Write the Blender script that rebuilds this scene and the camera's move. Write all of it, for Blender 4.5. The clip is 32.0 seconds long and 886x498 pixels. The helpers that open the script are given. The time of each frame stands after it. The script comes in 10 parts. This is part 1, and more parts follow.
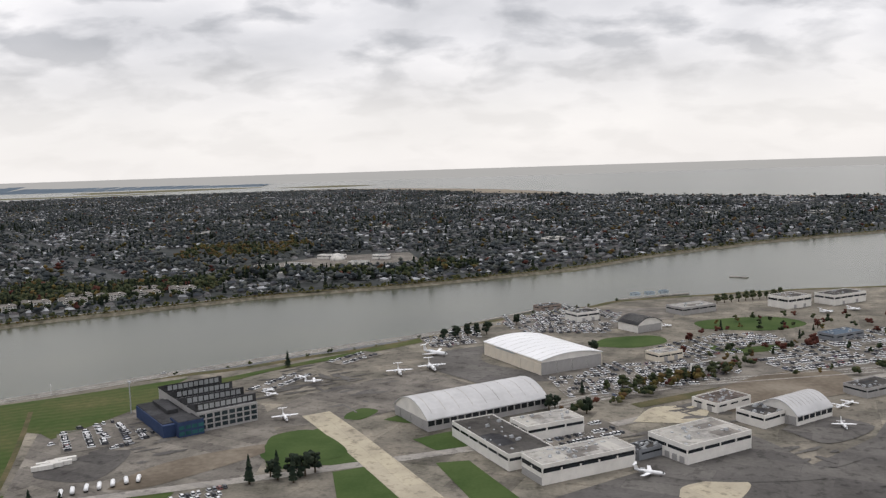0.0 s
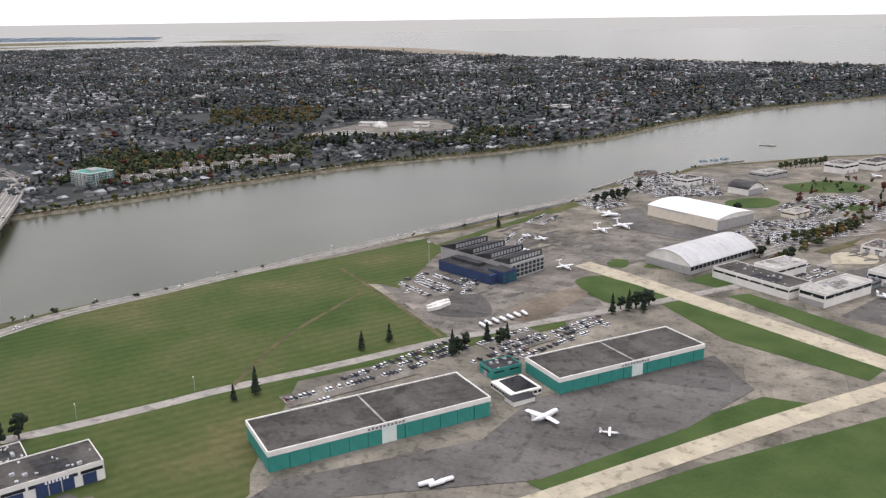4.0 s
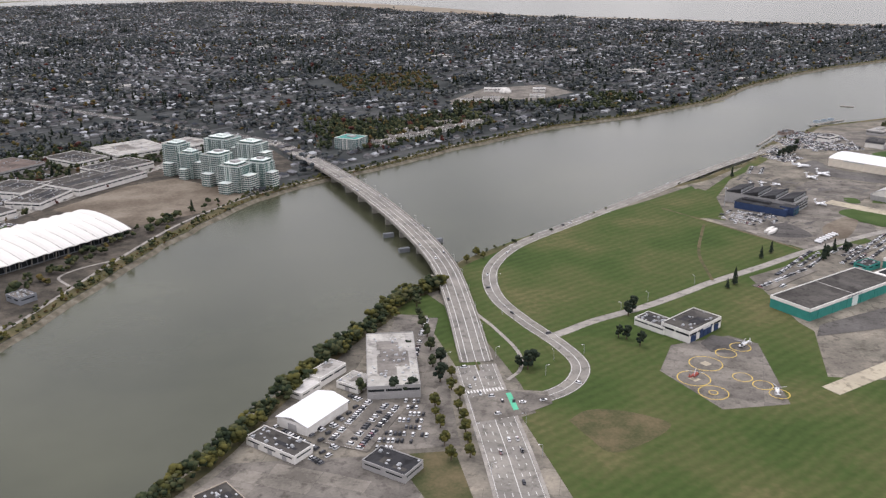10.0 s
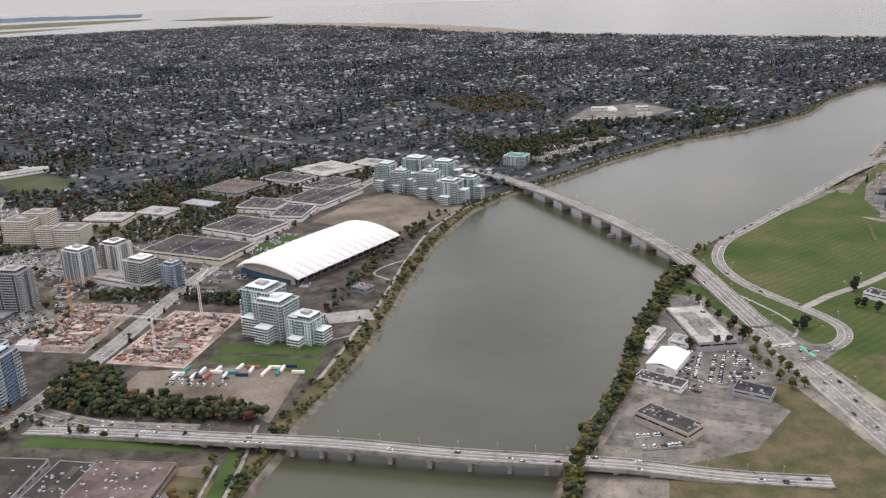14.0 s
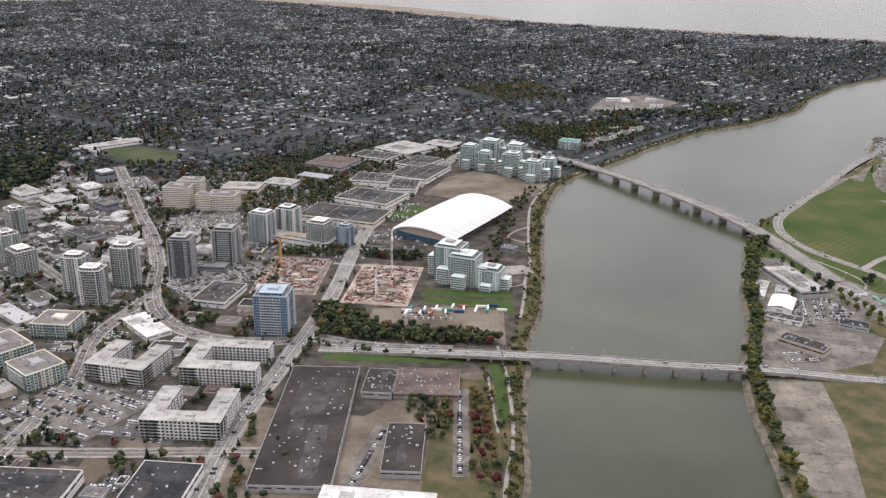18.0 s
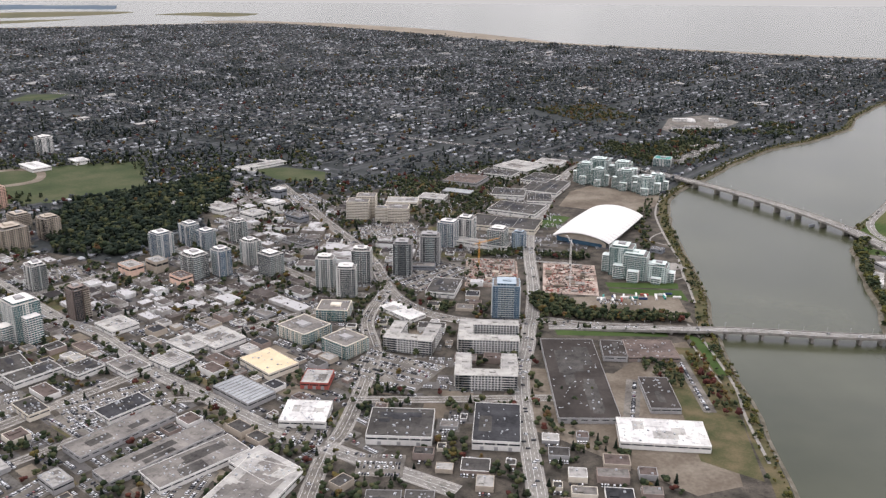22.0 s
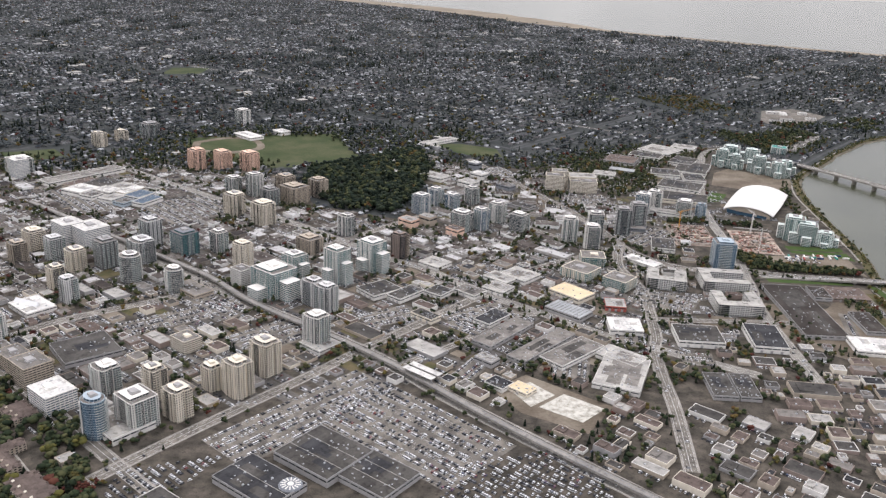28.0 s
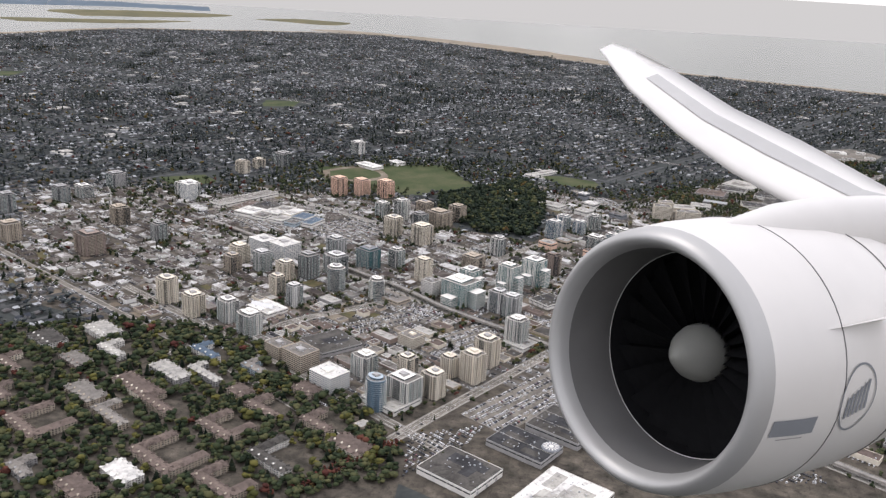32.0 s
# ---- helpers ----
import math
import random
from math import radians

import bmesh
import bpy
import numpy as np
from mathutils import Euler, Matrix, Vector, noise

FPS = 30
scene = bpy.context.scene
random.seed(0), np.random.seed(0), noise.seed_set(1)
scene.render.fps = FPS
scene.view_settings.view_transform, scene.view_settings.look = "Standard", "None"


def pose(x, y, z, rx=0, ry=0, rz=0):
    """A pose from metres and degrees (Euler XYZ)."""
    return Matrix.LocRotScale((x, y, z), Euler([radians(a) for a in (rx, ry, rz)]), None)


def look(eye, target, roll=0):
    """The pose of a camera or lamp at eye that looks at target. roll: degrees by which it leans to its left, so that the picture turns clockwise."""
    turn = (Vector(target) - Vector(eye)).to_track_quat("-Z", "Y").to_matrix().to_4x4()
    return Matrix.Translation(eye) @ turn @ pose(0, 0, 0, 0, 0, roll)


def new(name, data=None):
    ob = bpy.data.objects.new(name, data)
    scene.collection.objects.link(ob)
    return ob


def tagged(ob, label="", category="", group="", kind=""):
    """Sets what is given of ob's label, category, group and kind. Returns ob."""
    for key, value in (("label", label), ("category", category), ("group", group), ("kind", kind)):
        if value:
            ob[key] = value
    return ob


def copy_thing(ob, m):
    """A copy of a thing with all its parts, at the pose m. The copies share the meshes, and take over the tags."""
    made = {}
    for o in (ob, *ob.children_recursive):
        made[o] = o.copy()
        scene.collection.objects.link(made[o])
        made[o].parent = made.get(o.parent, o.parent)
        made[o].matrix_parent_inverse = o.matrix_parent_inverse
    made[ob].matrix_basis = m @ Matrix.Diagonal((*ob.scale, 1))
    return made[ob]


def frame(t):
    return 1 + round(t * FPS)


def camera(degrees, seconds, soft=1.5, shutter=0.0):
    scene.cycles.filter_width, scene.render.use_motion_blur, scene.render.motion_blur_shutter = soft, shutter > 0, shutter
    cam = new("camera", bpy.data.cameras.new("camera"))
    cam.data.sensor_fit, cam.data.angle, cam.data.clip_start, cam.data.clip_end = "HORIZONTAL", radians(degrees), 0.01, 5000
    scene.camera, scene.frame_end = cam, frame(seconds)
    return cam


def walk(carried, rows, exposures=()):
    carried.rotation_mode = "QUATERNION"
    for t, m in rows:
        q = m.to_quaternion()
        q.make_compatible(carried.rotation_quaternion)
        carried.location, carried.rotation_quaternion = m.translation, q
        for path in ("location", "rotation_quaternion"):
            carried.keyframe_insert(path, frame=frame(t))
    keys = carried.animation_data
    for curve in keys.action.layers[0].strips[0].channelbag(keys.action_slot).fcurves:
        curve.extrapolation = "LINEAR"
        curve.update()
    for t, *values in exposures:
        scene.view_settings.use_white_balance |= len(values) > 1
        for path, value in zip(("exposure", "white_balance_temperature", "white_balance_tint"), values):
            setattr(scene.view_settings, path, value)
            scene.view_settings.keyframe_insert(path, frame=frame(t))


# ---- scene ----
cam = camera(55.1, 32.0, soft=1.35)
METRES, EYE, TILT, LEAN, TURN = 1180.0, 70.2, -5.58, 1.79, 0.0
ROWS = [
    (0.0, 0.0, 0.0, 0.0, 0.0, 0.0, -0.0),
    (0.5, -0.0139, -0.005, 0.0008, -0.09, 0.12, 0.08),
    (1.0, -0.0276, -0.0105, 0.0019, -1.02, 0.14, 0.19),
    (1.5, -0.0414, -0.0151, 0.0027, -2.94, 0.05, 0.38),
    (2.0, -0.0552, -0.0202, 0.0037, -5.89, 0.06, 0.35),
    (2.5, -0.0692, -0.0262, 0.0048, -8.14, -0.11, 1.08),
    (3.0, -0.0831, -0.0318, 0.0057, -8.68, -2.09, 1.53),
    (3.5, -0.0968, -0.0369, 0.0068, -8.49, -5.98, 0.4),
    (4.0, -0.1108, -0.0428, 0.0079, -8.09, -9.57, -0.25),
    (4.5, -0.1249, -0.0485, 0.0092, -8.09, -11.32, -0.57),
    (6.5, -0.1814, -0.0705, 0.0137, -14.85, -12.15, -2.13),
    (7.0, -0.1957, -0.0765, 0.0149, -14.45, -11.88, -1.41),
    (7.5, -0.2098, -0.0821, 0.0161, -14.31, -11.4, -1.03),
    (8.0, -0.224, -0.0879, 0.0174, -14.02, -11.72, -0.65),
    (8.5, -0.2382, -0.0936, 0.0187, -13.72, -12.37, -0.75),
    (9.0, -0.2524, -0.0994, 0.0199, -13.59, -12.74, -0.66),
    (9.5, -0.2665, -0.1045, 0.0212, -13.5, -13.03, -0.32),
    (10.0, -0.2809, -0.1107, 0.0225, -13.42, -12.85, 0.09),
    (10.5, -0.295, -0.1168, 0.024, -13.38, -12.42, 0.52),
    (11.0, -0.3095, -0.1228, 0.0257, -13.39, -11.88, 0.79),
    (11.5, -0.3237, -0.1283, 0.027, -13.29, -11.44, 1.0),
    (12.0, -0.338, -0.134, 0.0283, -13.3, -11.22, 0.82),
    (12.5, -0.3523, -0.14, 0.0297, -13.25, -11.45, 1.01),
    (13.0, -0.3664, -0.1456, 0.031, -13.09, -11.8, 1.07),
    (13.5, -0.3808, -0.1516, 0.0323, -13.23, -11.91, 1.04),
    (14.0, -0.3951, -0.1571, 0.0335, -13.41, -11.98, 1.32),
    (14.5, -0.4095, -0.1631, 0.0348, -13.62, -12.14, 1.14),
    (15.0, -0.424, -0.1686, 0.0361, -14.06, -12.68, 0.47),
    (15.5, -0.4383, -0.1744, 0.0374, -14.64, -13.41, -0.33),
    (17.5, -0.4958, -0.1976, 0.0428, -17.85, -13.71, -1.56),
    (18.0, -0.5105, -0.2032, 0.0439, -18.06, -13.37, -0.84),
    (18.5, -0.525, -0.2089, 0.0452, -18.05, -13.51, -0.57),
    (19.0, -0.5397, -0.2151, 0.0466, -18.2, -13.81, -0.58),
    (19.5, -0.5543, -0.2205, 0.0478, -18.52, -13.46, -0.71),
    (20.0, -0.5691, -0.2275, 0.0495, -18.59, -12.95, -0.91),
    (20.5, -0.5836, -0.2329, 0.0508, -18.37, -12.77, -1.1),
    (21.0, -0.5983, -0.2394, 0.0521, -18.2, -12.68, -0.97),
    (21.5, -0.6129, -0.2451, 0.0534, -18.29, -12.47, -0.59),
    (22.0, -0.6277, -0.2513, 0.0547, -18.42, -12.33, -0.31),
    (22.5, -0.6426, -0.2577, 0.0561, -18.42, -12.51, -0.21),
    (23.0, -0.6572, -0.2638, 0.0574, -18.25, -12.93, -0.4),
    (23.5, -0.6721, -0.27, 0.0587, -18.12, -13.54, -0.85),
    (24.0, -0.687, -0.2763, 0.06, -18.2, -14.06, -0.92),
    (24.5, -0.7019, -0.2823, 0.0611, -18.42, -14.34, -1.0),
    (25.0, -0.7167, -0.2881, 0.0623, -18.65, -14.55, -0.88),
    (25.5, -0.7317, -0.294, 0.0635, -18.68, -14.68, -0.9),
    (27.5, -0.7924, -0.3174, 0.0681, -18.43, -14.1, -2.83),
    (28.0, -0.8072, -0.3225, 0.0688, -18.14, -13.94, -2.32),
    (28.5, -0.8225, -0.3286, 0.0698, -17.91, -13.57, -2.06),
    (29.0, -0.8371, -0.3333, 0.0705, -17.88, -12.79, -1.88),
    (29.5, -0.852, -0.3388, 0.0714, -17.85, -11.98, -2.05),
    (30.0, -0.8669, -0.3442, 0.0722, -17.65, -11.71, -2.63),
    (30.5, -0.8819, -0.3501, 0.073, -17.32, -11.96, -3.06),
    (31.0, -0.8968, -0.3558, 0.0737, -17.21, -12.17, -3.24),
    (31.5, -0.9119, -0.3616, 0.0743, -17.32, -12.11, -3.24),
    (32.0, -0.9268, -0.3671, 0.0748, -17.4, -11.97, -3.24),
]
walk(cam, [(t, pose(0, 0, EYE, TILT, LEAN, TURN) @ pose(METRES * x, METRES * y, METRES * z, 90 + pitch, roll, yaw)) for t, x, y, z, yaw, pitch, roll in ROWS],
     exposures=[(0.0, 0.60, 6500, 13), (3.1, 0.58, 6500, 13), (4.2, 1.14, 6420, 17), (9.0, 1.04, 6400, 18), (16.0, 1.10, 6400, 18), (32.0, 1.16, 6400, 16)])

# ---------------------------------------------------------------- sky and sun
world = bpy.data.worlds.new("overcast_sky")
scene.world = world
world.use_nodes = True
WN, WL = world.node_tree.nodes, world.node_tree.links
WN.clear()


def wnode(kind, **kw):
    n = WN.new(kind)
    for k, v in kw.items():
        n.inputs[k].default_value = v
    return n


def wmath(op, a, b=None):
    n = WN.new("ShaderNodeMath")
    n.operation = op
    for i, v in enumerate((a, b)):
        if v is None:
            continue
        if isinstance(v, (int, float)):
            n.inputs[i].default_value = v
        else:
            WL.new(v, n.inputs[i])
    return n.outputs[0]


def wramp(fac, stops):
    n = WN.new("ShaderNodeValToRGB")
    el = n.color_ramp.elements
    while len(el) < len(stops):
        el.new(0.5)
    for e, (p, c) in zip(el, stops):
        e.position, e.color = p, (*c, 1)
    WL.new(fac, n.inputs[0])
    return n.outputs[0]


coord = WN.new("ShaderNodeTexCoord")
split = WN.new("ShaderNodeSeparateXYZ")
WL.new(coord.outputs["Generated"], split.inputs[0])
up = wmath("MAXIMUM", split.outputs[2], 0.0)
lift = wmath("ADD", up, 0.34)
flat = WN.new("ShaderNodeCombineXYZ")
WL.new(wmath("DIVIDE", split.outputs[0], lift), flat.inputs[0])
WL.new(wmath("MULTIPLY", wmath("DIVIDE", split.outputs[1], lift), 1.15), flat.inputs[1])
big = wnode("ShaderNodeTexNoise", Scale=1.9, Detail=8.0, Roughness=0.5, Distortion=0.15)
WL.new(flat.outputs[0], big.inputs["Vector"])
fine = wnode("ShaderNodeTexNoise", Scale=4.2, Detail=7.0, Roughness=0.5, Distortion=0.2)
WL.new(flat.outputs[0], fine.inputs["Vector"])
veil = wramp(big.outputs[0], [(0.34, (0.42, 0.435, 0.46)), (0.50, (0.58, 0.59, 0.61)), (0.64, (0.76, 0.76, 0.765))])
dark = wramp(fine.outputs[0], [(0.39, (0.42, 0.445, 0.48)), (0.52, (1, 1, 1))])
clouds = WN.new("ShaderNodeMix")
clouds.data_type, clouds.blend_type = "RGBA", "MULTIPLY"
clouds.inputs[0].default_value = 0.85
WL.new(veil, clouds.inputs[6])
WL.new(dark, clouds.inputs[7])
# brighter veil of light low over the sea
low = wramp(up, [(0.0, (0.9, 0.9, 0.9)), (0.06, (0.8, 0.8, 0.8)), (0.14, (0.26, 0.26, 0.26)), (0.30, (0.06, 0.06, 0.06)), (0.45, (0, 0, 0))])
glow = WN.new("ShaderNodeMix")
glow.data_type = "RGBA"
WL.new(low, glow.inputs[0])
WL.new(clouds.outputs[2], glow.inputs[6])
glow.inputs[7].default_value = (0.72, 0.705, 0.675, 1)
# the cloud cover brightens towards the zenith
zenith = WN.new("ShaderNodeMix")
zenith.data_type, zenith.blend_type = "RGBA", "MULTIPLY"
zenith.inputs[0].default_value = 1.0
WL.new(glow.outputs[2], zenith.inputs[6])
WL.new(wramp(up, [(0.20, (0.62, 0.62, 0.62)), (0.45, (0.86, 0.86, 0.86)), (0.8, (1, 1, 1))]), zenith.inputs[7])
# the sea's far haze below the horizon
sea = WN.new("ShaderNodeMix")
sea.data_type = "RGBA"
WL.new(wmath("GREATER_THAN", split.outputs[2], -0.004), sea.inputs[0])
sea.inputs[6].default_value = (0.202, 0.202, 0.196, 1)
WL.new(zenith.outputs[2], sea.inputs[7])
sky = WN.new("ShaderNodeTexSky")
sky.sky_type, sky.sun_disc = "NISHITA", False
sky.sun_elevation, sky.sun_rotation = radians(63), radians(20)
SKY_STRENGTH = 1.45
bg1, bg2 = wnode("ShaderNodeBackground", Strength=0.05), wnode("ShaderNodeBackground", Strength=SKY_STRENGTH)
WL.new(sky.outputs[0], bg1.inputs[0])
WL.new(sea.outputs[2], bg2.inputs[0])
both = WN.new("ShaderNodeMixShader")
both.inputs[0].default_value = 0.93
WL.new(bg1.outputs[0], both.inputs[1])
WL.new(bg2.outputs[0], both.inputs[2])
WL.new(both.outputs[0], WN.new("ShaderNodeOutputWorld").inputs[0])

sun = new("sun", bpy.data.lights.new("sun", "SUN"))
sun.data.energy, sun.data.angle, sun.data.color = 0.55, radians(18), (1.0, 0.96, 0.9)
sun.matrix_world = look((-180, 540, 1120), (0, 0, 0))

# ---------------------------------------------------------------- materials
def mat(name, stops, rough=0.85, scale=0.4, fine=3.0, metal=0.0, bump=0.0, island=0.0, obj=0.0, stretch=(1, 1, 1), spec=0.08):
    """Colours along a ramp, driven by noise at two scales and by a random value of the island or the object."""
    m = bpy.data.materials.new(name)
    m.use_nodes = True
    n, l = m.node_tree.nodes, m.node_tree.links
    b = n["Principled BSDF"]
    b.inputs["Roughness"].default_value, b.inputs["Metallic"].default_value = rough, metal
    b.inputs["Specular IOR Level"].default_value = spec
    tc = n.new("ShaderNodeTexCoord")
    mp = n.new("ShaderNodeMapping")
    mp.inputs["Scale"].default_value = stretch
    l.new(tc.outputs["Object"], mp.inputs[0])
    a, c = n.new("ShaderNodeTexNoise"), n.new("ShaderNodeTexNoise")
    a.inputs["Scale"].default_value, a.inputs["Detail"].default_value = scale, 5
    c.inputs["Scale"].default_value, c.inputs["Detail"].default_value = fine, 4
    l.new(mp.outputs[0], a.inputs["Vector"])
    l.new(mp.outputs[0], c.inputs["Vector"])
    s = n.new("ShaderNodeMath")
    s.operation = "MULTIPLY_ADD"
    l.new(c.outputs[0], s.inputs[0])
    s.inputs[1].default_value = 0.35
    l.new(a.outputs[0], s.inputs[2])
    v = s.outputs[0]
    for weight, src in ((island, "ShaderNodeNewGeometry"), (obj, "ShaderNodeObjectInfo")):
        if weight:
            g = n.new(src)
            k = n.new("ShaderNodeMath")
            k.operation = "MULTIPLY_ADD"
            l.new(g.outputs["Random Per Island" if island and weight == island else "Random"], k.inputs[0])
            k.inputs[1].default_value = weight
            l.new(v, k.inputs[2])
            k2 = n.new("ShaderNodeMath")
            k2.operation = "SUBTRACT"
            l.new(k.outputs[0], k2.inputs[0])
            k2.inputs[1].default_value = weight / 2
            v = k2.outputs[0]
    ramp = n.new("ShaderNodeValToRGB")
    el = ramp.color_ramp.elements
    while len(el) < len(stops):
        el.new(0.5)
    for e, (p, col) in zip(el, stops):
        e.position, e.color = p, (*col, 1)
    l.new(v, ramp.inputs[0])
    l.new(ramp.outputs[0], b.inputs["Base Color"])
    if bump:
        bp = n.new("ShaderNodeBump")
        bp.inputs["Strength"].default_value, bp.inputs["Distance"].default_value = bump, 0.3
        l.new(s.outputs[0], bp.inputs["Height"])
        l.new(bp.outputs[0], b.inputs["Normal"])
    return m


def tone(name, c, vary=0.12, rough=0.8, scale=0.35, fine=2.5, obj=0.0, **kw):
    """A paint or stone of one colour with grime at two scales."""
    lo, hi = tuple(v * (1 - vary) for v in c), tuple(min(1, v * (1 + vary)) for v in c)
    return mat(name, [(0.45, lo), (0.68, c), (0.9, hi)], rough, scale, fine, obj=obj, **kw)


M_ASPHALT = tone("asphalt", (0.112, 0.105, 0.099), 0.35, 0.9, 0.05, 0.9)
M_PLOTASPH = tone("town_plot_asphalt", (0.115, 0.107, 0.098), 0.4, 0.9, 0.10, 1.3)
M_OLDASPH = tone("worn_asphalt", (0.165, 0.150, 0.132), 0.4, 0.9, 0.10, 1.3)
M_STREET = tone("suburban_street", (0.070, 0.072, 0.073), 0.3, 0.9, 0.08, 0.9)
M_PALEASPH = tone("pale_asphalt", (0.222, 0.208, 0.188), 0.25, 0.9, 0.10, 1.3)
M_CONCRETE = tone("concrete", (0.29, 0.27, 0.245), 0.2, 0.85, 0.12, 1.4)
M_TAXI = tone("taxiway_concrete", (0.40, 0.355, 0.27), 0.14, 0.9, 0.10, 1.2)
M_PAINT = tone("road_paint", (0.62, 0.61, 0.58), 0.15, 0.7)
M_YELLOW = tone("yellow_paint", (0.55, 0.40, 0.10), 0.15, 0.7)
M_GREENPAINT = tone("green_paint", (0.10, 0.42, 0.26), 0.12, 0.7)
M_GRASS = mat("mown_grass", [(0.42, (0.036, 0.058, 0.017)), (0.60, (0.050, 0.076, 0.022)), (0.78, (0.080, 0.088, 0.034)), (0.95, (0.13, 0.115, 0.055))], 0.95, 0.028, 0.5, bump=0.2)
# mowing stripes on the large field
gn, gl2 = M_GRASS.node_tree.nodes, M_GRASS.node_tree.links
gw = gn.new("ShaderNodeTexWave")
gw.inputs["Scale"].default_value, gw.inputs["Distortion"].default_value, gw.inputs["Detail"].default_value, gw.inputs["Detail Scale"].default_value = 0.085, 5.0, 3, 0.5
gm = gn.new("ShaderNodeMapping")
gm.inputs["Rotation"].default_value = (0, 0, radians(66))
gt = gn.new("ShaderNodeTexCoord")
gl2.new(gt.outputs["Object"], gm.inputs[0])
gl2.new(gm.outputs[0], gw.inputs["Vector"])
gr = gn.new("ShaderNodeMapRange")
gr.inputs["To Min"].default_value, gr.inputs["To Max"].default_value = 0.92, 1.08
gl2.new(gw.outputs["Fac"], gr.inputs["Value"])
gx = gn.new("ShaderNodeMix")
gx.data_type, gx.blend_type = "RGBA", "MULTIPLY"
gx.inputs[0].default_value = 1.0
gb = gn["Principled BSDF"]
gl2.new(gb.inputs["Base Color"].links[0].from_socket, gx.inputs[6])
gl2.new(gr.outputs[0], gx.inputs[7])
gl2.new(gx.outputs[2], gb.inputs["Base Color"])
M_LAWN = mat("green_lawn", [(0.45, (0.036, 0.064, 0.018)), (0.8, (0.062, 0.092, 0.03))], 0.95, 0.08, 1.0, bump=0.2)
M_FIELD = mat("worn_sports_turf", [(0.42, (0.034, 0.047, 0.023)), (0.62, (0.052, 0.066, 0.030)), (0.85, (0.085, 0.088, 0.048))], 0.95, 0.03, 0.4, bump=0.2)
M_DRYGRASS = mat("dry_grass", [(0.42, (0.045, 0.056, 0.024)), (0.62, (0.08, 0.076, 0.038)), (0.85, (0.135, 0.108, 0.062))], 0.95, 0.12, 1.2, bump=0.3)
M_SOIL = mat("bare_soil", [(0.4, (0.085, 0.07, 0.052)), (0.62, (0.14, 0.115, 0.088)), (0.85, (0.22, 0.19, 0.15))], 0.95, 0.05, 0.6, bump=0.4)
M_REDSITE = mat("dug_clay", [(0.42, (0.15, 0.105, 0.088)), (0.60, (0.30, 0.22, 0.18)), (0.85, (0.5, 0.42, 0.355))], 0.95, 0.15, 1.2, bump=0.4)
M_RUBBLE = mat("pale_rubble", [(0.42, (0.16, 0.145, 0.12)), (0.58, (0.36, 0.34, 0.29)), (0.8, (0.55, 0.53, 0.47))], 0.95, 0.3, 1.4, bump=0.5)
M_RIPRAP = mat("bank_stones", [(0.4, (0.06, 0.055, 0.042)), (0.65, (0.13, 0.115, 0.085)), (0.9, (0.22, 0.2, 0.16))], 0.95, 0.3, 1.6, bump=0.8)
M_TOWNGROUND = mat("town_ground", [(0.46, (0.034, 0.032, 0.026)), (0.62, (0.062, 0.055, 0.046)), (0.78, (0.095, 0.082, 0.068)), (0.95, (0.15, 0.13, 0.107))], 0.92, 0.12, 1.6, bump=0.1)
M_SUBURB = mat("garden_ground", [(0.42, (0.024, 0.027, 0.027)), (0.60, (0.038, 0.042, 0.041)), (0.74, (0.052, 0.056, 0.054)), (0.95, (0.078, 0.080, 0.074))], 0.95, 0.03, 0.3, bump=0.2)
M_NORTH = mat("island_ground", [(0.42, (0.085, 0.08, 0.064)), (0.60, (0.15, 0.137, 0.115)), (0.75, (0.20, 0.18, 0.15)), (0.9, (0.27, 0.24, 0.195))], 0.95, 0.09, 1.1, bump=0.15)
M_MUD = mat("tidal_mud", [(0.4, (0.16, 0.135, 0.10)), (0.8, (0.25, 0.21, 0.16))], 0.8, 0.01, 0.06)
M_MARSH = mat("salt_marsh", [(0.4, (0.075, 0.075, 0.045)), (0.8, (0.14, 0.125, 0.07))], 0.95, 0.01, 0.08)
# the headland's blue-grey is sea haze painted into its base colour
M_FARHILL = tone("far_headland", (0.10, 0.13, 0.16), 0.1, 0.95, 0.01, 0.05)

M_WATER = bpy.data.materials.new("river_water")
M_WATER.use_nodes = True
wn, wl = M_WATER.node_tree.nodes, M_WATER.node_tree.links
wb = wn["Principled BSDF"]
wb.inputs["Roughness"].default_value = 0.24
wb.inputs["IOR"].default_value = 1.38
wtc = wn.new("ShaderNodeTexCoord")
wsilt = wn.new("ShaderNodeTexNoise")
wsilt.inputs["Scale"].default_value, wsilt.inputs["Detail"].default_value = 0.011, 5
wl.new(wtc.outputs["Object"], wsilt.inputs["Vector"])
wsr = wn.new("ShaderNodeValToRGB")
wsr.color_ramp.elements[0].position, wsr.color_ramp.elements[0].color = 0.35, (0.040, 0.044, 0.024, 1)
wsr.color_ramp.elements[1].position, wsr.color_ramp.elements[1].color = 0.68, (0.066, 0.069, 0.040, 1)
wl.new(wsilt.outputs[0], wsr.inputs[0])
wl.new(wsr.outputs[0], wb.inputs["Base Color"])
wmap = wn.new("ShaderNodeMapping")
wmap.inputs["Scale"].default_value, wmap.inputs["Rotation"].default_value = (1, 2.2, 1), (0, 0, radians(35))
wl.new(wtc.outputs["Object"], wmap.inputs[0])
wwave = wn.new("ShaderNodeTexNoise")
wwave.inputs["Scale"].default_value, wwave.inputs["Detail"].default_value = 0.55, 6
wl.new(wmap.outputs[0], wwave.inputs["Vector"])
wbump = wn.new("ShaderNodeBump")
wbump.inputs["Strength"].default_value, wbump.inputs["Distance"].default_value = 0.08, 0.15
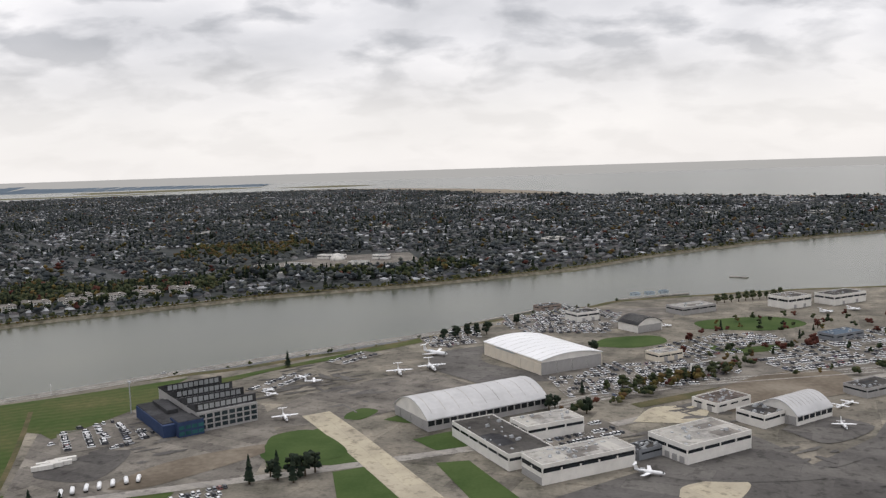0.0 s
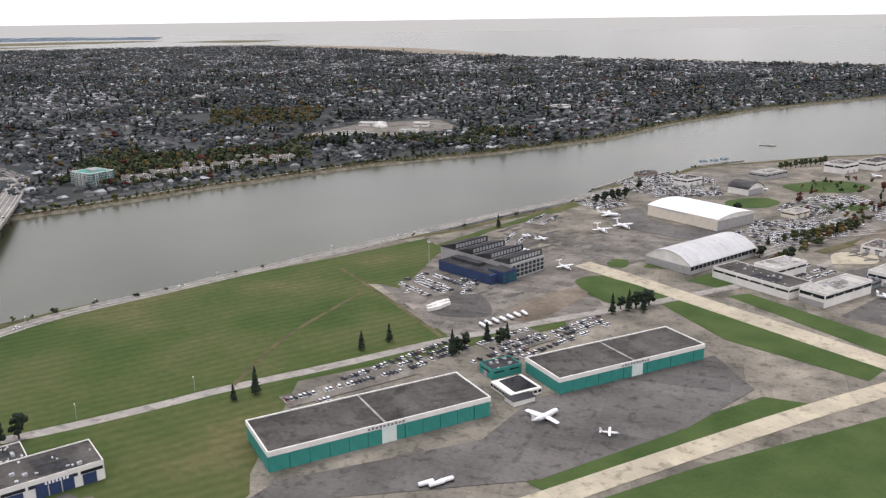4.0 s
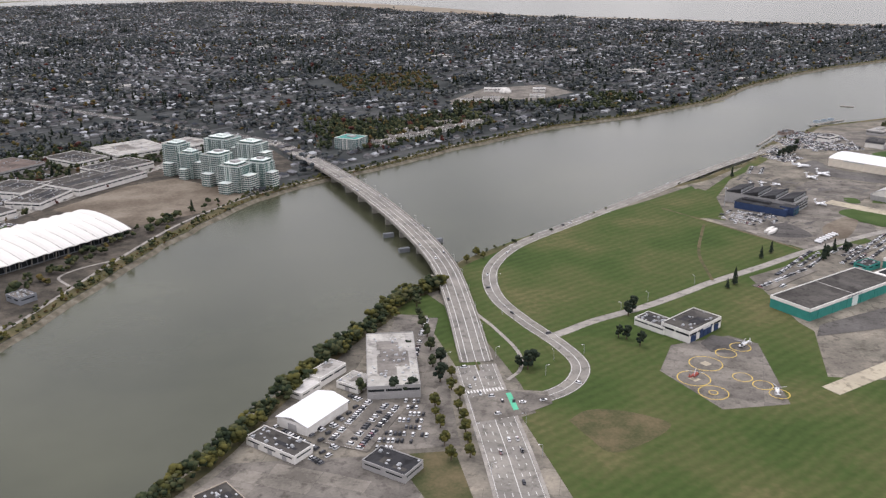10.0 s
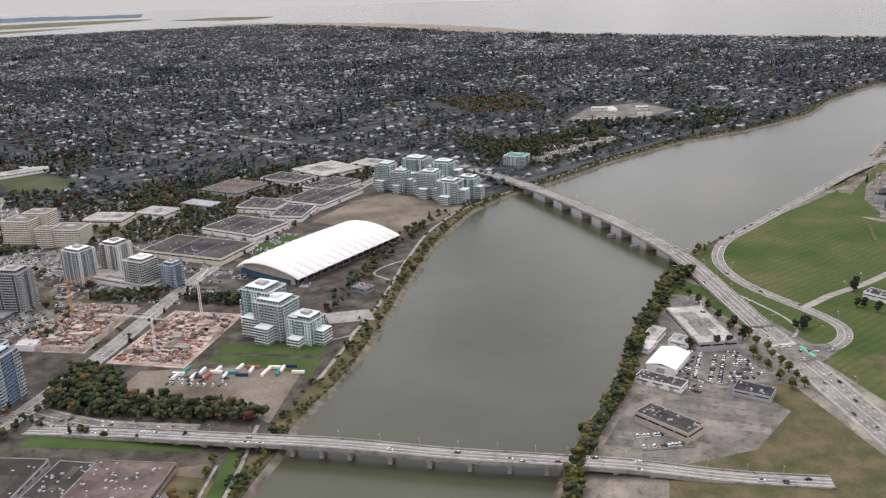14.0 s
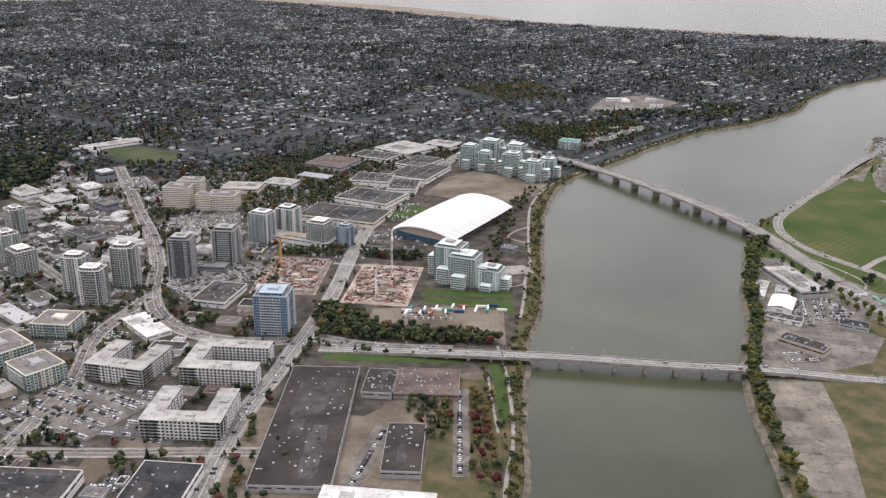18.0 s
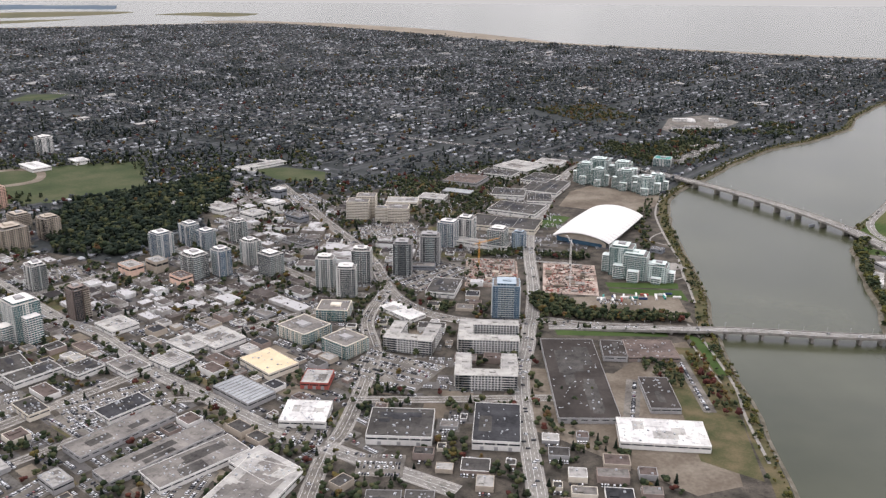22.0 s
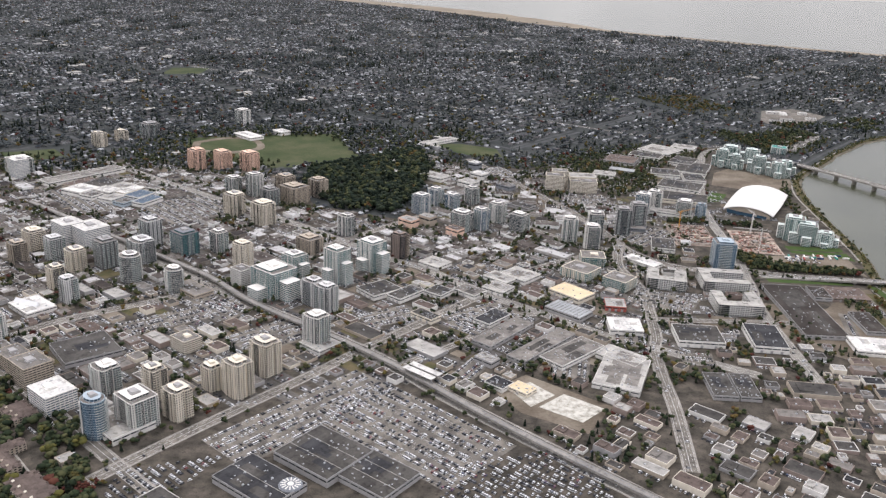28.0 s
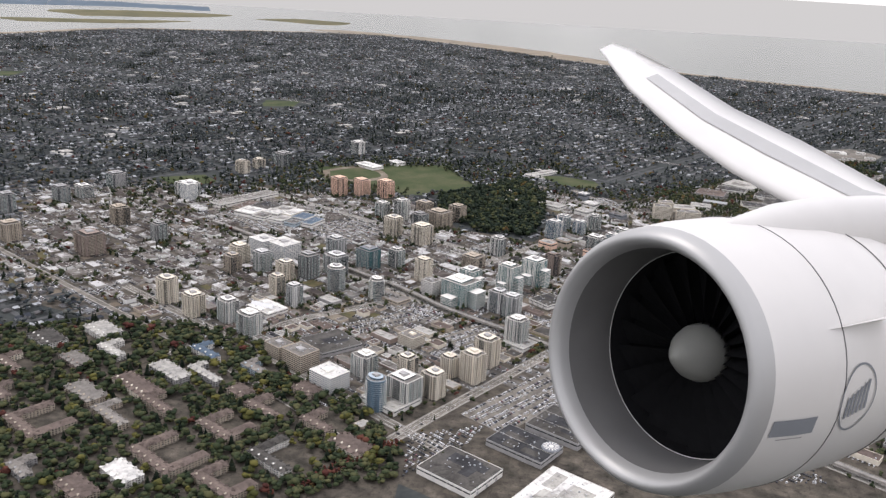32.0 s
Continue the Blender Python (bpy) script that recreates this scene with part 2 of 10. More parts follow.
wl.new(wwave.outputs[0], wbump.inputs["Height"])
wl.new(wbump.outputs[0], wb.inputs["Normal"])


def slabs(m, width, depth, turn, lo, hi, joint=0.8, mortar=0.004):
    """Lays a mosaic of repairs and bays, each a little lighter or darker, over a paved surface."""
    n, l = m.node_tree.nodes, m.node_tree.links
    tc, mp, br = n.new("ShaderNodeTexCoord"), n.new("ShaderNodeMapping"), n.new("ShaderNodeTexBrick")
    mp.inputs["Rotation"].default_value = (0, 0, radians(turn))
    l.new(tc.outputs["Object"], mp.inputs[0])
    wob = n.new("ShaderNodeTexNoise")
    wob.inputs["Scale"].default_value = 0.15
    l.new(tc.outputs["Object"], wob.inputs["Vector"])
    ad = n.new("ShaderNodeMix")
    ad.data_type, ad.blend_type = "RGBA", "ADD"
    ad.inputs[0].default_value = 1.0
    l.new(mp.outputs[0], ad.inputs[6])
    l.new(wob.outputs[1], ad.inputs[7])
    l.new(ad.outputs[2], br.inputs["Vector"])
    br.inputs["Scale"].default_value = 1.0
    br.inputs["Brick Width"].default_value, br.inputs["Row Height"].default_value = width, depth
    br.inputs["Mortar Size"].default_value, br.inputs["Mortar Smooth"].default_value = mortar * 20, 0.2
    br.inputs["Color1"].default_value, br.inputs["Color2"].default_value = (lo, lo, lo, 1), (hi, hi, hi * 0.97, 1)
    br.inputs["Mortar"].default_value = (joint, joint, joint, 1)
    br.offset, br.squash = 0.37, 1.6
    st = n.new("ShaderNodeTexNoise")
    st.inputs["Scale"].default_value, st.inputs["Detail"].default_value, st.inputs["Roughness"].default_value = 0.35, 8, 0.62
    l.new(mp.outputs[0], st.inputs["Vector"])
    sr = n.new("ShaderNodeMapRange")
    sr.inputs["From Min"].default_value, sr.inputs["From Max"].default_value, sr.inputs["To Min"].default_value, sr.inputs["To Max"].default_value = 0.36, 0.47, 0.62, 1.0
    l.new(st.outputs[0], sr.inputs["Value"])
    b = n["Principled BSDF"]
    src = b.inputs["Base Color"].links[0].from_socket
    for out in (br.outputs[0], sr.outputs[0]):
        mx = n.new("ShaderNodeMix")
        mx.data_type, mx.blend_type = "RGBA", "MULTIPLY"
        mx.inputs[0].default_value = 1.0
        l.new(src, mx.inputs[6])
        l.new(out, mx.inputs[7])
        src = mx.outputs[2]
    l.new(src, b.inputs["Base Color"])


slabs(M_ASPHALT, 17, 6, 28, 0.82, 1.16)
slabs(M_OLDASPH, 13, 5, 32, 0.80, 1.18)
slabs(M_PLOTASPH, 13, 5, 32, 0.80, 1.18)
slabs(M_NORTH, 15, 11, 24, 0.78, 1.2, 0.75)
slabs(M_TOWNGROUND, 13, 9, 32, 0.88, 1.12, 0.85)
slabs(M_PALEASPH, 18, 5, 30, 0.9, 1.08)
slabs(M_TAXI, 6, 4, 65, 0.93, 1.06, 0.85)
slabs(M_CONCRETE, 3, 2, 30, 0.9, 1.08)
M_ROOFS = {
    "dark": tone("tar_roof", (0.075, 0.070, 0.065), 0.35, 0.9, 0.10, 0.8, obj=0.1),
    "umber": tone("umber_tar_roof", (0.052, 0.045, 0.040), 0.4, 0.9, 0.06, 0.5),
    "black": tone("black_membrane", (0.045, 0.045, 0.048), 0.35, 0.85, 0.10, 0.8),
    "grey": tone("gravel_roof", (0.19, 0.175, 0.16), 0.3, 0.9, 0.12, 0.9, obj=0.15),
    "light": tone("pale_gravel_roof", (0.36, 0.345, 0.32), 0.22, 0.9, 0.15, 0.9, obj=0.1),
    "white": tone("white_membrane", (0.62, 0.60, 0.57), 0.2, 0.75, 0.10, 0.8),
    "beige": tone("beige_roof", (0.62, 0.50, 0.33), 0.12, 0.8, 0.15, 0.9),
    "brown": tone("brown_roof", (0.128, 0.10, 0.088), 0.35, 0.9, 0.12, 0.8),
    "glass": tone("skylight_roof", (0.30, 0.31, 0.31), 0.2, 0.4, 0.12, 0.8),
    "blue": tone("blue_roof", (0.085, 0.115, 0.15), 0.2, 0.7, 0.15, 0.9),
    "red": tone("red_roof", (0.30, 0.075, 0.065), 0.2, 0.7, 0.15, 0.9),
    "zinc": tone("weathered_zinc_roof", (0.46, 0.455, 0.45), 0.14, 0.5, 0.12, 0.8, spec=0.4),
    "metal": tone("white_metal_roof", (0.74, 0.74, 0.74), 0.06, 0.45, 0.08, 0.5, metal=0.0, spec=0.5),
}
for rk in ("dark", "black", "grey", "light", "white", "brown"):
    slabs(M_ROOFS[rk], 5.5, 3.5, 0, 0.86, 1.12, 0.9)
M_WALLS = {
    "white": tone("white_wall", (0.70, 0.675, 0.63), 0.10), "cream": tone("cream_wall", (0.68, 0.615, 0.51), 0.10),
    "pale": tone("pale_grey_wall", (0.58, 0.57, 0.55), 0.12), "grey": tone("grey_wall", (0.34, 0.33, 0.32), 0.12), "tan": tone("tan_wall", (0.42, 0.36, 0.29), 0.12),
    "slate": tone("slate_wall", (0.20, 0.21, 0.225), 0.12), "brown": tone("brown_wall", (0.27, 0.215, 0.185), 0.14),
    "orange": tone("orange_brick_wall", (0.76, 0.53, 0.41), 0.12), "blue": tone("navy_wall", (0.035, 0.055, 0.115), 0.15, 0.6),
    "teal": tone("teal_metal_wall", (0.045, 0.235, 0.20), 0.12, 0.5), "yellow": tone("ochre_wall", (0.55, 0.36, 0.12), 0.1),
    "green": tone("pale_green_wall", (0.60, 0.66, 0.62), 0.1), "red": tone("red_wall", (0.36, 0.10, 0.08), 0.12),
    "sky": tone("pale_blue_wall", (0.38, 0.44, 0.48), 0.1),
}


def glass(name, c, rough=0.12):
    m = tone(name, c, 0.35, rough, 0.25, 1.3, island=0.5)
    m.node_tree.nodes["Principled BSDF"].inputs["Specular IOR Level"].default_value = 0.22
    return m


M_GLASS = {"dark": glass("dark_window_glass", (0.02, 0.023, 0.026)), "green": glass("green_window_glass", (0.035, 0.085, 0.078)),
           "blue": glass("blue_window_glass", (0.04, 0.078, 0.115)), "teal": glass("teal_window_glass", (0.03, 0.10, 0.105)),
           "grey": glass("grey_window_glass", (0.028, 0.038, 0.042))}
M_RAIL = tone("pale_rail_glass", (0.34, 0.40, 0.385), 0.2, 0.2, spec=0.3)
M_CLUTTER = mat("site_clutter", [(0.2, (0.05, 0.043, 0.038)), (0.42, (0.17, 0.13, 0.112)), (0.56, (0.33, 0.25, 0.205)), (0.7, (0.45, 0.38, 0.32)), (0.85, (0.56, 0.51, 0.45)), (1.0, (0.30, 0.13, 0.10))], 0.9, 0.3, 1.5, island=1.1)
M_TRUNK = tone("bark", (0.09, 0.07, 0.05), 0.25)
# suburb leaves: paler and bluer than the near ones, distance haze mixed into the colour
M_HAZYLEAF = mat("haze_blue_leaves", [(0.30, (0.030, 0.036, 0.040)), (0.52, (0.048, 0.056, 0.060)), (0.74, (0.068, 0.076, 0.076)), (0.97, (0.100, 0.104, 0.092))], 0.95, 0.2, 1.5, island=0.6, bump=0.3)
M_LEAF = mat("green_leaves", [(0.30, (0.012, 0.018, 0.011)), (0.52, (0.024, 0.034, 0.018)), (0.74, (0.044, 0.054, 0.027)), (0.97, (0.08, 0.08, 0.038))], 0.95, 0.2, 1.5, island=0.6, bump=0.3)
M_AUTUMN = mat("autumn_leaves", [(0.28, (0.028, 0.032, 0.015)), (0.5, (0.065, 0.058, 0.022)), (0.7, (0.12, 0.09, 0.03)), (0.92, (0.085, 0.05, 0.026))], 0.9, 0.2, 1.5, island=0.6, bump=0.3)
M_CONIFER = mat("conifer_needles", [(0.30, (0.009, 0.015, 0.012)), (0.6, (0.018, 0.027, 0.019)), (0.9, (0.032, 0.04, 0.025))], 0.95, 0.2, 1.5, island=0.5, bump=0.3)
M_RUST = mat("russet_leaves", [(0.3, (0.035, 0.014, 0.012)), (0.6, (0.065, 0.024, 0.02)), (0.9, (0.10, 0.04, 0.028))], 0.9, 0.2, 1.5, island=0.5, bump=0.3)
M_WILLOW = mat("yellow_green_leaves", [(0.3, (0.025, 0.03, 0.012)), (0.6, (0.055, 0.058, 0.02)), (0.9, (0.11, 0.10, 0.03))], 0.9, 0.2, 1.5, island=0.5, bump=0.3)
M_HWALL = mat("house_walls", [(0.2, (0.085, 0.08, 0.08)), (0.5, (0.16, 0.157, 0.155)), (0.8, (0.27, 0.268, 0.265)), (1.0, (0.46, 0.455, 0.45))], 0.85, 0.2, 1.0, island=0.9)
M_HROOF = mat("house_roofs", [(0.2, (0.026, 0.031, 0.039)), (0.46, (0.055, 0.058, 0.066)), (0.62, (0.092, 0.083, 0.081)), (0.76, (0.118, 0.118, 0.122)), (0.90, (0.185, 0.19, 0.20)), (1.0, (0.34, 0.35, 0.36))], 0.9, 0.2, 1.0, island=0.9)
M_SHOPROOF = mat("shop_roofs", [(0.15, (0.03, 0.028, 0.028)), (0.46, (0.058, 0.048, 0.043)), (0.64, (0.095, 0.082, 0.074)), (0.82, (0.14, 0.128, 0.115)), (0.95, (0.24, 0.225, 0.21)), (1.0, (0.42, 0.41, 0.40))], 0.9, 0.15, 1.2, island=0.95)
M_SHOPWALL = mat("shop_walls", [(0.2, (0.12, 0.10, 0.085)), (0.5, (0.27, 0.245, 0.215)), (0.8, (0.48, 0.46, 0.43)), (1.0, (0.74, 0.73, 0.70))], 0.85, 0.2, 1.2, island=1.0)
M_CARS = mat("car_paint", [(0.10, (0.02, 0.02, 0.025)), (0.36, (0.06, 0.06, 0.068)), (0.46, (0.18, 0.18, 0.19)), (0.485, (0.26, 0.05, 0.04)), (0.51, (0.07, 0.10, 0.18)), (0.54, (0.30, 0.30, 0.31)), (0.64, (0.62, 0.62, 0.62)), (1.0, (0.74, 0.74, 0.74))], 0.35, 0.01, 0.02, island=1.4, spec=0.5)
M_CARPAINT = mat("car_body_paint", [(0.10, (0.02, 0.02, 0.025)), (0.36, (0.06, 0.06, 0.068)), (0.46, (0.18, 0.18, 0.19)), (0.485, (0.26, 0.05, 0.04)), (0.51, (0.07, 0.10, 0.18)), (0.54, (0.30, 0.30, 0.31)), (0.64, (0.62, 0.62, 0.62)), (1.0, (0.74, 0.74, 0.74))], 0.35, 0.01, 0.02, obj=1.4, spec=0.5)
M_RUBBER = tone("tyre_rubber", (0.02, 0.02, 0.02), 0.2)
M_STEEL = tone("galvanised_steel", (0.42, 0.43, 0.44), 0.12, 0.5, metal=0.3)
M_WHITEPAINT = tone("white_gloss_paint", (0.78, 0.78, 0.78), 0.05, 0.35, spec=0.5)
M_CRANE = tone("crane_white", (0.72, 0.70, 0.66), 0.08, 0.5)
M_CRANEY = tone("crane_orange", (0.62, 0.30, 0.06), 0.1, 0.5)


# ---------------------------------------------------------------- mesh building
class MB:
    """Collects corners and faces; one mesh comes out."""

    def __init__(self):
        self.v, self.f, self.m = [], [], []

    def face(self, pts, m=0):
        n = len(self.v)
        self.v += [tuple(p) for p in pts]
        self.f.append(tuple(range(n, n + len(pts))))
        self.m.append(m)

    def box(self, cx, cy, cz, sx, sy, sz, rot=0.0, m=0, taper=1.0, top=None):
        """A box standing on cz; taper narrows its top."""
        n, c, s = len(self.v), math.cos(radians(rot)), math.sin(radians(rot))
        for k, z in ((1.0, cz), (taper, cz + sz)):
            for x, y in ((-1, -1), (1, -1), (1, 1), (-1, 1)):
                px, py = x * sx / 2 * k, y * sy / 2 * k
                self.v.append((cx + px * c - py * s, cy + px * s + py * c, z))
        for q in ((0, 1, 5, 4), (1, 2, 6, 5), (2, 3, 7, 6), (3, 0, 4, 7), (4, 5, 6, 7), (3, 2, 1, 0)):
            self.f.append(tuple(n + i for i in q))
            self.m.append(m if top is None or q != (4, 5, 6, 7) else top)

    def prism(self, poly, z0, z1, m=0, top=None, bottom=True):
        n, k = len(self.v), len(poly)
        self.v += [(x, y, z0) for x, y in poly] + [(x, y, z1) for x, y in poly]
        for i in range(k):
            j = (i + 1) % k
            self.f.append((n + i, n + j, n + k + j, n + k + i))
            self.m.append(m)
        self.f.append(tuple(n + k + i for i in range(k)))
        self.m.append(m if top is None else top)
        if bottom:
            self.f.append(tuple(n + i for i in reversed(range(k))))
            self.m.append(m)

    def tube(self, a, b, r0, r1=None, sides=8, m=0):
        a, b = Vector(a), Vector(b)
        r1 = r0 if r1 is None else r1
        q = (b - a).to_track_quat("Z", "Y").to_matrix()
        n = len(self.v)
        for p, r in ((a, r0), (b, r1)):
            for i in range(sides):
                t = 2 * math.pi * i / sides
                self.v.append(tuple(p + q @ Vector((math.cos(t) * r, math.sin(t) * r, 0))))
        for i in range(sides):
            j = (i + 1) % sides
            self.f.append((n + i, n + j, n + sides + j, n + sides + i))
            self.m.append(m)
        self.f.append(tuple(n + sides + i for i in range(sides)))
        self.f.append(tuple(n + i for i in reversed(range(sides))))
        self.m += [m, m]

    def loft(self, rings, m=0, caps=True, closed=True):
        """Skin between rings of equal count."""
        n, k = len(self.v), len(rings[0])
        for r in rings:
            self.v += [tuple(p) for p in r]
        for a in range(len(rings) - 1):
            for i in range(k if closed else k - 1):
                j = (i + 1) % k
                self.f.append((n + a * k + i, n + a * k + j, n + (a + 1) * k + j, n + (a + 1) * k + i))
                self.m.append(m)
        if caps:
            self.f.append(tuple(n + i for i in reversed(range(k))))
            self.f.append(tuple(n + (len(rings) - 1) * k + i for i in range(k)))
            self.m += [m, m]

    def mesh(self, name, mats, smooth=False):
        me = bpy.data.meshes.new(name)
        me.from_pydata(self.v, [], self.f)
        for mt in mats if isinstance(mats, (list, tuple)) else [mats]:
            me.materials.append(mt)
        if any(self.m):
            me.polygons.foreach_set("material_index", self.m)
        if smooth:
            me.polygons.foreach_set("use_smooth", [True] * len(me.polygons))
        me.update()
        return me


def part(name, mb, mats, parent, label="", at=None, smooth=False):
    """One mesh object under a thing or a part; mb is an MB or a finished mesh."""
    me = mb if isinstance(mb, bpy.types.Mesh) else mb.mesh(name, mats, smooth)
    ob = new(name, me)
    ob.parent = parent
    if at:
        ob.location = at
    if label:
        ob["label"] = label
    return ob


def thing(name, x, y, z, rot, label, category, group="", kind=""):
    e = new(name)
    e.empty_display_size = 0.5
    e.matrix_basis = pose(x, y, z, 0, 0, rot)
    return tagged(e, label, category, group, kind)


def sheet(name, mb, mats, label, category, kind="structure"):
    return tagged(new(name, mb.mesh(name, mats)), label, category, kind=kind)


def rectpoly(x, y, w, d, rot, grow=0.0):
    c, s = math.cos(radians(rot)), math.sin(radians(rot))
    w, d = w / 2 + grow, d / 2 + grow
    return [(x + a * c - b * s, y + a * s + b * c) for a, b in ((-w, -d), (w, -d), (w, d), (-w, d))]


def inside(P, poly):
    """Which of the points P (n x 2) lie in the polygon."""
    hit = np.zeros(len(P), bool)
    for (x0, y0), (x1, y1) in zip(poly, poly[1:] + poly[:1]):
        if y0 == y1:
            continue
        cross = ((y0 > P[:, 1]) != (y1 > P[:, 1])) & (P[:, 0] < (x1 - x0) * (P[:, 1] - y0) / (y1 - y0) + x0)
        hit ^= cross
    return hit


def near_line(P, line, dist):
    hit = np.zeros(len(P), bool)
    for a, b in zip(line, line[1:]):
        a, b = np.array(a, float), np.array(b, float)
        t = np.clip(((P - a) @ (b - a)) / max(1e-9, (b - a) @ (b - a)), 0, 1)
        hit |= np.hypot(*(P - a - t[:, None] * (b - a)).T) < dist
    return hit


def smooth_line(pts, n=6):
    """A curve through the points, finer by n."""
    p = [np.array(q, float) for q in pts]
    p = [2 * p[0] - p[1]] + p + [2 * p[-1] - p[-2]]
    out = []
    for i in range(1, len(p) - 2):
        for k in range(n):
            t = k / n
            out.append(tuple(0.5 * (2 * p[i] + (p[i + 1] - p[i - 1]) * t + (2 * p[i - 1] - 5 * p[i] + 4 * p[i + 1] - p[i + 2]) * t * t
                                    + (3 * p[i] - p[i - 1] - 3 * p[i + 1] + p[i + 2]) * t ** 3)))
    return out + [tuple(p[-2])]


def offset_line(line, off):
    out = []
    for i, q in enumerate(line):
        a, b = np.array(line[max(0, i - 1)][:2]), np.array(line[min(len(line) - 1, i + 1)][:2])
        d = (b - a) / max(1e-6, np.hypot(*(b - a)))
        out.append((q[0] - d[1] * off, q[1] + d[0] * off))
    return out


def strip(mb, line, left, right, z, m=0, z1=None):
    """A band between two offsets of a line."""
    a, b = offset_line(line, left), offset_line(line, right)
    z1 = z if z1 is None else z1
    for i in range(len(line) - 1):
        mb.face([(*b[i], z1), (*b[i + 1], z1), (*a[i + 1], z), (*a[i], z)], m)


def bulk(name, verts, quads, tris, mats, qm, tm, label, category):
    """One large mesh of many small pieces, kind stuff."""
    me = bpy.data.meshes.new(name)
    nq, nt = len(quads), len(tris)
    me.vertices.add(len(verts))
    me.vertices.foreach_set("co", np.asarray(verts, np.float32).ravel())
    me.loops.add(nq * 4 + nt * 3)
    loops = np.concatenate([np.asarray(quads, np.int32).ravel(), np.asarray(tris, np.int32).ravel()])
    me.loops.foreach_set("vertex_index", loops.astype(np.int32))
    me.polygons.add(nq + nt)
    starts = np.concatenate([np.arange(nq) * 4, nq * 4 + np.arange(nt) * 3]).astype(np.int32)
    me.polygons.foreach_set("loop_start", starts)
    for mt in mats:
        me.materials.append(mt)
    me.polygons.foreach_set("material_index", np.concatenate([qm, tm]).astype(np.int32))
    me.update(calc_edges=True)
    return tagged(new(name, me), label, category, kind="stuff")

# ---------------------------------------------------------------- land and water
SOUTH_BANK = [(-900, -900), (-700, -430), (-600, -215), (-540, -100), (-500, -17), (-477, 38), (-459, 76), (-437, 113), (-419, 150), (-397, 201), (-378, 240),
              (-356, 282), (-328, 323), (-295, 353), (-258, 376), (-222, 400), (-192, 424), (-158, 443), (-118, 468), (-76, 488), (-30, 502), (3, 517), (30, 531),
              (91, 566), (150, 621), (215, 667), (293, 716), (395, 760), (560, 830), (800, 915), (1150, 1010)]
NORTH_BANK = [(-900, -1150), (-640, -600), (-500, -230), (-440, -95), (-398, -5), (-374, 36), (-344, 74), (-318, 112), (-296, 141), (-280, 163), (-262, 175), (-250, 195),
              (-233, 209), (-212, 221), (-189, 235), (-156, 258), (-115, 285), (-80, 300), (-54, 317), (-21, 337), (9, 371), (39, 394), (68, 410), (89, 425), (134, 434),
              (181, 443), (260, 450), (420, 500), (800, 640), (1500, 800)]
COAST = [(1150, 1020), (930, 1160), (800, 1275), (575, 1490), (300, 1800), (110, 2110), (-70, 2520), (-290, 2860), (-480, 2920), (-900, 2850), (-1270, 2760), (-1560, 2420), (-2000, 2200), (-3200, 2300)]
SB, NB, CO = smooth_line(SOUTH_BANK, 5), smooth_line(NORTH_BANK, 5), smooth_line(COAST, 4)


def ragged(line, amp, seed):
    """A line with the small bends of a natural shore."""
    return [(x + amp * noise.noise((x * 0.05, y * 0.05, seed)) + amp * 0.5 * noise.noise((x * 0.16, y * 0.16, seed + 7)),
             y + amp * noise.noise((x * 0.05, y * 0.05, seed + 3)) + amp * 0.5 * noise.noise((x * 0.16, y * 0.16, seed + 9))) for x, y in line]


SB, NB, CO = ragged(SB, 2.0, 1), ragged(NB, 1.2, 5), ragged(CO, 14.0, 9)
SOUTH_LAND = SB + CO + [(-4800, 2600), (-4800, -900)]
NORTH_LAND = list(reversed(NB)) + [(-900, -1500), (1500, -1500)]


def ground_sheet(name, poly, material, label):
    bm = bmesh.new()
    f = bm.faces.new([bm.verts.new((x, y, 0)) for x, y in poly])
    if f.normal.z < 0:
        f.normal_flip()
    bmesh.ops.triangulate(bm, faces=[f])
    me = bpy.data.meshes.new(name)
    bm.normal_update()
    for q in bm.faces:
        if q.normal.z < 0:
            q.normal_flip()
    bm.to_mesh(me)
    bm.free()
    me.materials.append(material)
    return tagged(new(name, me), label, "ground", kind="structure")


ground_sheet("ground_south", SOUTH_LAND, M_SUBURB, "dark garden ground of a flat suburban island")
ground_sheet("ground_north", NORTH_LAND, M_NORTH, "gravelly grey ground of a flat airport island")
mb = MB()
mb.face([(-9000, -6000, -1.3), (9000, -6000, -1.3), (9000, 9000, -1.3), (-9000, 9000, -1.3)])
sheet("water", mb, M_WATER, "wide grey-green river and sea water", "water")
for nm, ln, sg, mt, lb in (("river_bank_south", SB, 1, M_RIPRAP, "stony brown river bank"), ("river_bank_north", NB, -1, M_RIPRAP, "stony river bank with rough grass"), ("sea_shore", CO, 1, M_MUD, "muddy sea shore")):
    mb = MB()
    strip(mb, ln, 0.0, -3.5 * sg, 0.0, 0, -1.9) if sg > 0 else strip(mb, ln, 3.5, 0.0, -1.9, 0, 0.0)
    if nm == "sea_shore":
        strip(mb, ln, 10, -60, 0.03, 0, -1.25)
    sheet(nm, mb, mt, lb, "bank")
mb = MB()
strip(mb, SB, 7.0, 0.3, 0.06)
sheet("river_verge_south", mb, M_DRYGRASS, "rough verge of brown and green grass along the river", "verge")
mb = MB()
strip(mb, NB, -0.3, -4.5, 0.06)
sheet("river_verge_north", mb, M_DRYGRASS, "rough grass verge along the dike", "verge")

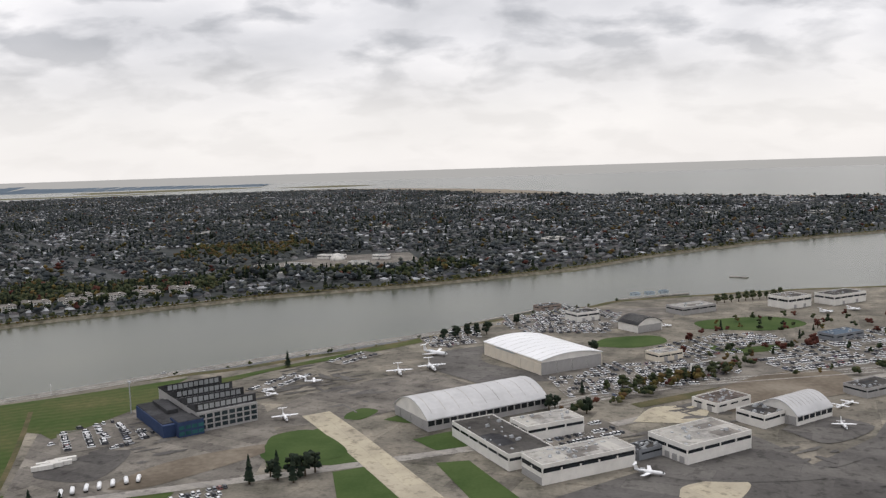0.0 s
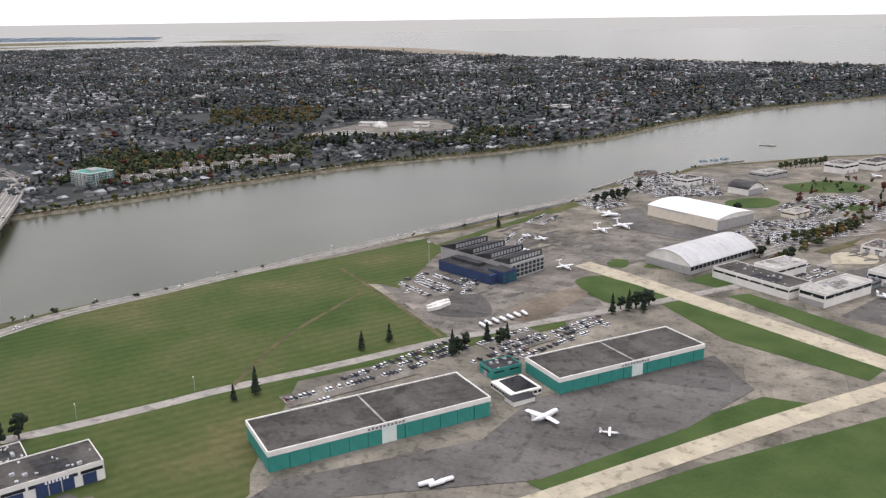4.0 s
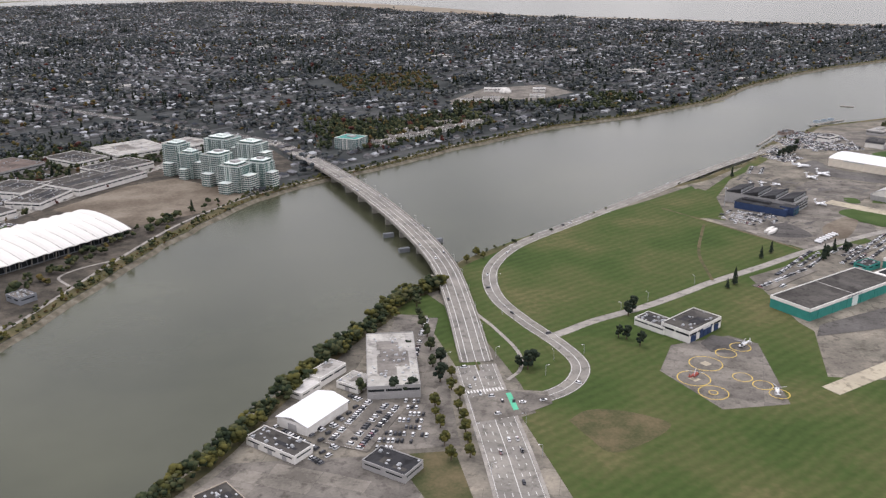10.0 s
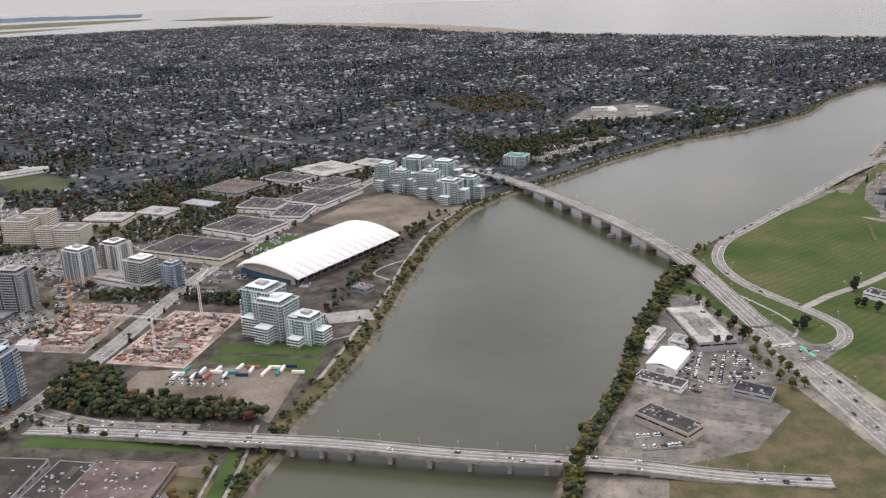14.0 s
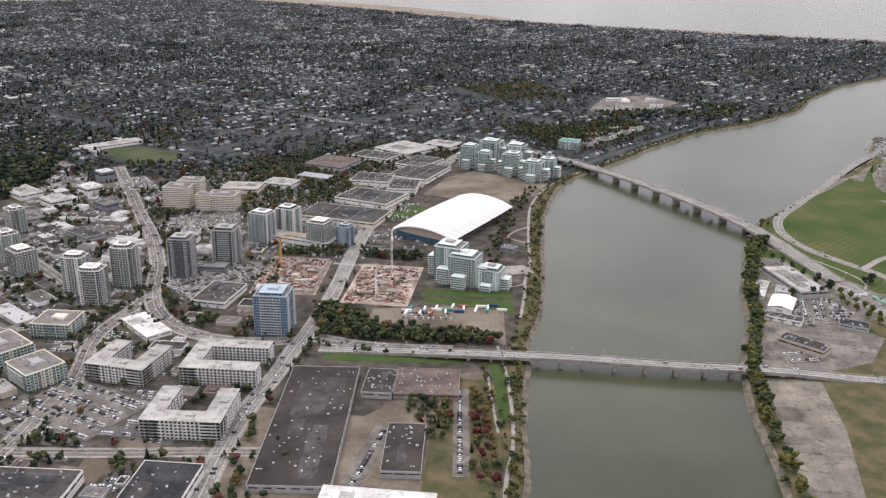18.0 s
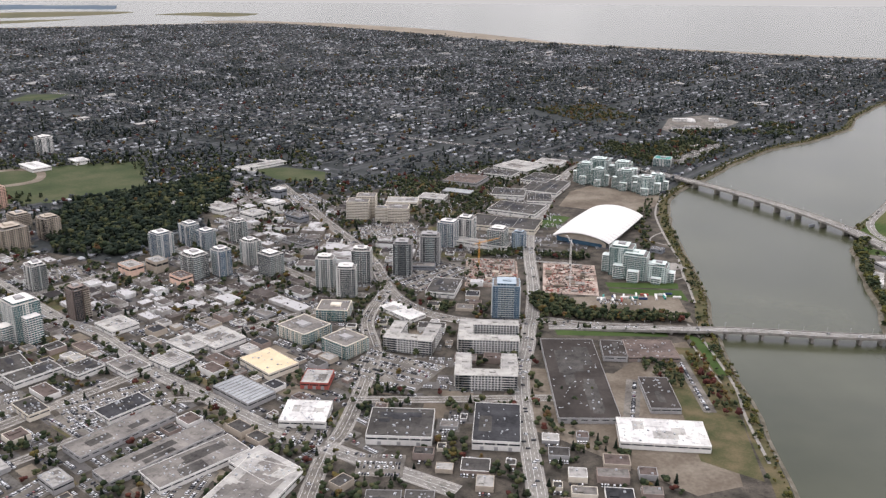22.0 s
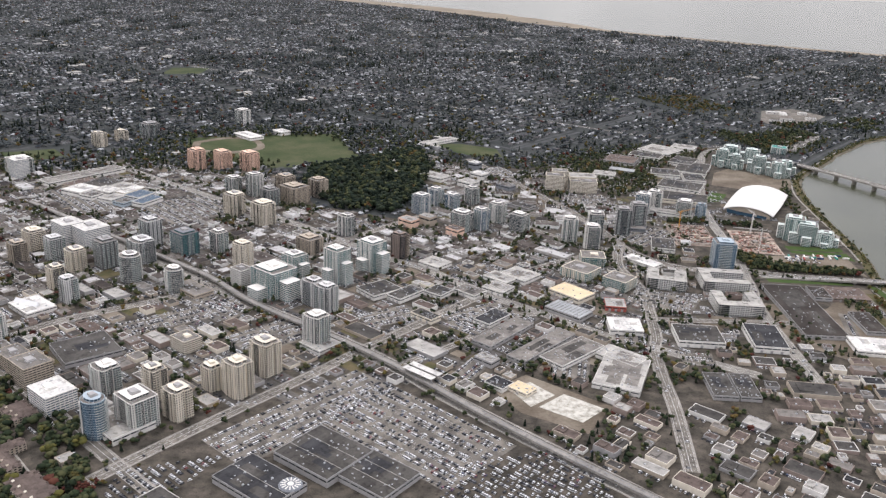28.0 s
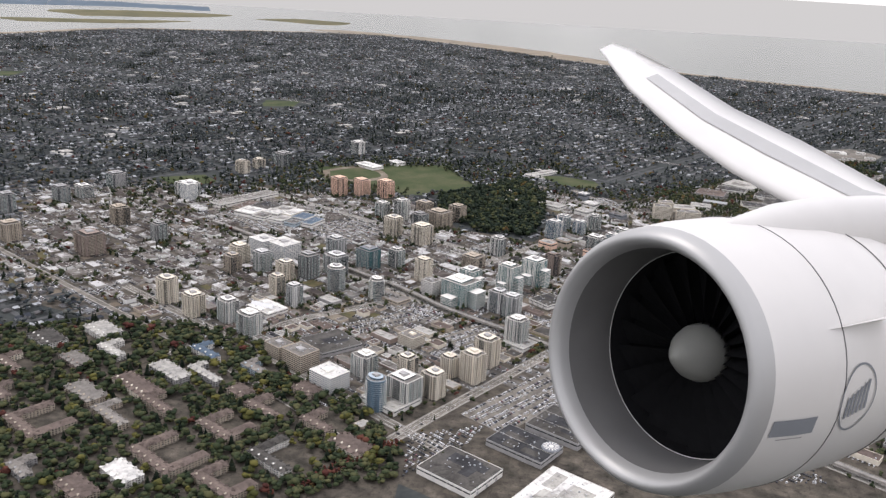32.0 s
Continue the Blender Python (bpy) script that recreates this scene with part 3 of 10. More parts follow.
# tidal flats, sand bars and the far headland
for nm, pts, mt, z, lb in (
        ("mud_flat", [(-60, 2480), (120, 2080), (290, 1850), (230, 2250), (60, 2620), (-150, 2900), (-420, 3120), (-560, 3060), (-280, 2860)], M_MUD, -1.22, "brown tidal mud flat off the shore"),
        ("sand_bar", [(-730, 3640), (-430, 3420), (-300, 3650), (-520, 3800)], M_MARSH, -1.2, "low marshy sand bar"),
        ("sand_bar", [(-1430, 3420), (-1000, 3600), (-820, 3900), (-1200, 3960), (-1600, 3760)], M_MARSH, -1.2, "low marshy sand bar"),
        ("sand_bar", [(-1600, 2980), (-1250, 3080), (-1010, 3330), (-1300, 3260), (-1700, 3160)], M_MARSH, -1.2, "low marshy sand bar"),
        ("river_islet", [(40, 538), (78, 551), (92, 560), (70, 552), (44, 545)], M_MARSH, -1.2, "low reed islet by the shore")):
    mb = MB()
    ln = ragged(smooth_line(pts + pts[:1], 5)[:-1], 18 if abs(pts[0][1]) > 1000 else 2, 4)
    mb.face([(x, y, z) for x, y in ln])
    sheet(nm, mb, mt, lb, "mud flat")
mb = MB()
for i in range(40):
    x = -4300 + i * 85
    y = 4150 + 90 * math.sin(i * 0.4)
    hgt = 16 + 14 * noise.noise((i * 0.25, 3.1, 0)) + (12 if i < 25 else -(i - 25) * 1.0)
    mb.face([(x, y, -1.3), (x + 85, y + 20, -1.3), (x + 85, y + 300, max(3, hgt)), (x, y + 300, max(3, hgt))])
sheet("far_headland", mb, M_FARHILL, "low headland across the sea, painted in haze blue-grey", "headland")

# town ground, laid on the island's sheet
TOWN = [(-1010, -60), (-1040, 60), (-1260, 250), (-1260, 560), (-1130, 560), (-1060, 520), (-960, 520), (-840, 430), (-830, 330), (-770, 280), (-725, 350), (-690, 480),
        (-600, 420), (-520, 440), (-410, 500), (-320, 480), (-300, 400), (-335, 330), (-372, 262), (-412, 178), (-446, 108), (-470, 62), (-495, 2), (-535, -80), (-590, -190), (-700, -330), (-860, -240), (-960, -120)]
mb = MB()
mb.face([(x, y, 0.03) for x, y in TOWN][::-1])
sheet("town_ground", mb, M_TOWNGROUND, "grey paved and dusty town ground", "ground")

# ---------------------------------------------------------------- roads
ROADS = []


def road(line, width, material=None, label="grey asphalt street", lanes=2, z=0.08, lines=True, n=6, kerb=True, name="road"):
    ln = smooth_line(line, n) if len(line) > 2 else [tuple(np.array(line[0]) + (np.array(line[1]) - np.array(line[0])) * i / 8) for i in range(9)]
    mb = MB()
    z += 0.003 * (len(ROADS) % 12)
    strip(mb, ln, width / 2, -width / 2, z)
    r = sheet(name, mb, material or M_ASPHALT, label, "road")
    ROADS.append((ln, width))
    if kerb:
        mb = MB()
        for s in (1, -1):
            a, b = s * (width / 2 + 0.9), s * width / 2
            strip(mb, ln, max(a, b), min(a, b), z + 0.05)
        sheet("pavement", mb, M_CONCRETE, "pale concrete pavement beside the street", "pavement")
    if lines:
        mb = MB()
        for k in range(1, lanes):
            off = -width / 2 + width * k / lanes
            if k * 2 == lanes:
                strip(mb, ln, off + 0.08, off - 0.08, z + 0.02)
            else:
                run = 0.0
                for p, q in zip(ln, ln[1:]):
                    d = math.hypot(q[0] - p[0], q[1] - p[1])
                    ux, uy = (q[0] - p[0]) / d, (q[1] - p[1]) / d
                    t = (-run) % 4.0
                    while t < d:
                        e = min(d, t + 1.6)
                        seg = [(p[0] + ux * t, p[1] + uy * t), (p[0] + ux * e, p[1] + uy * e)]
                        strip(mb, seg, off + 0.08, off - 0.08, z + 0.02)
                        t += 4.0
                    run += d
        for s in (1, -1):
            off = s * (width / 2 - 0.25)
            strip(mb, ln, off + 0.06, off - 0.06, z + 0.02)
        sheet("road_marking", mb, M_PAINT, "worn white lane paint", "marking")
    return ln


road([(-266, 104), (-269, 75), (-273, 40), (-282, -20), (-300, -90)], 11.5, M_PALEASPH, lanes=6, label="six-lane grey road to the bridge")
road([(-306, 470), (-334, 508), (-390, 566), (-470, 660), (-640, 860), (-900, 1180)], 8, lanes=4, label="straight suburban avenue from the bridge", kerb=False)
LOOP = [(20, 372), (-9, 351), (-48, 328), (-100, 293), (-144, 263), (-181, 238), (-213, 216), (-229, 199), (-239, 180), (-243, 156), (-240, 133), (-235, 112), (-234, 97), (-239, 87), (-247, 81), (-256, 79), (-263, 81)]
road(LOOP, 6.0, M_PALEASPH, "curving pale asphalt dike road", 2, kerb=False)
road([(-236, 118), (-229, 121), (-216, 127), (-194, 134), (-173, 143), (-158, 150), (-129, 161), (-97, 174), (-61, 185), (-30, 194), (30, 215), (90, 245), (170, 275)], 3.8, M_CONCRETE, "narrow pale airport service road beside the field", 2, lines=False, kerb=False)
road([(-39, 240), (-27, 217), (-13, 188), (5, 150), (24, 110), (40, 60)], 8.5, M_TAXI, "sandy concrete taxiway", 2, lines=False, kerb=False, name="taxiway")
road([(-170, 62), (-130, 75), (-92, 89), (-58, 102), (-20, 116), (30, 132)], 6.0, M_TAXI, "sandy concrete taxiway", 2, lines=False, kerb=False, name="taxiway")
RIVERRD = [(-306, 470), (-330, 470), (-358, 451), (-385, 415), (-428, 352), (-462, 301), (-484, 267), (-506, 218), (-528, 162), (-548, 119), (-557, 103), (-566, 84), (-580, 59), (-591, 34), (-603, 0), (-620, -50)]
road(RIVERRD, 6.5, M_PALEASPH, "pale riverside street with worn asphalt", 4)
road([(-548, 115), (-528, 100), (-514, 93), (-490, 84)], 7.0, M_OLDASPH, "street rising to the low bridge", 4)
CURVE = [(-640, 470), (-622, 330), (-615, 280), (-612, 228), (-615, 187), (-611, 157), (-598, 133), (-577, 118), (-550, 112)]
road(CURVE, 7.0, M_OLDASPH, "curving town street", 4)
ELM = [(-610, 190), (-622, 173), (-639, 140), (-645, 99), (-660, 62), (-677, 26), (-685, 15), (-699, -16), (-712, -50), (-735, -100)]
road(ELM, 6.0, M_OLDASPH, "pale town street", 4)
road([(-622, 173), (-645, 190), (-673, 245), (-700, 300), (-735, 360)], 5.5, M_OLDASPH, "town street between towers", 2)
ALDER = [(-645, -30), (-685, 15), (-708, 41), (-729, 74), (-753, 111), (-780, 165), (-802, 194), (-849, 275), (-891, 337), (-960, 440), (-1010, 520)]
road(ALDER, 7.0, M_PALEASPH, "straight wide town street", 4)
NO3 = [(-1040, 340), (-952, 205), (-928, 168), (-903, 128), (-860, 65), (-838, 27), (-820, -12), (-795, -58), (-760, -120), (-720, -190)]
road(NO3, 9.0, M_PALEASPH, lanes=4, label="main town street under an elevated railway")
road([(-1100, 90), (-1044, 111), (-1011, 130), (-953, 150), (-926, 166), (-870, 205), (-802, 250), (-740, 290)], 6.0, M_OLDASPH, "cross street between towers", 4)
road([(-990, -42), (-945, -11), (-881, 31), (-851, 52), (-794, 88), (-745, 120), (-700, 150), (-640, 170)], 6.0, M_OLDASPH, "cross street beside the shopping centre", 4)
road([(-1130, 215), (-1060, 105), (-1019, 40), (-985, -20), (-950, -80)], 5.5, M_OLDASPH, "street edging the garden suburb", 2)
road([(-665, 52), (-630, 41), (-591, 30), (-560, 20)], 4.5, M_OLDASPH, "short street between warehouses", 2)
road([(-900, 130), (-860, 160), (-800, 196)], 5.0, M_OLDASPH, "cross street between towers", 2)
road([(-838, 27), (-790, 50), (-753, 75), (-729, 74)], 4.0, M_OLDASPH, "lane between low shops", 2)
road([(-1240, 330), (-1150, 190), (-1090, 100), (-1040, 20), (-1000, -60)], 3.2, M_OLDASPH, "narrow suburban street", 2, lines=False)

# paths
for ln, w in (([(-262, 186), (-253, 180), (-252, 165), (-255, 148), (-252, 130), (-250, 110), (-253, 98), (-259, 92)], 1.3), ([(-448, 108), (-432, 140), (-428, 150), (-414, 176), (-404, 200), (-388, 238), (-366, 284), (-338, 322), (-306, 350), (-262, 380), (-200, 424), (-120, 474)], 1.6),
              ([(-468, 150), (-455, 152), (-440, 146), (-428, 148)], 1.2), ([(-470, 82), (-478, 50), (-492, 10), (-505, -15), (-520, -50)], 1.4), ([(-483, 60), (-489, 40), (-496, 15)], 1.0), ([(-402, 210), (-408, 222), (-400, 232), (-385, 240)], 1.2)):
    road(ln, w, M_CONCRETE, "pale gravel footpath", 2, z=0.10, lines=False, kerb=False, name="footpath")

# ---------------------------------------------------------------- fields, lawns, yards
ZONES = []


def zone(name, pts, material, label, z=0.05, curve=False):
    mb = MB()
    ZONES.append(name)
    z += 0.002 * (len(ZONES) % 20)
    ln = smooth_line(pts + pts[:1], 5)[:-1] if curve else pts
    a = sum(p[0] * q[1] - q[0] * p[1] for p, q in zip(ln, ln[1:] + ln[:1]))
    mb.face([(x, y, z) for x, y in (ln if a > 0 else ln[::-1])])
    return sheet(name, mb, material, label, "field" if "grass" in label or "lawn" in label else "yard")


zone("grass_field", [(-258, 60), (-256, 90), (-252, 186), (-236, 206), (-213, 222), (-128, 266), (-90, 288), (-96, 262), (-118, 230), (-104, 182), (-62, 196), (-62, 178), (-140, 152), (-150, 100), (-165, 70), (-205, 45), (-262, 40)], M_GRASS, "green grass verge along the roads", 0.036)
zone("grass_field", [(-237, 190), (-213, 212), (-162, 250), (-128, 254), (-118, 226), (-100, 177), (-129, 164), (-173, 146), (-228, 126), (-236, 150)], M_GRASS, "large mown green grass field", 0.05)
zone("grass_field", [(-128, 256), (-90, 282), (-86, 272), (-112, 228), (-118, 230)], M_GRASS, "strip of green grass beside the dike", 0.05)
zone("grass_field", [(-235, 118), (-205, 128), (-160, 147), (-150, 130), (-148, 100), (-165, 70), (-205, 45), (-262, 40), (-262, 70), (-240, 76), (-228, 95)], M_GRASS, "green grass round the helicopter station", 0.04)
zone("grass_field", [(-256, 86), (-250, 86), (-241, 92), (-240, 112), (-247, 160), (-240, 186), (-252, 184), (-258, 130)], M_GRASS, "green grass inside the road's loop", 0.045)
zone("grass_field", [(-273, 130), (-285, 152), (-268, 168), (-263, 150), (-264, 104), (-272, 104)], M_GRASS, "green grass beside the bridge ramp", 0.045)
zone("grass_field", [(-36, 226), (-47, 213), (-46, 202), (-32, 197), (-20, 199)], M_LAWN, "bright green grass beside the taxiway", 0.06, True)
zone("grass_field", [(-28, 192), (-20, 195), (-8, 172), (10, 135), (0, 128), (-22, 160)], M_LAWN, "bright green grass beside the taxiway", 0.06)
zone("grass_field", [(-4, 196), (4, 197), (32, 130), (20, 125)], M_LAWN, "bright green grass beside the taxiway", 0.06)
zone("grass_field", [(-19, 232), (-10, 240), (-4, 234), (-10, 228)], M_LAWN, "small patch of green grass", 0.06, True)
zone("grass_field", [(-10, 214), (2, 220), (8, 212), (-2, 204)], M_LAWN, "small patch of green grass", 0.06, True)
zone("grass_field", [(-96, 98), (-60, 112), (-30, 124), (-20, 118), (-58, 104), (-92, 92)], M_LAWN, "strip of green grass beside the apron", 0.06)
zone("grass_field", [(-140, 60), (-120, 84), (-92, 84), (-58, 96), (0, 112), (0, 60), (-60, 40)], M_LAWN, "green grass beyond the taxiway", 0.055)
zone("grass_field", [(55, 318), (62, 332), (82, 335), (84, 322), (70, 314)], M_LAWN, "green grass between car parks", 0.06, True)
zone("grass_field", [(105, 345), (108, 362), (140, 368), (150, 350), (130, 338)], M_LAWN, "green grass between car parks", 0.06, True)
zone("grass_field", [(96, 305), (100, 318), (118, 322), (122, 306), (108, 300)], M_GRASS, "green grass between car parks", 0.06, True)
zone("apron", [(-143, 104), (-150, 96), (-92, 96), (-54, 112), (-30, 128), (-30, 150), (-84, 132), (-100, 114)], M_ASPHALT, "dark asphalt apron with patches", 0.07)
zone("apron", [(8, 300), (14, 316), (-6, 312), (-8, 292), (8, 270), (40, 268), (30, 280)], M_ASPHALT, "dark asphalt apron before the hangar", 0.06)
zone("apron", [(-60, 230), (-45, 262), (-10, 290), (12, 262), (-2, 250), (-28, 232), (-46, 228)], M_OLDASPH, "worn grey apron with stains", 0.05)
zone("apron", [(20, 172), (48, 190), (80, 186), (105, 205), (120, 225), (180, 200), (140, 120), (40, 150)], M_ASPHALT, "dark asphalt apron before the hangars", 0.05)
zone("yard", [(-114, 228), (-98, 176), (-46, 190), (-46, 220), (-56, 250), (-74, 270), (-92, 262)], M_OLDASPH, "dusty grey yard round the blue building", 0.05)
zone("yard", [(40, 380), (30, 352), (60, 345), (100, 372), (110, 400), (70, 400)], M_OLDASPH, "grey car park by the river", 0.05)
zone("yard", [(30, 285), (50, 245), (110, 262), (190, 270), (230, 330), (150, 300), (95, 298)], M_OLDASPH, "grey car parks of the terminal area", 0.045)
zone("yard", [(-300, 60), (-340, 66), (-352, 52), (-364, 38), (-352, 20), (-320, 22), (-296, 40)], M_OLDASPH, "grey works yard by the river", 0.05)
zone("yard", [(-282, 150), (-272, 146), (-276, 100), (-282, 60), (-300, 62), (-304, 90), (-290, 130)], M_OLDASPH, "grey works yard beside the road", 0.05)
zone("worn_grass", [(-250, 65), (-243, 69), (-235, 67), (-228, 62), (-224, 56), (-233, 50), (-245, 47), (-248, 55)], M_DRYGRASS, "worn tan patch in the grass", 0.075, True)
zone("yard", [(-212, 86), (-200, 102), (-178, 104), (-172, 96), (-186, 58), (-206, 60)], M_OLDASPH, "grey helicopter landing yard", 0.06)
zone("bare_field", [(-430, 330), (-398, 372), (-372, 385), (-330, 335), (-352, 306), (-385, 288)], M_SOIL, "bare brown levelled field", 0.06)
zone("lawn", [(-478, 276), (-462, 296), (-446, 306), (-436, 296), (-456, 276)], M_LAWN, "small green lawn beside the arena", 0.07)
zone("lawn", [(-482, 155), (-439, 140), (-444, 131), (-484, 147)], M_LAWN, "green lawn below the river flats", 0.07)
zone("lawn", [(-544, 98), (-488, 76), (-490, 70), (-546, 90)], M_LAWN, "green verge below the bridge street", 0.07)
zone("lawn", [(-478, 74), (-484, 50), (-492, 24), (-488, 20), (-474, 56)], M_LAWN, "green riverside lawn", 0.07)
zone("clay_pit", rectpoly(-544, 192, 34, 50, -21), M_REDSITE, "dug reddish building pit with formwork", 0.07)
zone("clay_pit", rectpoly(-500, 168, 34, 56, -25), M_REDSITE, "dug reddish building pit with formwork", 0.07)
zone("bare_field", [(-522, 117), (-513, 138), (-493, 134), (-450, 124), (-456, 109), (-466, 82), (-477, 96), (-495, 101), (-517, 112)], M_SOIL, "bare brown yard with parked lorries", 0.065)
zone("lawn", [(-485, 145), (-444, 128), (-450, 111), (-455, 119), (-487, 139)], M_LAWN, "green lawn beside the bare yard", 0.07)
zone("rubble_lot", [(-787, -10), (-773, -6), (-766, -22), (-783, -30)], M_RUBBLE, "pale levelled rubble lot", 0.12)
zone("rubble_lot", [(-779, -31), (-761, -22), (-747, -41), (-764, -50)], M_RUBBLE, "pale levelled rubble lot", 0.12)
zone("bare_field", [(-796, -8), (-772, 2), (-742, -40), (-766, -60), (-790, -34)], M_SOIL, "sandy cleared lot round rubble", 0.07)
zone("plaza", [(-438, 176), (-418, 175), (-417, 162), (-437, 163)], M_CONCRETE, "pale concrete riverside plaza", 0.07)
zone("bare_field", [(-622, 268), (-640, 300), (-636, 330), (-626, 330), (-618, 300)], M_SOIL, "bare fenced brown lot", 0.07)
zone("sports_field", [(-660, 545), (-625, 540), (-592, 510), (-600, 470), (-640, 490)], M_FIELD, "bright green grass school field", 0.07)
zone("sports_field", [(-855, 600), (-800, 590), (-795, 545), (-840, 540)], M_FIELD, "green grass sports field", 0.07)
zone("sports_field", [(-840, 525), (-775, 535), (-760, 500), (-810, 470), (-845, 490)], M_FIELD, "green grass sports field", 0.07)
zone("sports_field", [(-925, 612), (-760, 612), (-752, 482), (-815, 462), (-860, 465), (-930, 530)], M_FIELD, "dull green grass round the running track", 0.02)
zone("running_track", [(-920, 590), (-880, 610), (-850, 590), (-850, 545), (-890, 530), (-922, 550)], M_SOIL, "brown running track", 0.065, True)
zone("sports_field", [(-912, 585), (-880, 600), (-857, 584), (-857, 552), (-888, 540), (-914, 556)], M_FIELD, "green field inside the running track", 0.085, True)
zone("sports_field", [(-950, 1090), (-890, 1090), (-870, 1150), (-930, 1160)], M_FIELD, "green grass park in the suburb", 0.07)
zone("sports_field", [(-265, 520), (-230, 520), (-225, 560), (-262, 560)], M_FIELD, "green park lawn by the river flats", 0.07)
zone("sports_field", [(-1110, 565), (-1060, 575), (-1045, 535), (-1095, 525)], M_FIELD, "green grass school field", 0.07)
zone("sports_field", [(-1500, 1420), (-1400, 1440), (-1380, 1520), (-1490, 1510)], M_FIELD, "green park in the far suburb", 0.07)
zone("sports_field", [(-330, 800), (-270, 800), (-270, 850), (-330, 850)], M_FIELD, "green school field in the suburb", 0.07)
zone("yard", [(-150, 570), (-95, 590), (-20, 640), (-30, 700), (-95, 690), (-150, 620)], M_OLDASPH, "pale storage yard among trees", 0.06)

# junction of the bridge road and the loop
zone("junction", [(-273, 84), (-261, 86), (-255, 84), (-250, 82), (-251, 75), (-256, 73), (-262, 71), (-275, 70)], M_OLDASPH, "worn grey asphalt junction", 0.11)
zone("bike_crossing", [(-262.2, 84), (-260.6, 84), (-261.4, 74), (-263.0, 74)], M_GREENPAINT, "bright green painted bicycle crossing", 0.15)
for k in range(12):
    zone("crossing_bar", rectpoly(-272.6 + k * 0.95, 87.2, 0.45, 1.7, -2), M_PAINT, "white zebra crossing bar", 0.15)
zone("median", [(-266.0, 100), (-265.4, 100), (-262.0, 140), (-262.6, 140)], M_DRYGRASS, "narrow grass median", 0.16)
zone("median", [(-240.5, 118), (-239.6, 116), (-238.6, 102), (-239.6, 99), (-240.6, 104)], M_GRASS, "teardrop grass island in the road", 0.16, True)
# drainage ditch across the field
for ln in ([(-127, 251), (-117, 225), (-108, 200), (-100, 176)], [(-121, 220), (-129, 208), (-145, 182), (-156, 152)]):
    road(ln, 1.4, M_DRYGRASS, "rough ditch through the grass", 2, z=0.1, lines=False, kerb=False, name="ditch")

# worn ground of the airport
for nm, pts, mt, lb in (
        ("grass_field", [(-118, 233), (-108, 254), (-92, 273), (-62, 300), (-12, 342), (-10, 336), (-39, 312), (-63, 294), (-90, 262), (-101, 236), (-108, 223)], M_GRASS, "strip of green grass below the dike road"),
        ("dirt_strip", [(-78, 185), (-75, 195), (-66, 205), (-47, 214), (-47, 207), (-59, 194), (-70, 185)], M_SOIL, "dark dug soil beside the yard"),
        ("dirt_strip", [(-101, 198), (-92, 210), (-82, 211), (-83, 191), (-97, 193)], M_ASPHALT, "oily dark patch of the trailer yard"),
        ("apron", [(-2, 318), (14, 324), (12, 300), (26, 275), (16, 262), (-2, 288)], M_ASPHALT, "dark new asphalt before the cream hangar"),
        ("gravel_yard", [(73, 247), (101, 268), (124, 272), (122, 248), (97, 237), (78, 229)], M_SOIL, "brown gravel yard"),
        ("gravel_yard", [(49, 223), (58, 236), (72, 234), (65, 221)], M_TAXI, "tan gravel patch between hangars"),
        ("gravel_yard", [(47, 171), (50, 177), (60, 180), (64, 177), (60, 170), (54, 164)], M_TAXI, "sandy patch in the dark apron"),
        ("apron", [(40, 200), (56, 216), (75, 210), (82, 185), (78, 178), (49, 181)], M_ASPHALT, "dark apron before the office hangar"),
        ("apron", [(85, 213), (98, 224), (109, 213), (92, 201)], M_ASPHALT, "dark apron before the small hangar"),
        ("grass_field", [(-48, 212), (-47, 221), (-37, 224), (-26, 206), (-33, 199), (-43, 195)], M_LAWN, "patch of green grass beside the taxiway"),
        ("grass_field", [(-30, 239), (-26, 244), (-21, 241), (-25, 233), (-30, 234)], M_LAWN, "narrow patch of green grass")):
    zone(nm, pts, mt, lb, 0.10, len(pts) < 9)
road([(27, 238), (40, 246), (53, 252), (70, 259), (83, 262), (120, 268), (170, 275)], 5.0, M_OLDASPH, "pale airport road along car parks", 2)
zone("grass_field", [(52, 240), (80, 254), (100, 262), (100, 258), (80, 248), (54, 236)], M_DRYGRASS, "dry grass verge below the airport road", 0.1)
mp_ = random.Random(31)
mb = MB()
for cx, cy, r_, n_ in ((-46, 276, 26, 46), (-80, 222, 20, 22), (55, 195, 24, 22), (-20, 262, 20, 16), (-70, 128, 26, 14), (90, 190, 26, 14), (70, 232, 14, 10)):
    for k in range(n_):
        a, b = cx + mp_.gauss(0, r_ * 0.45), cy + mp_.gauss(0, r_ * 0.45)
        t0, ln_, wd_ = radians(mp_.choice((28, 30, -60, 35, 10))), mp_.uniform(1.2, 7), mp_.uniform(0.5, 1.6)
        ring = []
        for q in range(9):
            f_ = 2 * math.pi * q / 9
            e_ = mp_.uniform(0.6, 1.1)
            u_, v_ = math.cos(f_) * ln_ * e_, math.sin(f_) * wd_ * e_
            ring.append((a + u_ * math.cos(t0) - v_ * math.sin(t0), b + u_ * math.sin(t0) + v_ * math.cos(t0), 0.145 + 0.0004 * k))
        mb.face(ring)
tagged(sheet("asphalt_repair", mb, M_ASPHALT, "dark irregular asphalt repairs and stains on the apron", "ground"), kind="stuff")
zone("bare_field", [(-612, 20), (-590, -10), (-560, -60), (-540, -60), (-505, 6), (-484, 62), (-500, 62), (-540, 40), (-580, 60)], M_SOIL, "rough brown ground between warehouses and river", 0.04)
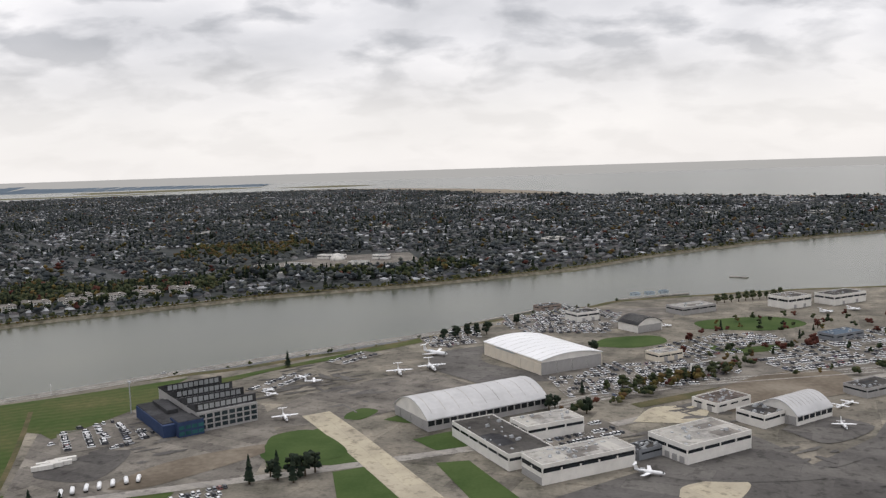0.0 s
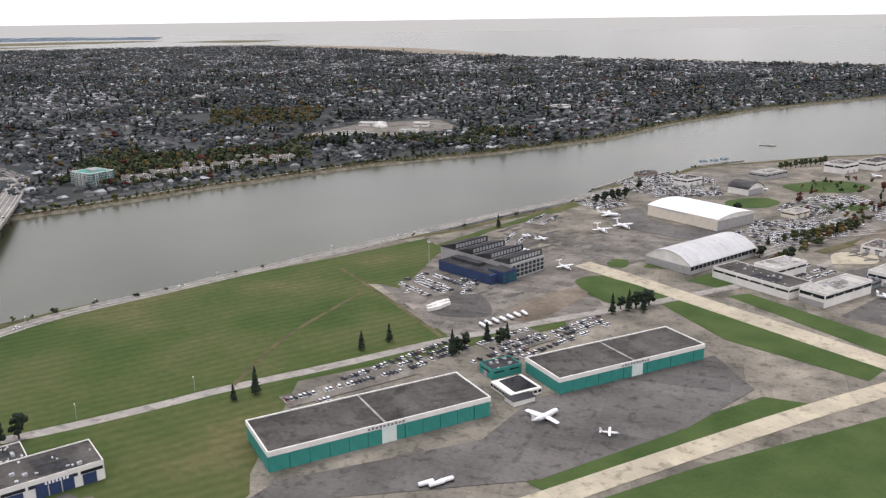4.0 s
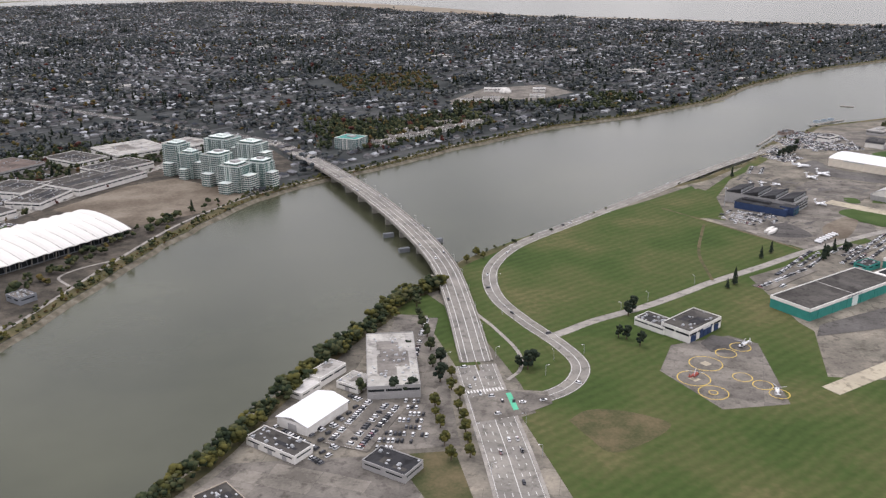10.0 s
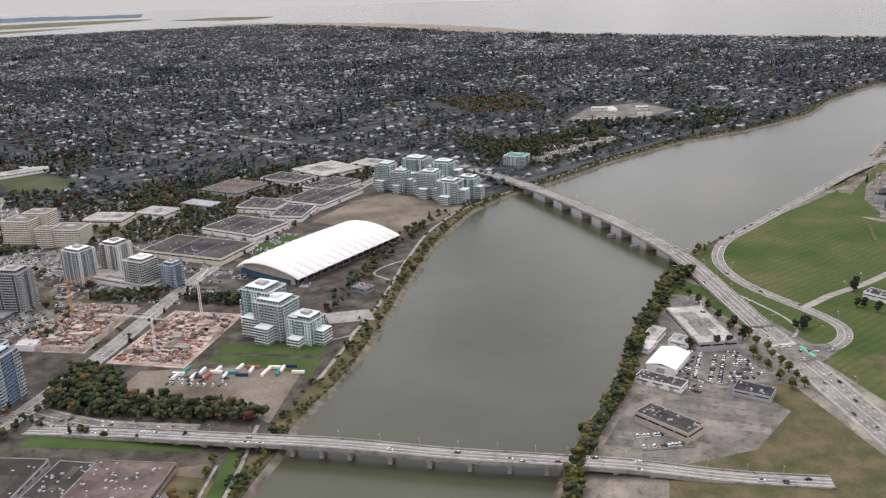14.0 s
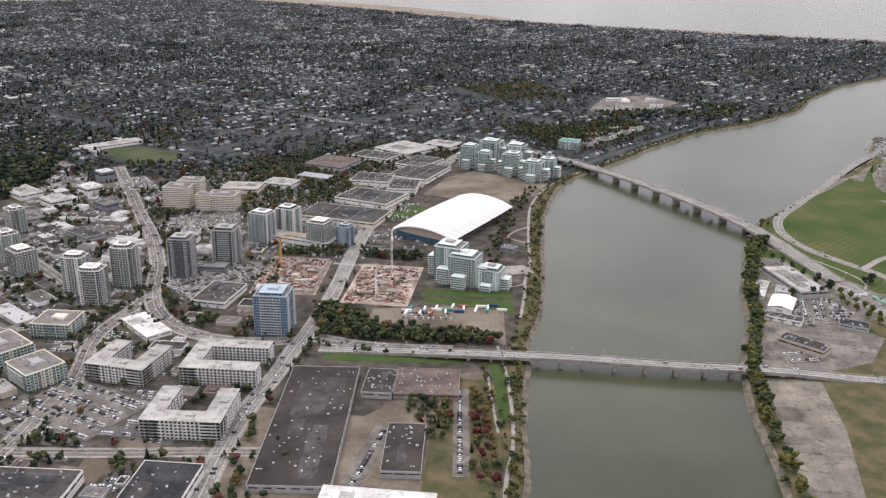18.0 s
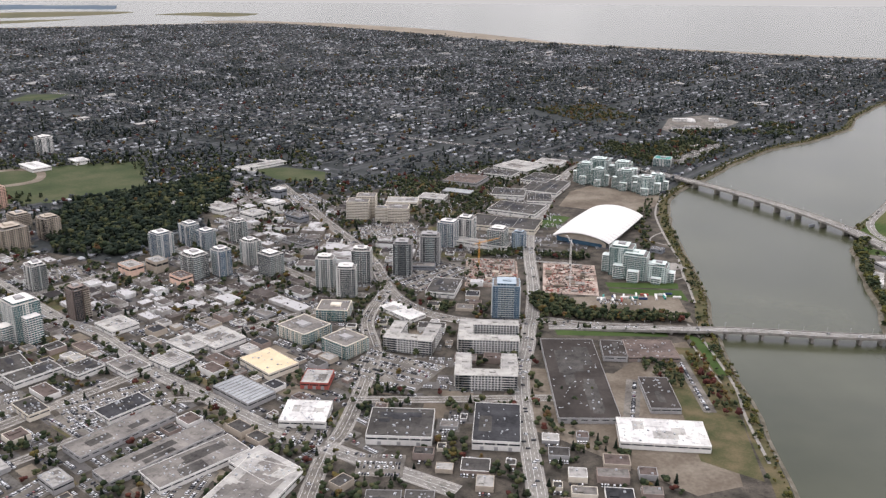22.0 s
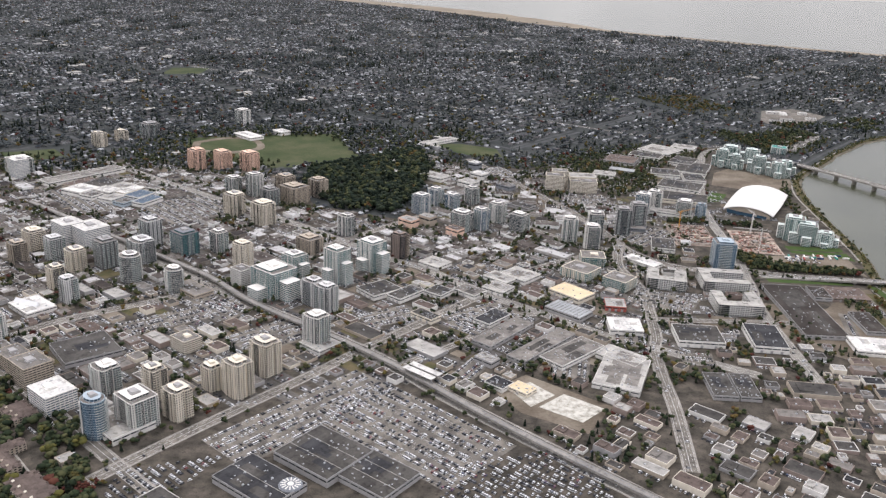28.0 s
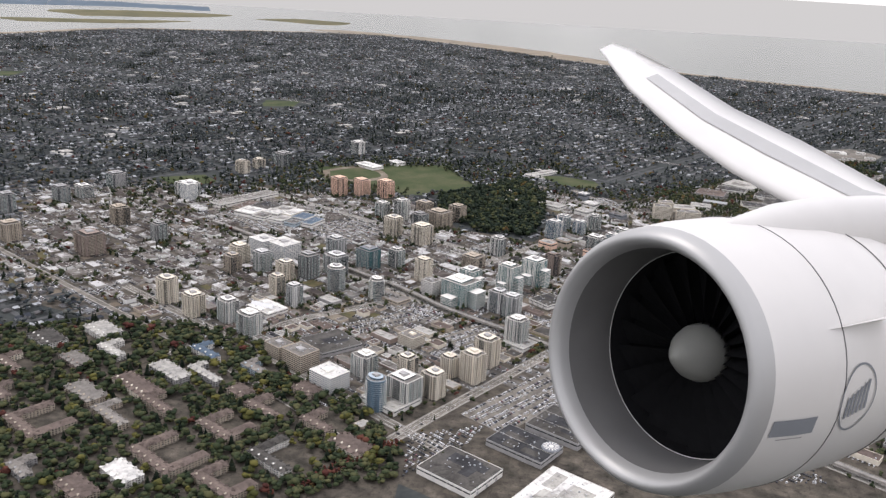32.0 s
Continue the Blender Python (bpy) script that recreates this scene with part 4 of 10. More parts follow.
zone("lawn", [(-500, 60), (-520, 20), (-545, -40), (-530, -60), (-500, 0), (-482, 52)], M_DRYGRASS, "rough grass along the river path", 0.06)
zone("grass_field", [(-262, 40), (-205, 45), (-165, 70), (-140, 60), (-60, 40), (-120, -60), (-262, -80)], M_GRASS, "green grass beside the runway taxiway", 0.034)
zone("grass_field", [(-290, -90), (-284, 58), (-300, 60), (-330, 30), (-352, 18), (-372, -20), (-420, -90)], M_DRYGRASS, "rough dry grass round the works", 0.034)
zone("garden", [(-1300, -120), (-1300, 120), (-1262, 142), (-1130, 150), (-1045, 106), (-1000, 20), (-985, -60), (-1010, -120)], M_TOWNGROUND, "brownish garden ground between flats", 0.033)

# ---------------------------------------------------------------- builders
K = 1.25  # storey height of this place
OCC = [[(-796, -8), (-772, 2), (-742, -40), (-766, -60), (-790, -34)]]  # ground plans already built on

STYLES = {  # wall, glass, balcony, wall words, roof
    "white": ("white", "grey", "white", "white concrete apartment tower with grey glass and balconies", "light"),
    "cream": ("cream", "dark", "cream", "cream concrete apartment tower with balconies", "light"),
    "tan": ("tan", "dark", "tan", "tan apartment block with dark windows", "grey"),
    "grey": ("pale", "grey", "white", "pale grey apartment tower with white balconies", "grey"),
    "slate": ("grey", "grey", "white", "grey glass apartment tower with pale balconies", "grey"),
    "brown": ("brown", "dark", "tan", "brown apartment tower with ribbed balconies", "dark"),
    "orange": ("orange", "dark", "orange", "orange-brown brick apartment slab", "grey"),
    "teal": ("slate", "teal", "white", "teal glass office tower", "grey"),
    "bluewhite": ("white", "blue", "white", "white and blue glass apartment tower", "light"),
    "blue": ("sky", "blue", "white", "blue glass apartment tower", "light"),
    "glasswhite": ("white", "teal", "white", "white framed apartment block with dark teal glass", "light"),
    "glassgreen": ("green", "green", "white", "pale green glass riverside flats with terraces", "light"),
    "tealcream": ("cream", "teal", "white", "cream and teal mid-rise flats under construction", "light"),
    "tealwhite": ("white", "teal", "white", "white stepped flats with a teal roof edge", "teal"),
    "hospital": ("cream", "dark", None, "cream hospital block with dark window strips", "light"),
    "office": ("white", "dark", None, "white office block with black window bands", "light"),
    "officewhite": ("white", "blue", None, "white office block with blue window bands", "white"),
    "officecream": ("cream", "dark", None, "cream office block with dark window bands", "grey"),
    "officebrown": ("tan", "dark", None, "brown office block with dark window bands", "grey"),
}


def footprint(shape, w, d):
    w, d = w / 2, d / 2
    if shape == "round":
        return [(w * math.cos(t) * 1.02, d * math.sin(t) * 1.02) for t in [2 * math.pi * i / 14 for i in range(14)]]
    if shape == "oct":
        a, b = w * 0.62, d * 0.62
        return [(-a, -d), (a, -d), (a, -d * 0.86), (w, -d * 0.86 + 0.0), (w, -b * 0.2), (w * 0.88, -b * 0.2), (w * 0.88, b * 0.2), (w, b * 0.2), (w, d * 0.86), (a, d * 0.86), (a, d), (-a, d), (-a, d * 0.86), (-w, d * 0.86),
                (-w, b * 0.2), (-w * 0.88, b * 0.2), (-w * 0.88, -b * 0.2), (-w, -b * 0.2), (-w, -d * 0.86), (-a, -d * 0.86)]
    return [(-w, -d), (w, -d), (w, d), (-w, d)]


def pane(mb, a, b, z0, z1, out, m=0):
    """A window leaf set proud of a wall edge from a to b."""
    d = np.array(b) - np.array(a)
    n = np.array((d[1], -d[0])) / max(1e-6, np.hypot(*d)) * out
    mb.face([(a[0] + n[0], a[1] + n[1], z0), (b[0] + n[0], b[1] + n[1], z0), (b[0] + n[0], b[1] + n[1], z1), (a[0] + n[0], a[1] + n[1], z1)], m)


def band(poly, step, gap, z0, z1, out=0.05):
    mb = MB()
    for p, q in zip(poly, poly[1:] + poly[:1]):
        p, q = np.array(p), np.array(q)
        L = np.hypot(*(q - p))
        if L < 0.9:
            continue
        n = max(1, int(L / step))
        for i in range(n):
            g = gap / 2 / (L / n)
            pane(mb, p + (q - p) * (i + g) / n, p + (q - p) * (i + 1 - g) / n, z0, z1, out)
    return mb


GLASSY = ("white", "grey", "slate", "teal", "bluewhite", "blue", "glasswhite", "glassgreen", "tealcream", "tealwhite")


def facade(poly, fh, h, rnd, glassy, office):
    """One storey's panes and balconies and the full-height piers, bay by bay, the bays of a side mirrored about its middle."""
    win, bal, pier = MB(), MB(), MB()
    for p, q in zip(poly, poly[1:] + poly[:1]):
        p, q = np.array(p), np.array(q)
        L = np.hypot(*(q - p))
        if L < 0.8:
            continue
        u = (q - p) / L
        nrm = np.array((u[1], -u[0]))
        ang = math.degrees(math.atan2(u[1], u[0]))
        n = max(1, round(L / (2.2 if office else 1.5)))
        bw = L / n
        half_ = ["O" if office else rnd.choices("GBW", (0.45, 0.40, 0.15) if glassy else (0.2, 0.42, 0.38))[0] for _ in range((n + 1) // 2)]
        bays = half_ + half_[:n // 2][::-1]
        for i, k in enumerate(bays):
            lo, hi, z0, z1 = {"G": (0.04, 0.96, 0.07, 0.93), "B": (0.07, 0.93, 0.05, 0.88), "W": (0.28, 0.72, 0.28, 0.82), "O": (0.07, 0.93, 0.36, 0.76)}[k]
            pane(win, p + u * bw * (i + lo), p + u * bw * (i + hi), fh * z0, fh * z1, 0.05)
            if k == "G":
                c = p + u * bw * (i + 0.5) + nrm * 0.07
                win.box(c[0], c[1], fh * 0.07, 0.07, 0.05, fh * 0.86, ang, 1)
            if k == "B":
                c = p + u * bw * (i + 0.5) + nrm * 0.36
                bal.box(c[0], c[1], 0.0, bw * 0.92, 0.72, 0.13, ang)
                c = c + nrm * 0.33
                bal.box(c[0], c[1], 0.15, bw * 0.9, 0.05, fh * 0.30, ang, 1)
            if i and (k != bays[i - 1] or (k == "B" and not glassy)):
                c = p + u * bw * i + nrm * 0.1
                pier.box(c[0], c[1], 0.0, 0.2, 0.24 if k != "B" else 0.5, h - 0.004, ang)
    return win, bal, pier


def apartment(x, y, w, d, h, rot, style, shape="rect", name=None):
    """Walls, bays of windows and balconies for each storey, piers, a set-back top floor, a parapet roof and plant rooms."""
    wl_, gl_, bal, words, rf = STYLES[style]
    h *= 0.87 if x < -640 else 1.0
    rnd = random.Random(int(x * 7 + y * 13))
    office = bal is None
    glassy = style in GLASSY
    t = thing(name or ("office_block" if office else "apartment_tower"), x, y, 0, rot, words, "building")
    poly = footprint(shape, w, d)
    floors = max(3, round(h / K))
    fh = h / floors
    base = MB()
    base.prism(poly, 0, h)
    part("wall", base, M_WALLS[wl_], t)
    rb = MB()
    rb.prism([(a * 0.95, b * 0.95) for a, b in poly], h - 0.02, h + 0.03)
    part("roof", rb, M_ROOFS["grey" if rf == "light" else rf] if rf in M_ROOFS else M_WALLS["teal"], t)
    pp = MB()
    k = len(poly)
    for i in range(k):
        p, q = poly[i], poly[(i + 1) % k]
        pp.face([(*p, h), (*q, h), (*q, h + 0.3), (*p, h + 0.3)])
        pi_, qi = (p[0] * 0.96, p[1] * 0.96), (q[0] * 0.96, q[1] * 0.96)
        pp.face([(*p, h + 0.3), (*q, h + 0.3), (*qi, h + 0.3), (*pi_, h + 0.3)])
        pp.face([(*qi, h), (*pi_, h), (*pi_, h + 0.3), (*qi, h + 0.3)])
    part("parapet", pp, M_WALLS[wl_], t)
    ox, oy, top = rnd.uniform(-0.06, 0.06) * w, rnd.uniform(-0.06, 0.06) * d, h
    if not office and floors > 6:
        kx, ky = rnd.uniform(0.62, 0.8), rnd.uniform(0.6, 0.78)
        sp = [(ox + a * kx, oy + b * ky) for a, b in poly]
        up_ = MB()
        up_.prism(sp, h + 0.03, h + fh)
        up_.prism([(a * 1.05, b * 1.05) for a, b in sp], h + fh, h + fh + 0.12)
        pent = part("penthouse", up_, M_WALLS[wl_], t)
        tagged(part("penthouse_window", band(sp, 1.5, 0.25, h + 0.2, h + fh * 0.9, 0.04), M_GLASS[gl_], pent), kind="stuff")
        top = h + fh + 0.12
    ph = MB()
    ph.box(ox, oy, top, w * 0.30, d * 0.26, 1.0)
    ph.box(ox + w * 0.1, oy, top, w * 0.16, d * 0.34, 0.6)
    part("plant_room", ph, M_WALLS["grey" if rnd.random() < 0.6 else wl_], t)
    un = MB()
    for i in range(6):
        un.box(rnd.choice((-1, 1)) * rnd.uniform(0.2, 0.42) * w, rnd.uniform(-0.42, 0.42) * d * 0.9, h + 0.02, rnd.uniform(0.3, 0.9), rnd.uniform(0.3, 0.8), rnd.uniform(0.2, 0.5))
    tagged(part("roof_units", un, M_STEEL, t), kind="stuff")
    wf_, bf_, pf_ = facade(poly, fh, h, rnd, glassy, office)
    wm = wf_.mesh("window_band", [M_GLASS[gl_], M_WALLS[wl_]])
    bm_ = bf_.mesh("balcony", [M_WALLS[bal], M_RAIL if glassy else M_WALLS[bal]]) if bal and bf_.v else None
    if pf_.v:
        tagged(part("pier", pf_, M_WALLS[wl_], t), kind="stuff")
    if y > 300 and x < -500 or x < -1090 or office:
        for src, nm, lo in ((wm, "window_band", 0), (bm_, "balcony", 1)):
            if src is None:
                continue
            al = MB()
            vs_ = [v.co[:] for v in src.vertices]
            for f in range(lo, floors):
                n = len(al.v)
                al.v += [(a, b, c + f * fh) for a, b, c in vs_]
                al.f += [tuple(n + i for i in p_.vertices) for p_ in src.polygons]
                al.m += [p_.material_index for p_ in src.polygons]
            tagged(part(nm, al, list(src.materials), t), kind="stuff")
    else:
        for f in range(floors):
            tagged(part("window_band", wm, None, t, at=(0, 0, f * fh)), kind="stuff")
            if bm_ and f:
                tagged(part("balcony", bm_, None, t, at=(0, 0, f * fh)), kind="stuff")
    if style.startswith("glass"):
        for sx, sy, k, fr in ((1, 0, 0.55, 0.72), (0, -1, 0.5, 0.48), (-1, 0.2, 0.45, 0.6)):
            wx, wy, wf = w * 0.45, d * k, max(2, int(floors * fr))
            cx, cy = sx * (w / 2 + wx * 0.3), sy * (d / 2 + wy * 0.3)
            q = [(cx - wx / 2, cy - wy / 2), (cx + wx / 2, cy - wy / 2), (cx + wx / 2, cy + wy / 2), (cx - wx / 2, cy + wy / 2)]
            m_ = MB()
            m_.prism(q, 0, wf * fh + 0.2)
            part("stepped_wing", m_, M_WALLS[wl_], t)
            g_, e_ = MB(), MB()
            for f in range(wf):
                b_ = band(q, 1.5, 0.2, f * fh + fh * 0.2, f * fh + fh * 0.86, 0.05)
                n = len(g_.v)
                g_.v += b_.v
                g_.f += [tuple(i + n for i in p_) for p_ in b_.f]
                e_.box(cx, cy, (f + 1) * fh - 0.07, wx + 0.7, wy + 0.7, 0.12)
            g_.m = [0] * len(g_.f)
            tagged(part("wing_window", g_, M_GLASS[gl_], t), kind="stuff")
            tagged(part("terrace_slab", e_, M_WALLS["white"], t), kind="stuff")
    OCC.append(rectpoly(x, y, w, d, rot, 1.5))
    return t


def flat_block(x, y, w, d, h, rot, roof="grey", wall="white", label="low flat-roofed warehouse", name="warehouse", doors=3, units=5, lines=0, front=None):
    """A low building: walls, parapet, roof, loading doors, window strips, rooftop units and skylights."""
    rnd = random.Random(int(x * 11 + y * 17))
    h += 0.013 * (len(OCC) % 17)
    t = thing(name, x, y, 0, rot, label, "building")
    b = MB()
    b.box(0, 0, 0, w, d, h)
    part("wall", b, M_WALLS[wall], t)
    r = MB()
    r.box(0, 0, h, w - 0.32, d - 0.32, 0.04)
    part("roof", r, M_ROOFS[roof], t)
    p = MB()
    for cx, cy, sx, sy in ((0, -d / 2 + 0.08, w, 0.16), (0, d / 2 - 0.08, w, 0.16), (-w / 2 + 0.08, 0, 0.16, d - 0.32), (w / 2 - 0.08, 0, 0.16, d - 0.32)):
        p.box(cx, cy, h, sx, sy, 0.28)
    part("parapet", p, M_WALLS["white" if wall == "white" or roof == "white" else wall], t)
    if units:
        um = MB()
        um.box(0, 0, 0, 1.0, 0.7, 0.5, taper=0.92)
        um.box(0.15, 0, 0.5, 0.4, 0.4, 0.12)
        ume = um.mesh("roof_unit", M_STEEL)
        for i in range(min(units, 4)):
            o = part("roof_unit", ume, None, t, at=(rnd.uniform(-0.42, 0.42) * w, rnd.uniform(-0.42, 0.42) * d, h + 0.04))
            o.rotation_euler[2] = rnd.choice((0, 1.57))
        vm = MB()
        for i in range(units * 3):
            vm.box(rnd.uniform(-0.45, 0.45) * w, rnd.uniform(-0.45, 0.45) * d, h + 0.03, rnd.uniform(0.25, 0.9), rnd.uniform(0.25, 0.7), rnd.uniform(0.12, 0.3))
        tagged(part("roof_vents", vm, M_STEEL, t), kind="stuff")
        pm = MB()
        for i in range(max(2, units // 2)):
            pw_, pd_ = rnd.uniform(0.12, 0.4) * w, rnd.uniform(0.12, 0.4) * d
            pm.box(rnd.uniform(-0.28, 0.28) * w, rnd.uniform(-0.28, 0.28) * d, h + 0.04, pw_, pd_, 0.015 + 0.006 * i)
        tagged(part("roof_patch", pm, M_ROOFS[{"white": "light", "light": "grey", "grey": "dark", "dark": "black", "black": "dark", "umber": "dark"}.get(roof, roof)], t), kind="stuff")
    if lines:
        lm = MB()
        for i in range(lines):
            q = -w / 2 + w * (i + 1) / (lines + 1)
            lm.box(q, 0, h + 0.03, 0.22, d - 0.6, 0.14)
        tagged(part("roof_ridge", lm, M_ROOFS["light" if roof in ("dark", "grey", "black") else "grey"], t), kind="stuff")
    if doors:
        dm = MB()
        dm.box(0, 0, 0, 1.5, 0.12, min(1.7, h * 0.6))
        for q in range(4):
            dm.box(0, -0.07, 0.2 + q * 0.35, 1.4, 0.03, 0.05)
        dme = dm.mesh("loading_door", M_WALLS["grey"])
        for i in range(doors):
            part("loading_door", dme, None, t, at=(-w / 2 + w * (i + 0.7) / (doors + 0.4), -d / 2 - 0.04, 0))
    sm = band([(-w / 2, -d / 2), (w / 2, -d / 2), (w / 2, d / 2), (-w / 2, d / 2)], 4.4, 0.5 if h > 2.6 else 1.6, h * 0.62, h * 0.80, 0.04)
    tagged(part("window_strip", sm, M_GLASS["dark"], t), kind="stuff")
    OCC.append(rectpoly(x, y, w, d, rot, 1.5))
    return t


def court_block(x, y, w, d, h, rot, open_side, label, wing=7.0, style="white"):
    """Five-storey flats in a U round a court; open_side: 0 right, 1 back, 2 left, 3 front."""
    t = thing("courtyard_flats", x, y, 0, rot, label, "building")
    floors = round(h / K)
    fh = h / floors
    bars = [(w / 2 - wing / 2, 0, wing, d), (0, d / 2 - wing / 2, w, wing), (-w / 2 + wing / 2, 0, wing, d), (0, -d / 2 + wing / 2, w, wing)]
    keep = [b for i, b in enumerate(bars) if i != open_side]
    keep = [(cx, cy, sx, sy) for cx, cy, sx, sy in keep]
    wmx, rmx = MB(), MB()
    polys = []
    for i, (cx, cy, sx, sy) in enumerate(keep):
        hh = h - 0.003 * i
        wmx.box(cx, cy, 0, sx, sy, hh)
        rmx.box(cx, cy, hh, sx + 0.5, sy + 0.5, 0.18 + 0.01 * i)
        rmx.box(cx + sx * 0.1, cy + sy * 0.1, hh + 0.18, min(sx, 3), min(sy, 2.2), 0.6)
        polys.append([(cx - sx / 2, cy - sy / 2), (cx + sx / 2, cy - sy / 2), (cx + sx / 2, cy + sy / 2), (cx - sx / 2, cy + sy / 2)])
    part("wall", wmx, M_WALLS["pale"], t)
    part("roof", rmx, M_ROOFS["light"], t, "pale overhanging roof")
    win, bal = MB(), MB()
    for poly in polys:
        b = band(poly, 1.5, 0.6, fh * 0.2, fh * 0.85)
        n = len(win.v)
        win.v += b.v
        win.f += [tuple(i + n for i in f) for f in b.f]
        win.m += b.m
        for p, q in zip(poly, poly[1:] + poly[:1]):
            p, q = np.array(p), np.array(q)
            L = np.hypot(*(q - p))
            u = (q - p) / L
            nrm = np.array((u[1], -u[0]))
            ang = math.degrees(math.atan2(u[1], u[0]))
            for i in range(int(L / 3)):
                c = p + u * (i * 3 + 1.6) + nrm * 0.3
                bal.box(c[0], c[1], 0, 1.6, 0.6, 0.12, ang)
                c = c + nrm * 0.28
                bal.box(c[0], c[1], 0.12, 1.6, 0.06, 0.4, ang)
    wme, bme = win.mesh("window_band", M_GLASS["grey"]), bal.mesh("balcony", M_WALLS["white"])
    for f in range(floors):
        tagged(part("window_band", wme, None, t, at=(0, 0, f * fh)), kind="stuff")
        if f:
            tagged(part("balcony", bme, None, t, at=(0, 0, f * fh)), kind="stuff")
    OCC.append(rectpoly(x, y, w, d, rot, 1.5))
    return t


def vault(w, d, h, rise, n=14):
    """A barrel roof over a box w by d: rings across w, along d."""
    return [[(-w / 2 + w * i / n, y, h + rise * (1 - (2 * i / n - 1) ** 2)) for i in range(n + 1)] for y in (-d / 2, d / 2)]


def arch_hangar(x, y, w, d, h, rise, rot, roof, wall, label, ends="white", glazed=True):
    """A hangar with a bowed roof; its axis runs along local y."""
    t = thing("aircraft_hangar", x, y, 0, rot, label, "hangar")
    b = MB()
    for s in (-1, 1):
        b.box(s * (w / 2 - 0.15), 0, 0, 0.3, d, h)
    part("wall", b, M_WALLS[wall], t)
    n = 14
    for y_, flip in ((-d / 2 + 0.2, False), (d / 2 - 0.2, True)):
        arc = [(-w / 2 + w * i / n, y_, h + rise * (1 - (2 * i / n - 1) ** 2)) for i in range(n + 1)]
        pts = [(-w / 2, y_, 0), (w / 2, y_, 0)] + arc[::-1]
        e = MB()
        e.face(pts[::-1] if flip else pts)
        part("end_wall", e, M_WALLS[ends], t)
    r = MB()
    top = vault(w + 0.5, d + 0.4, h, rise)
    r.loft(top, caps=False, closed=False)
    r.loft([[(px, py, pz - 0.25) for px, py, pz in ring] for ring in top][::-1], caps=False, closed=False)
    for i in (0, 1):
        a = top[i]
        r.loft([[(px, py, pz - 0.25) for px, py, pz in a], a] if i == 0 else [a, [(px, py, pz - 0.25) for px, py, pz in a]], caps=False, closed=False)
    part("roof", r, M_ROOFS[roof], t, smooth=False)
    rib = MB()
    for j in range(9):
        yy = -d / 2 + d * (j + 0.5) / 9
        arc = vault(w + 0.3, 0.18, h + 0.05, rise)
        rib.loft([[(px, py + yy, pz) for px, py, pz in a] for a in arc], caps=False, closed=False)
    part("roof_seams", rib, M_ROOFS["light"], t)
    if glazed:
        g = band([(-w / 2, -d / 2), (w / 2, -d / 2), (w / 2, d / 2), (-w / 2, d / 2)][1:3] + [(w / 2 + 0.001, d / 2)], 2.2, 0.4, h * 0.45, h * 0.9, 0.05)
        part("window_strip", g, M_GLASS["dark"], t)
    dm = MB()
    k = max(3, int(w / 3))
    dm.box(0, 0, 0, w / k * 0.98, 0.12, h * 0.85)
    dme = dm.mesh("sliding_door", M_WALLS["white" if ends == "grey" else "grey"])
    for i in range(k):
        part("sliding_door", dme, None, t, at=(-w / 2 + w * (i + 0.5) / k, -d / 2 + 0.05 + (i % 2) * 0.12, 0))
    return t

# ---------------------------------------------------------------- towers and blocks
apartment(-1050.4, 235.2, 11.3, 10.2, 16.4, -58, "tan", "oct")
apartment(-1043.1, 261.3, 13.7, 12.3, 16.2, -58, "cream", "oct")
apartment(-1026.9, 235.9, 11.3, 10.1, 18.6, -58, "grey", "rect")
apartment(-1012.0, 211.7, 12.1, 10.9, 17.3, -58, "cream", "oct")
apartment(-993.1, 215.5, 12.4, 11.2, 21.9, -58, "slate", "rect")
apartment(-976.5, 185.2, 14.2, 12.7, 20.8, -58, "white", "round")
apartment(-970.1, 221.4, 15.6, 14.0, 18.0, -58, "grey", "oct")
apartment(-964.0, 253.4, 12.4, 11.2, 22.9, -58, "grey", "rect")
apartment(-940.7, 232.4, 15.2, 13.7, 18.5, -58, "teal", "rect")
apartment(-917.0, 230.8, 10.8, 9.7, 17.5, -58, "white", "oct")
apartment(-903.3, 196.3, 11.5, 10.3, 20.0, -58, "cream", "oct")
apartment(-898.9, 318.1, 14.7, 13.2, 20.0, -58, "cream", "oct")
apartment(-878.4, 289.7, 15.9, 14.3, 20.0, -58, "cream", "oct")
apartment(-893.7, 381.9, 11.7, 10.5, 16.6, -58, "white", "oct")
apartment(-876.7, 370.7, 12.7, 11.4, 22.4, -58, "white", "oct")
apartment(-867.3, 337.8, 12.2, 11.0, 16.9, -58, "slate", "rect")
apartment(-846.5, 393.9, 13.9, 12.5, 11.9, -58, "tan", "rect")
apartment(-845.7, 343.7, 19.7, 17.7, 17.1, -58, "tan", "rect")
apartment(-822.2, 358.5, 14.1, 12.7, 18.1, -58, "tan", "oct")
apartment(-921.8, 471.2, 13.8, 12.4, 22.2, -62, "orange", "rect")
apartment(-897.3, 467.3, 13.8, 12.4, 20.2, -62, "orange", "rect")
apartment(-872.2, 459.3, 14.1, 12.7, 20.2, -62, "orange", "rect")
apartment(-857.7, 683.1, 16.6, 14.9, 19.4, -58, "white", "oct")
apartment(-1016.0, 581.6, 12.2, 10.9, 16.9, -58, "cream", "rect")
apartment(-994.9, 604.9, 10.9, 9.8, 13.2, -58, "cream", "rect")
apartment(-964.8, 616.3, 17.5, 15.8, 18.9, -58, "slate", "oct")
apartment(-1080.0, 480.5, 19.7, 17.8, 16.4, -58, "white", "rect")
apartment(-819.0, 249.9, 11.0, 9.9, 17.9, -58, "white", "oct")
apartment(-791.1, 193.3, 10.8, 9.7, 20.2, -58, "brown", "oct")
apartment(-745.5, 292.8, 12.2, 11.0, 18.8, -58, "bluewhite", "rect")
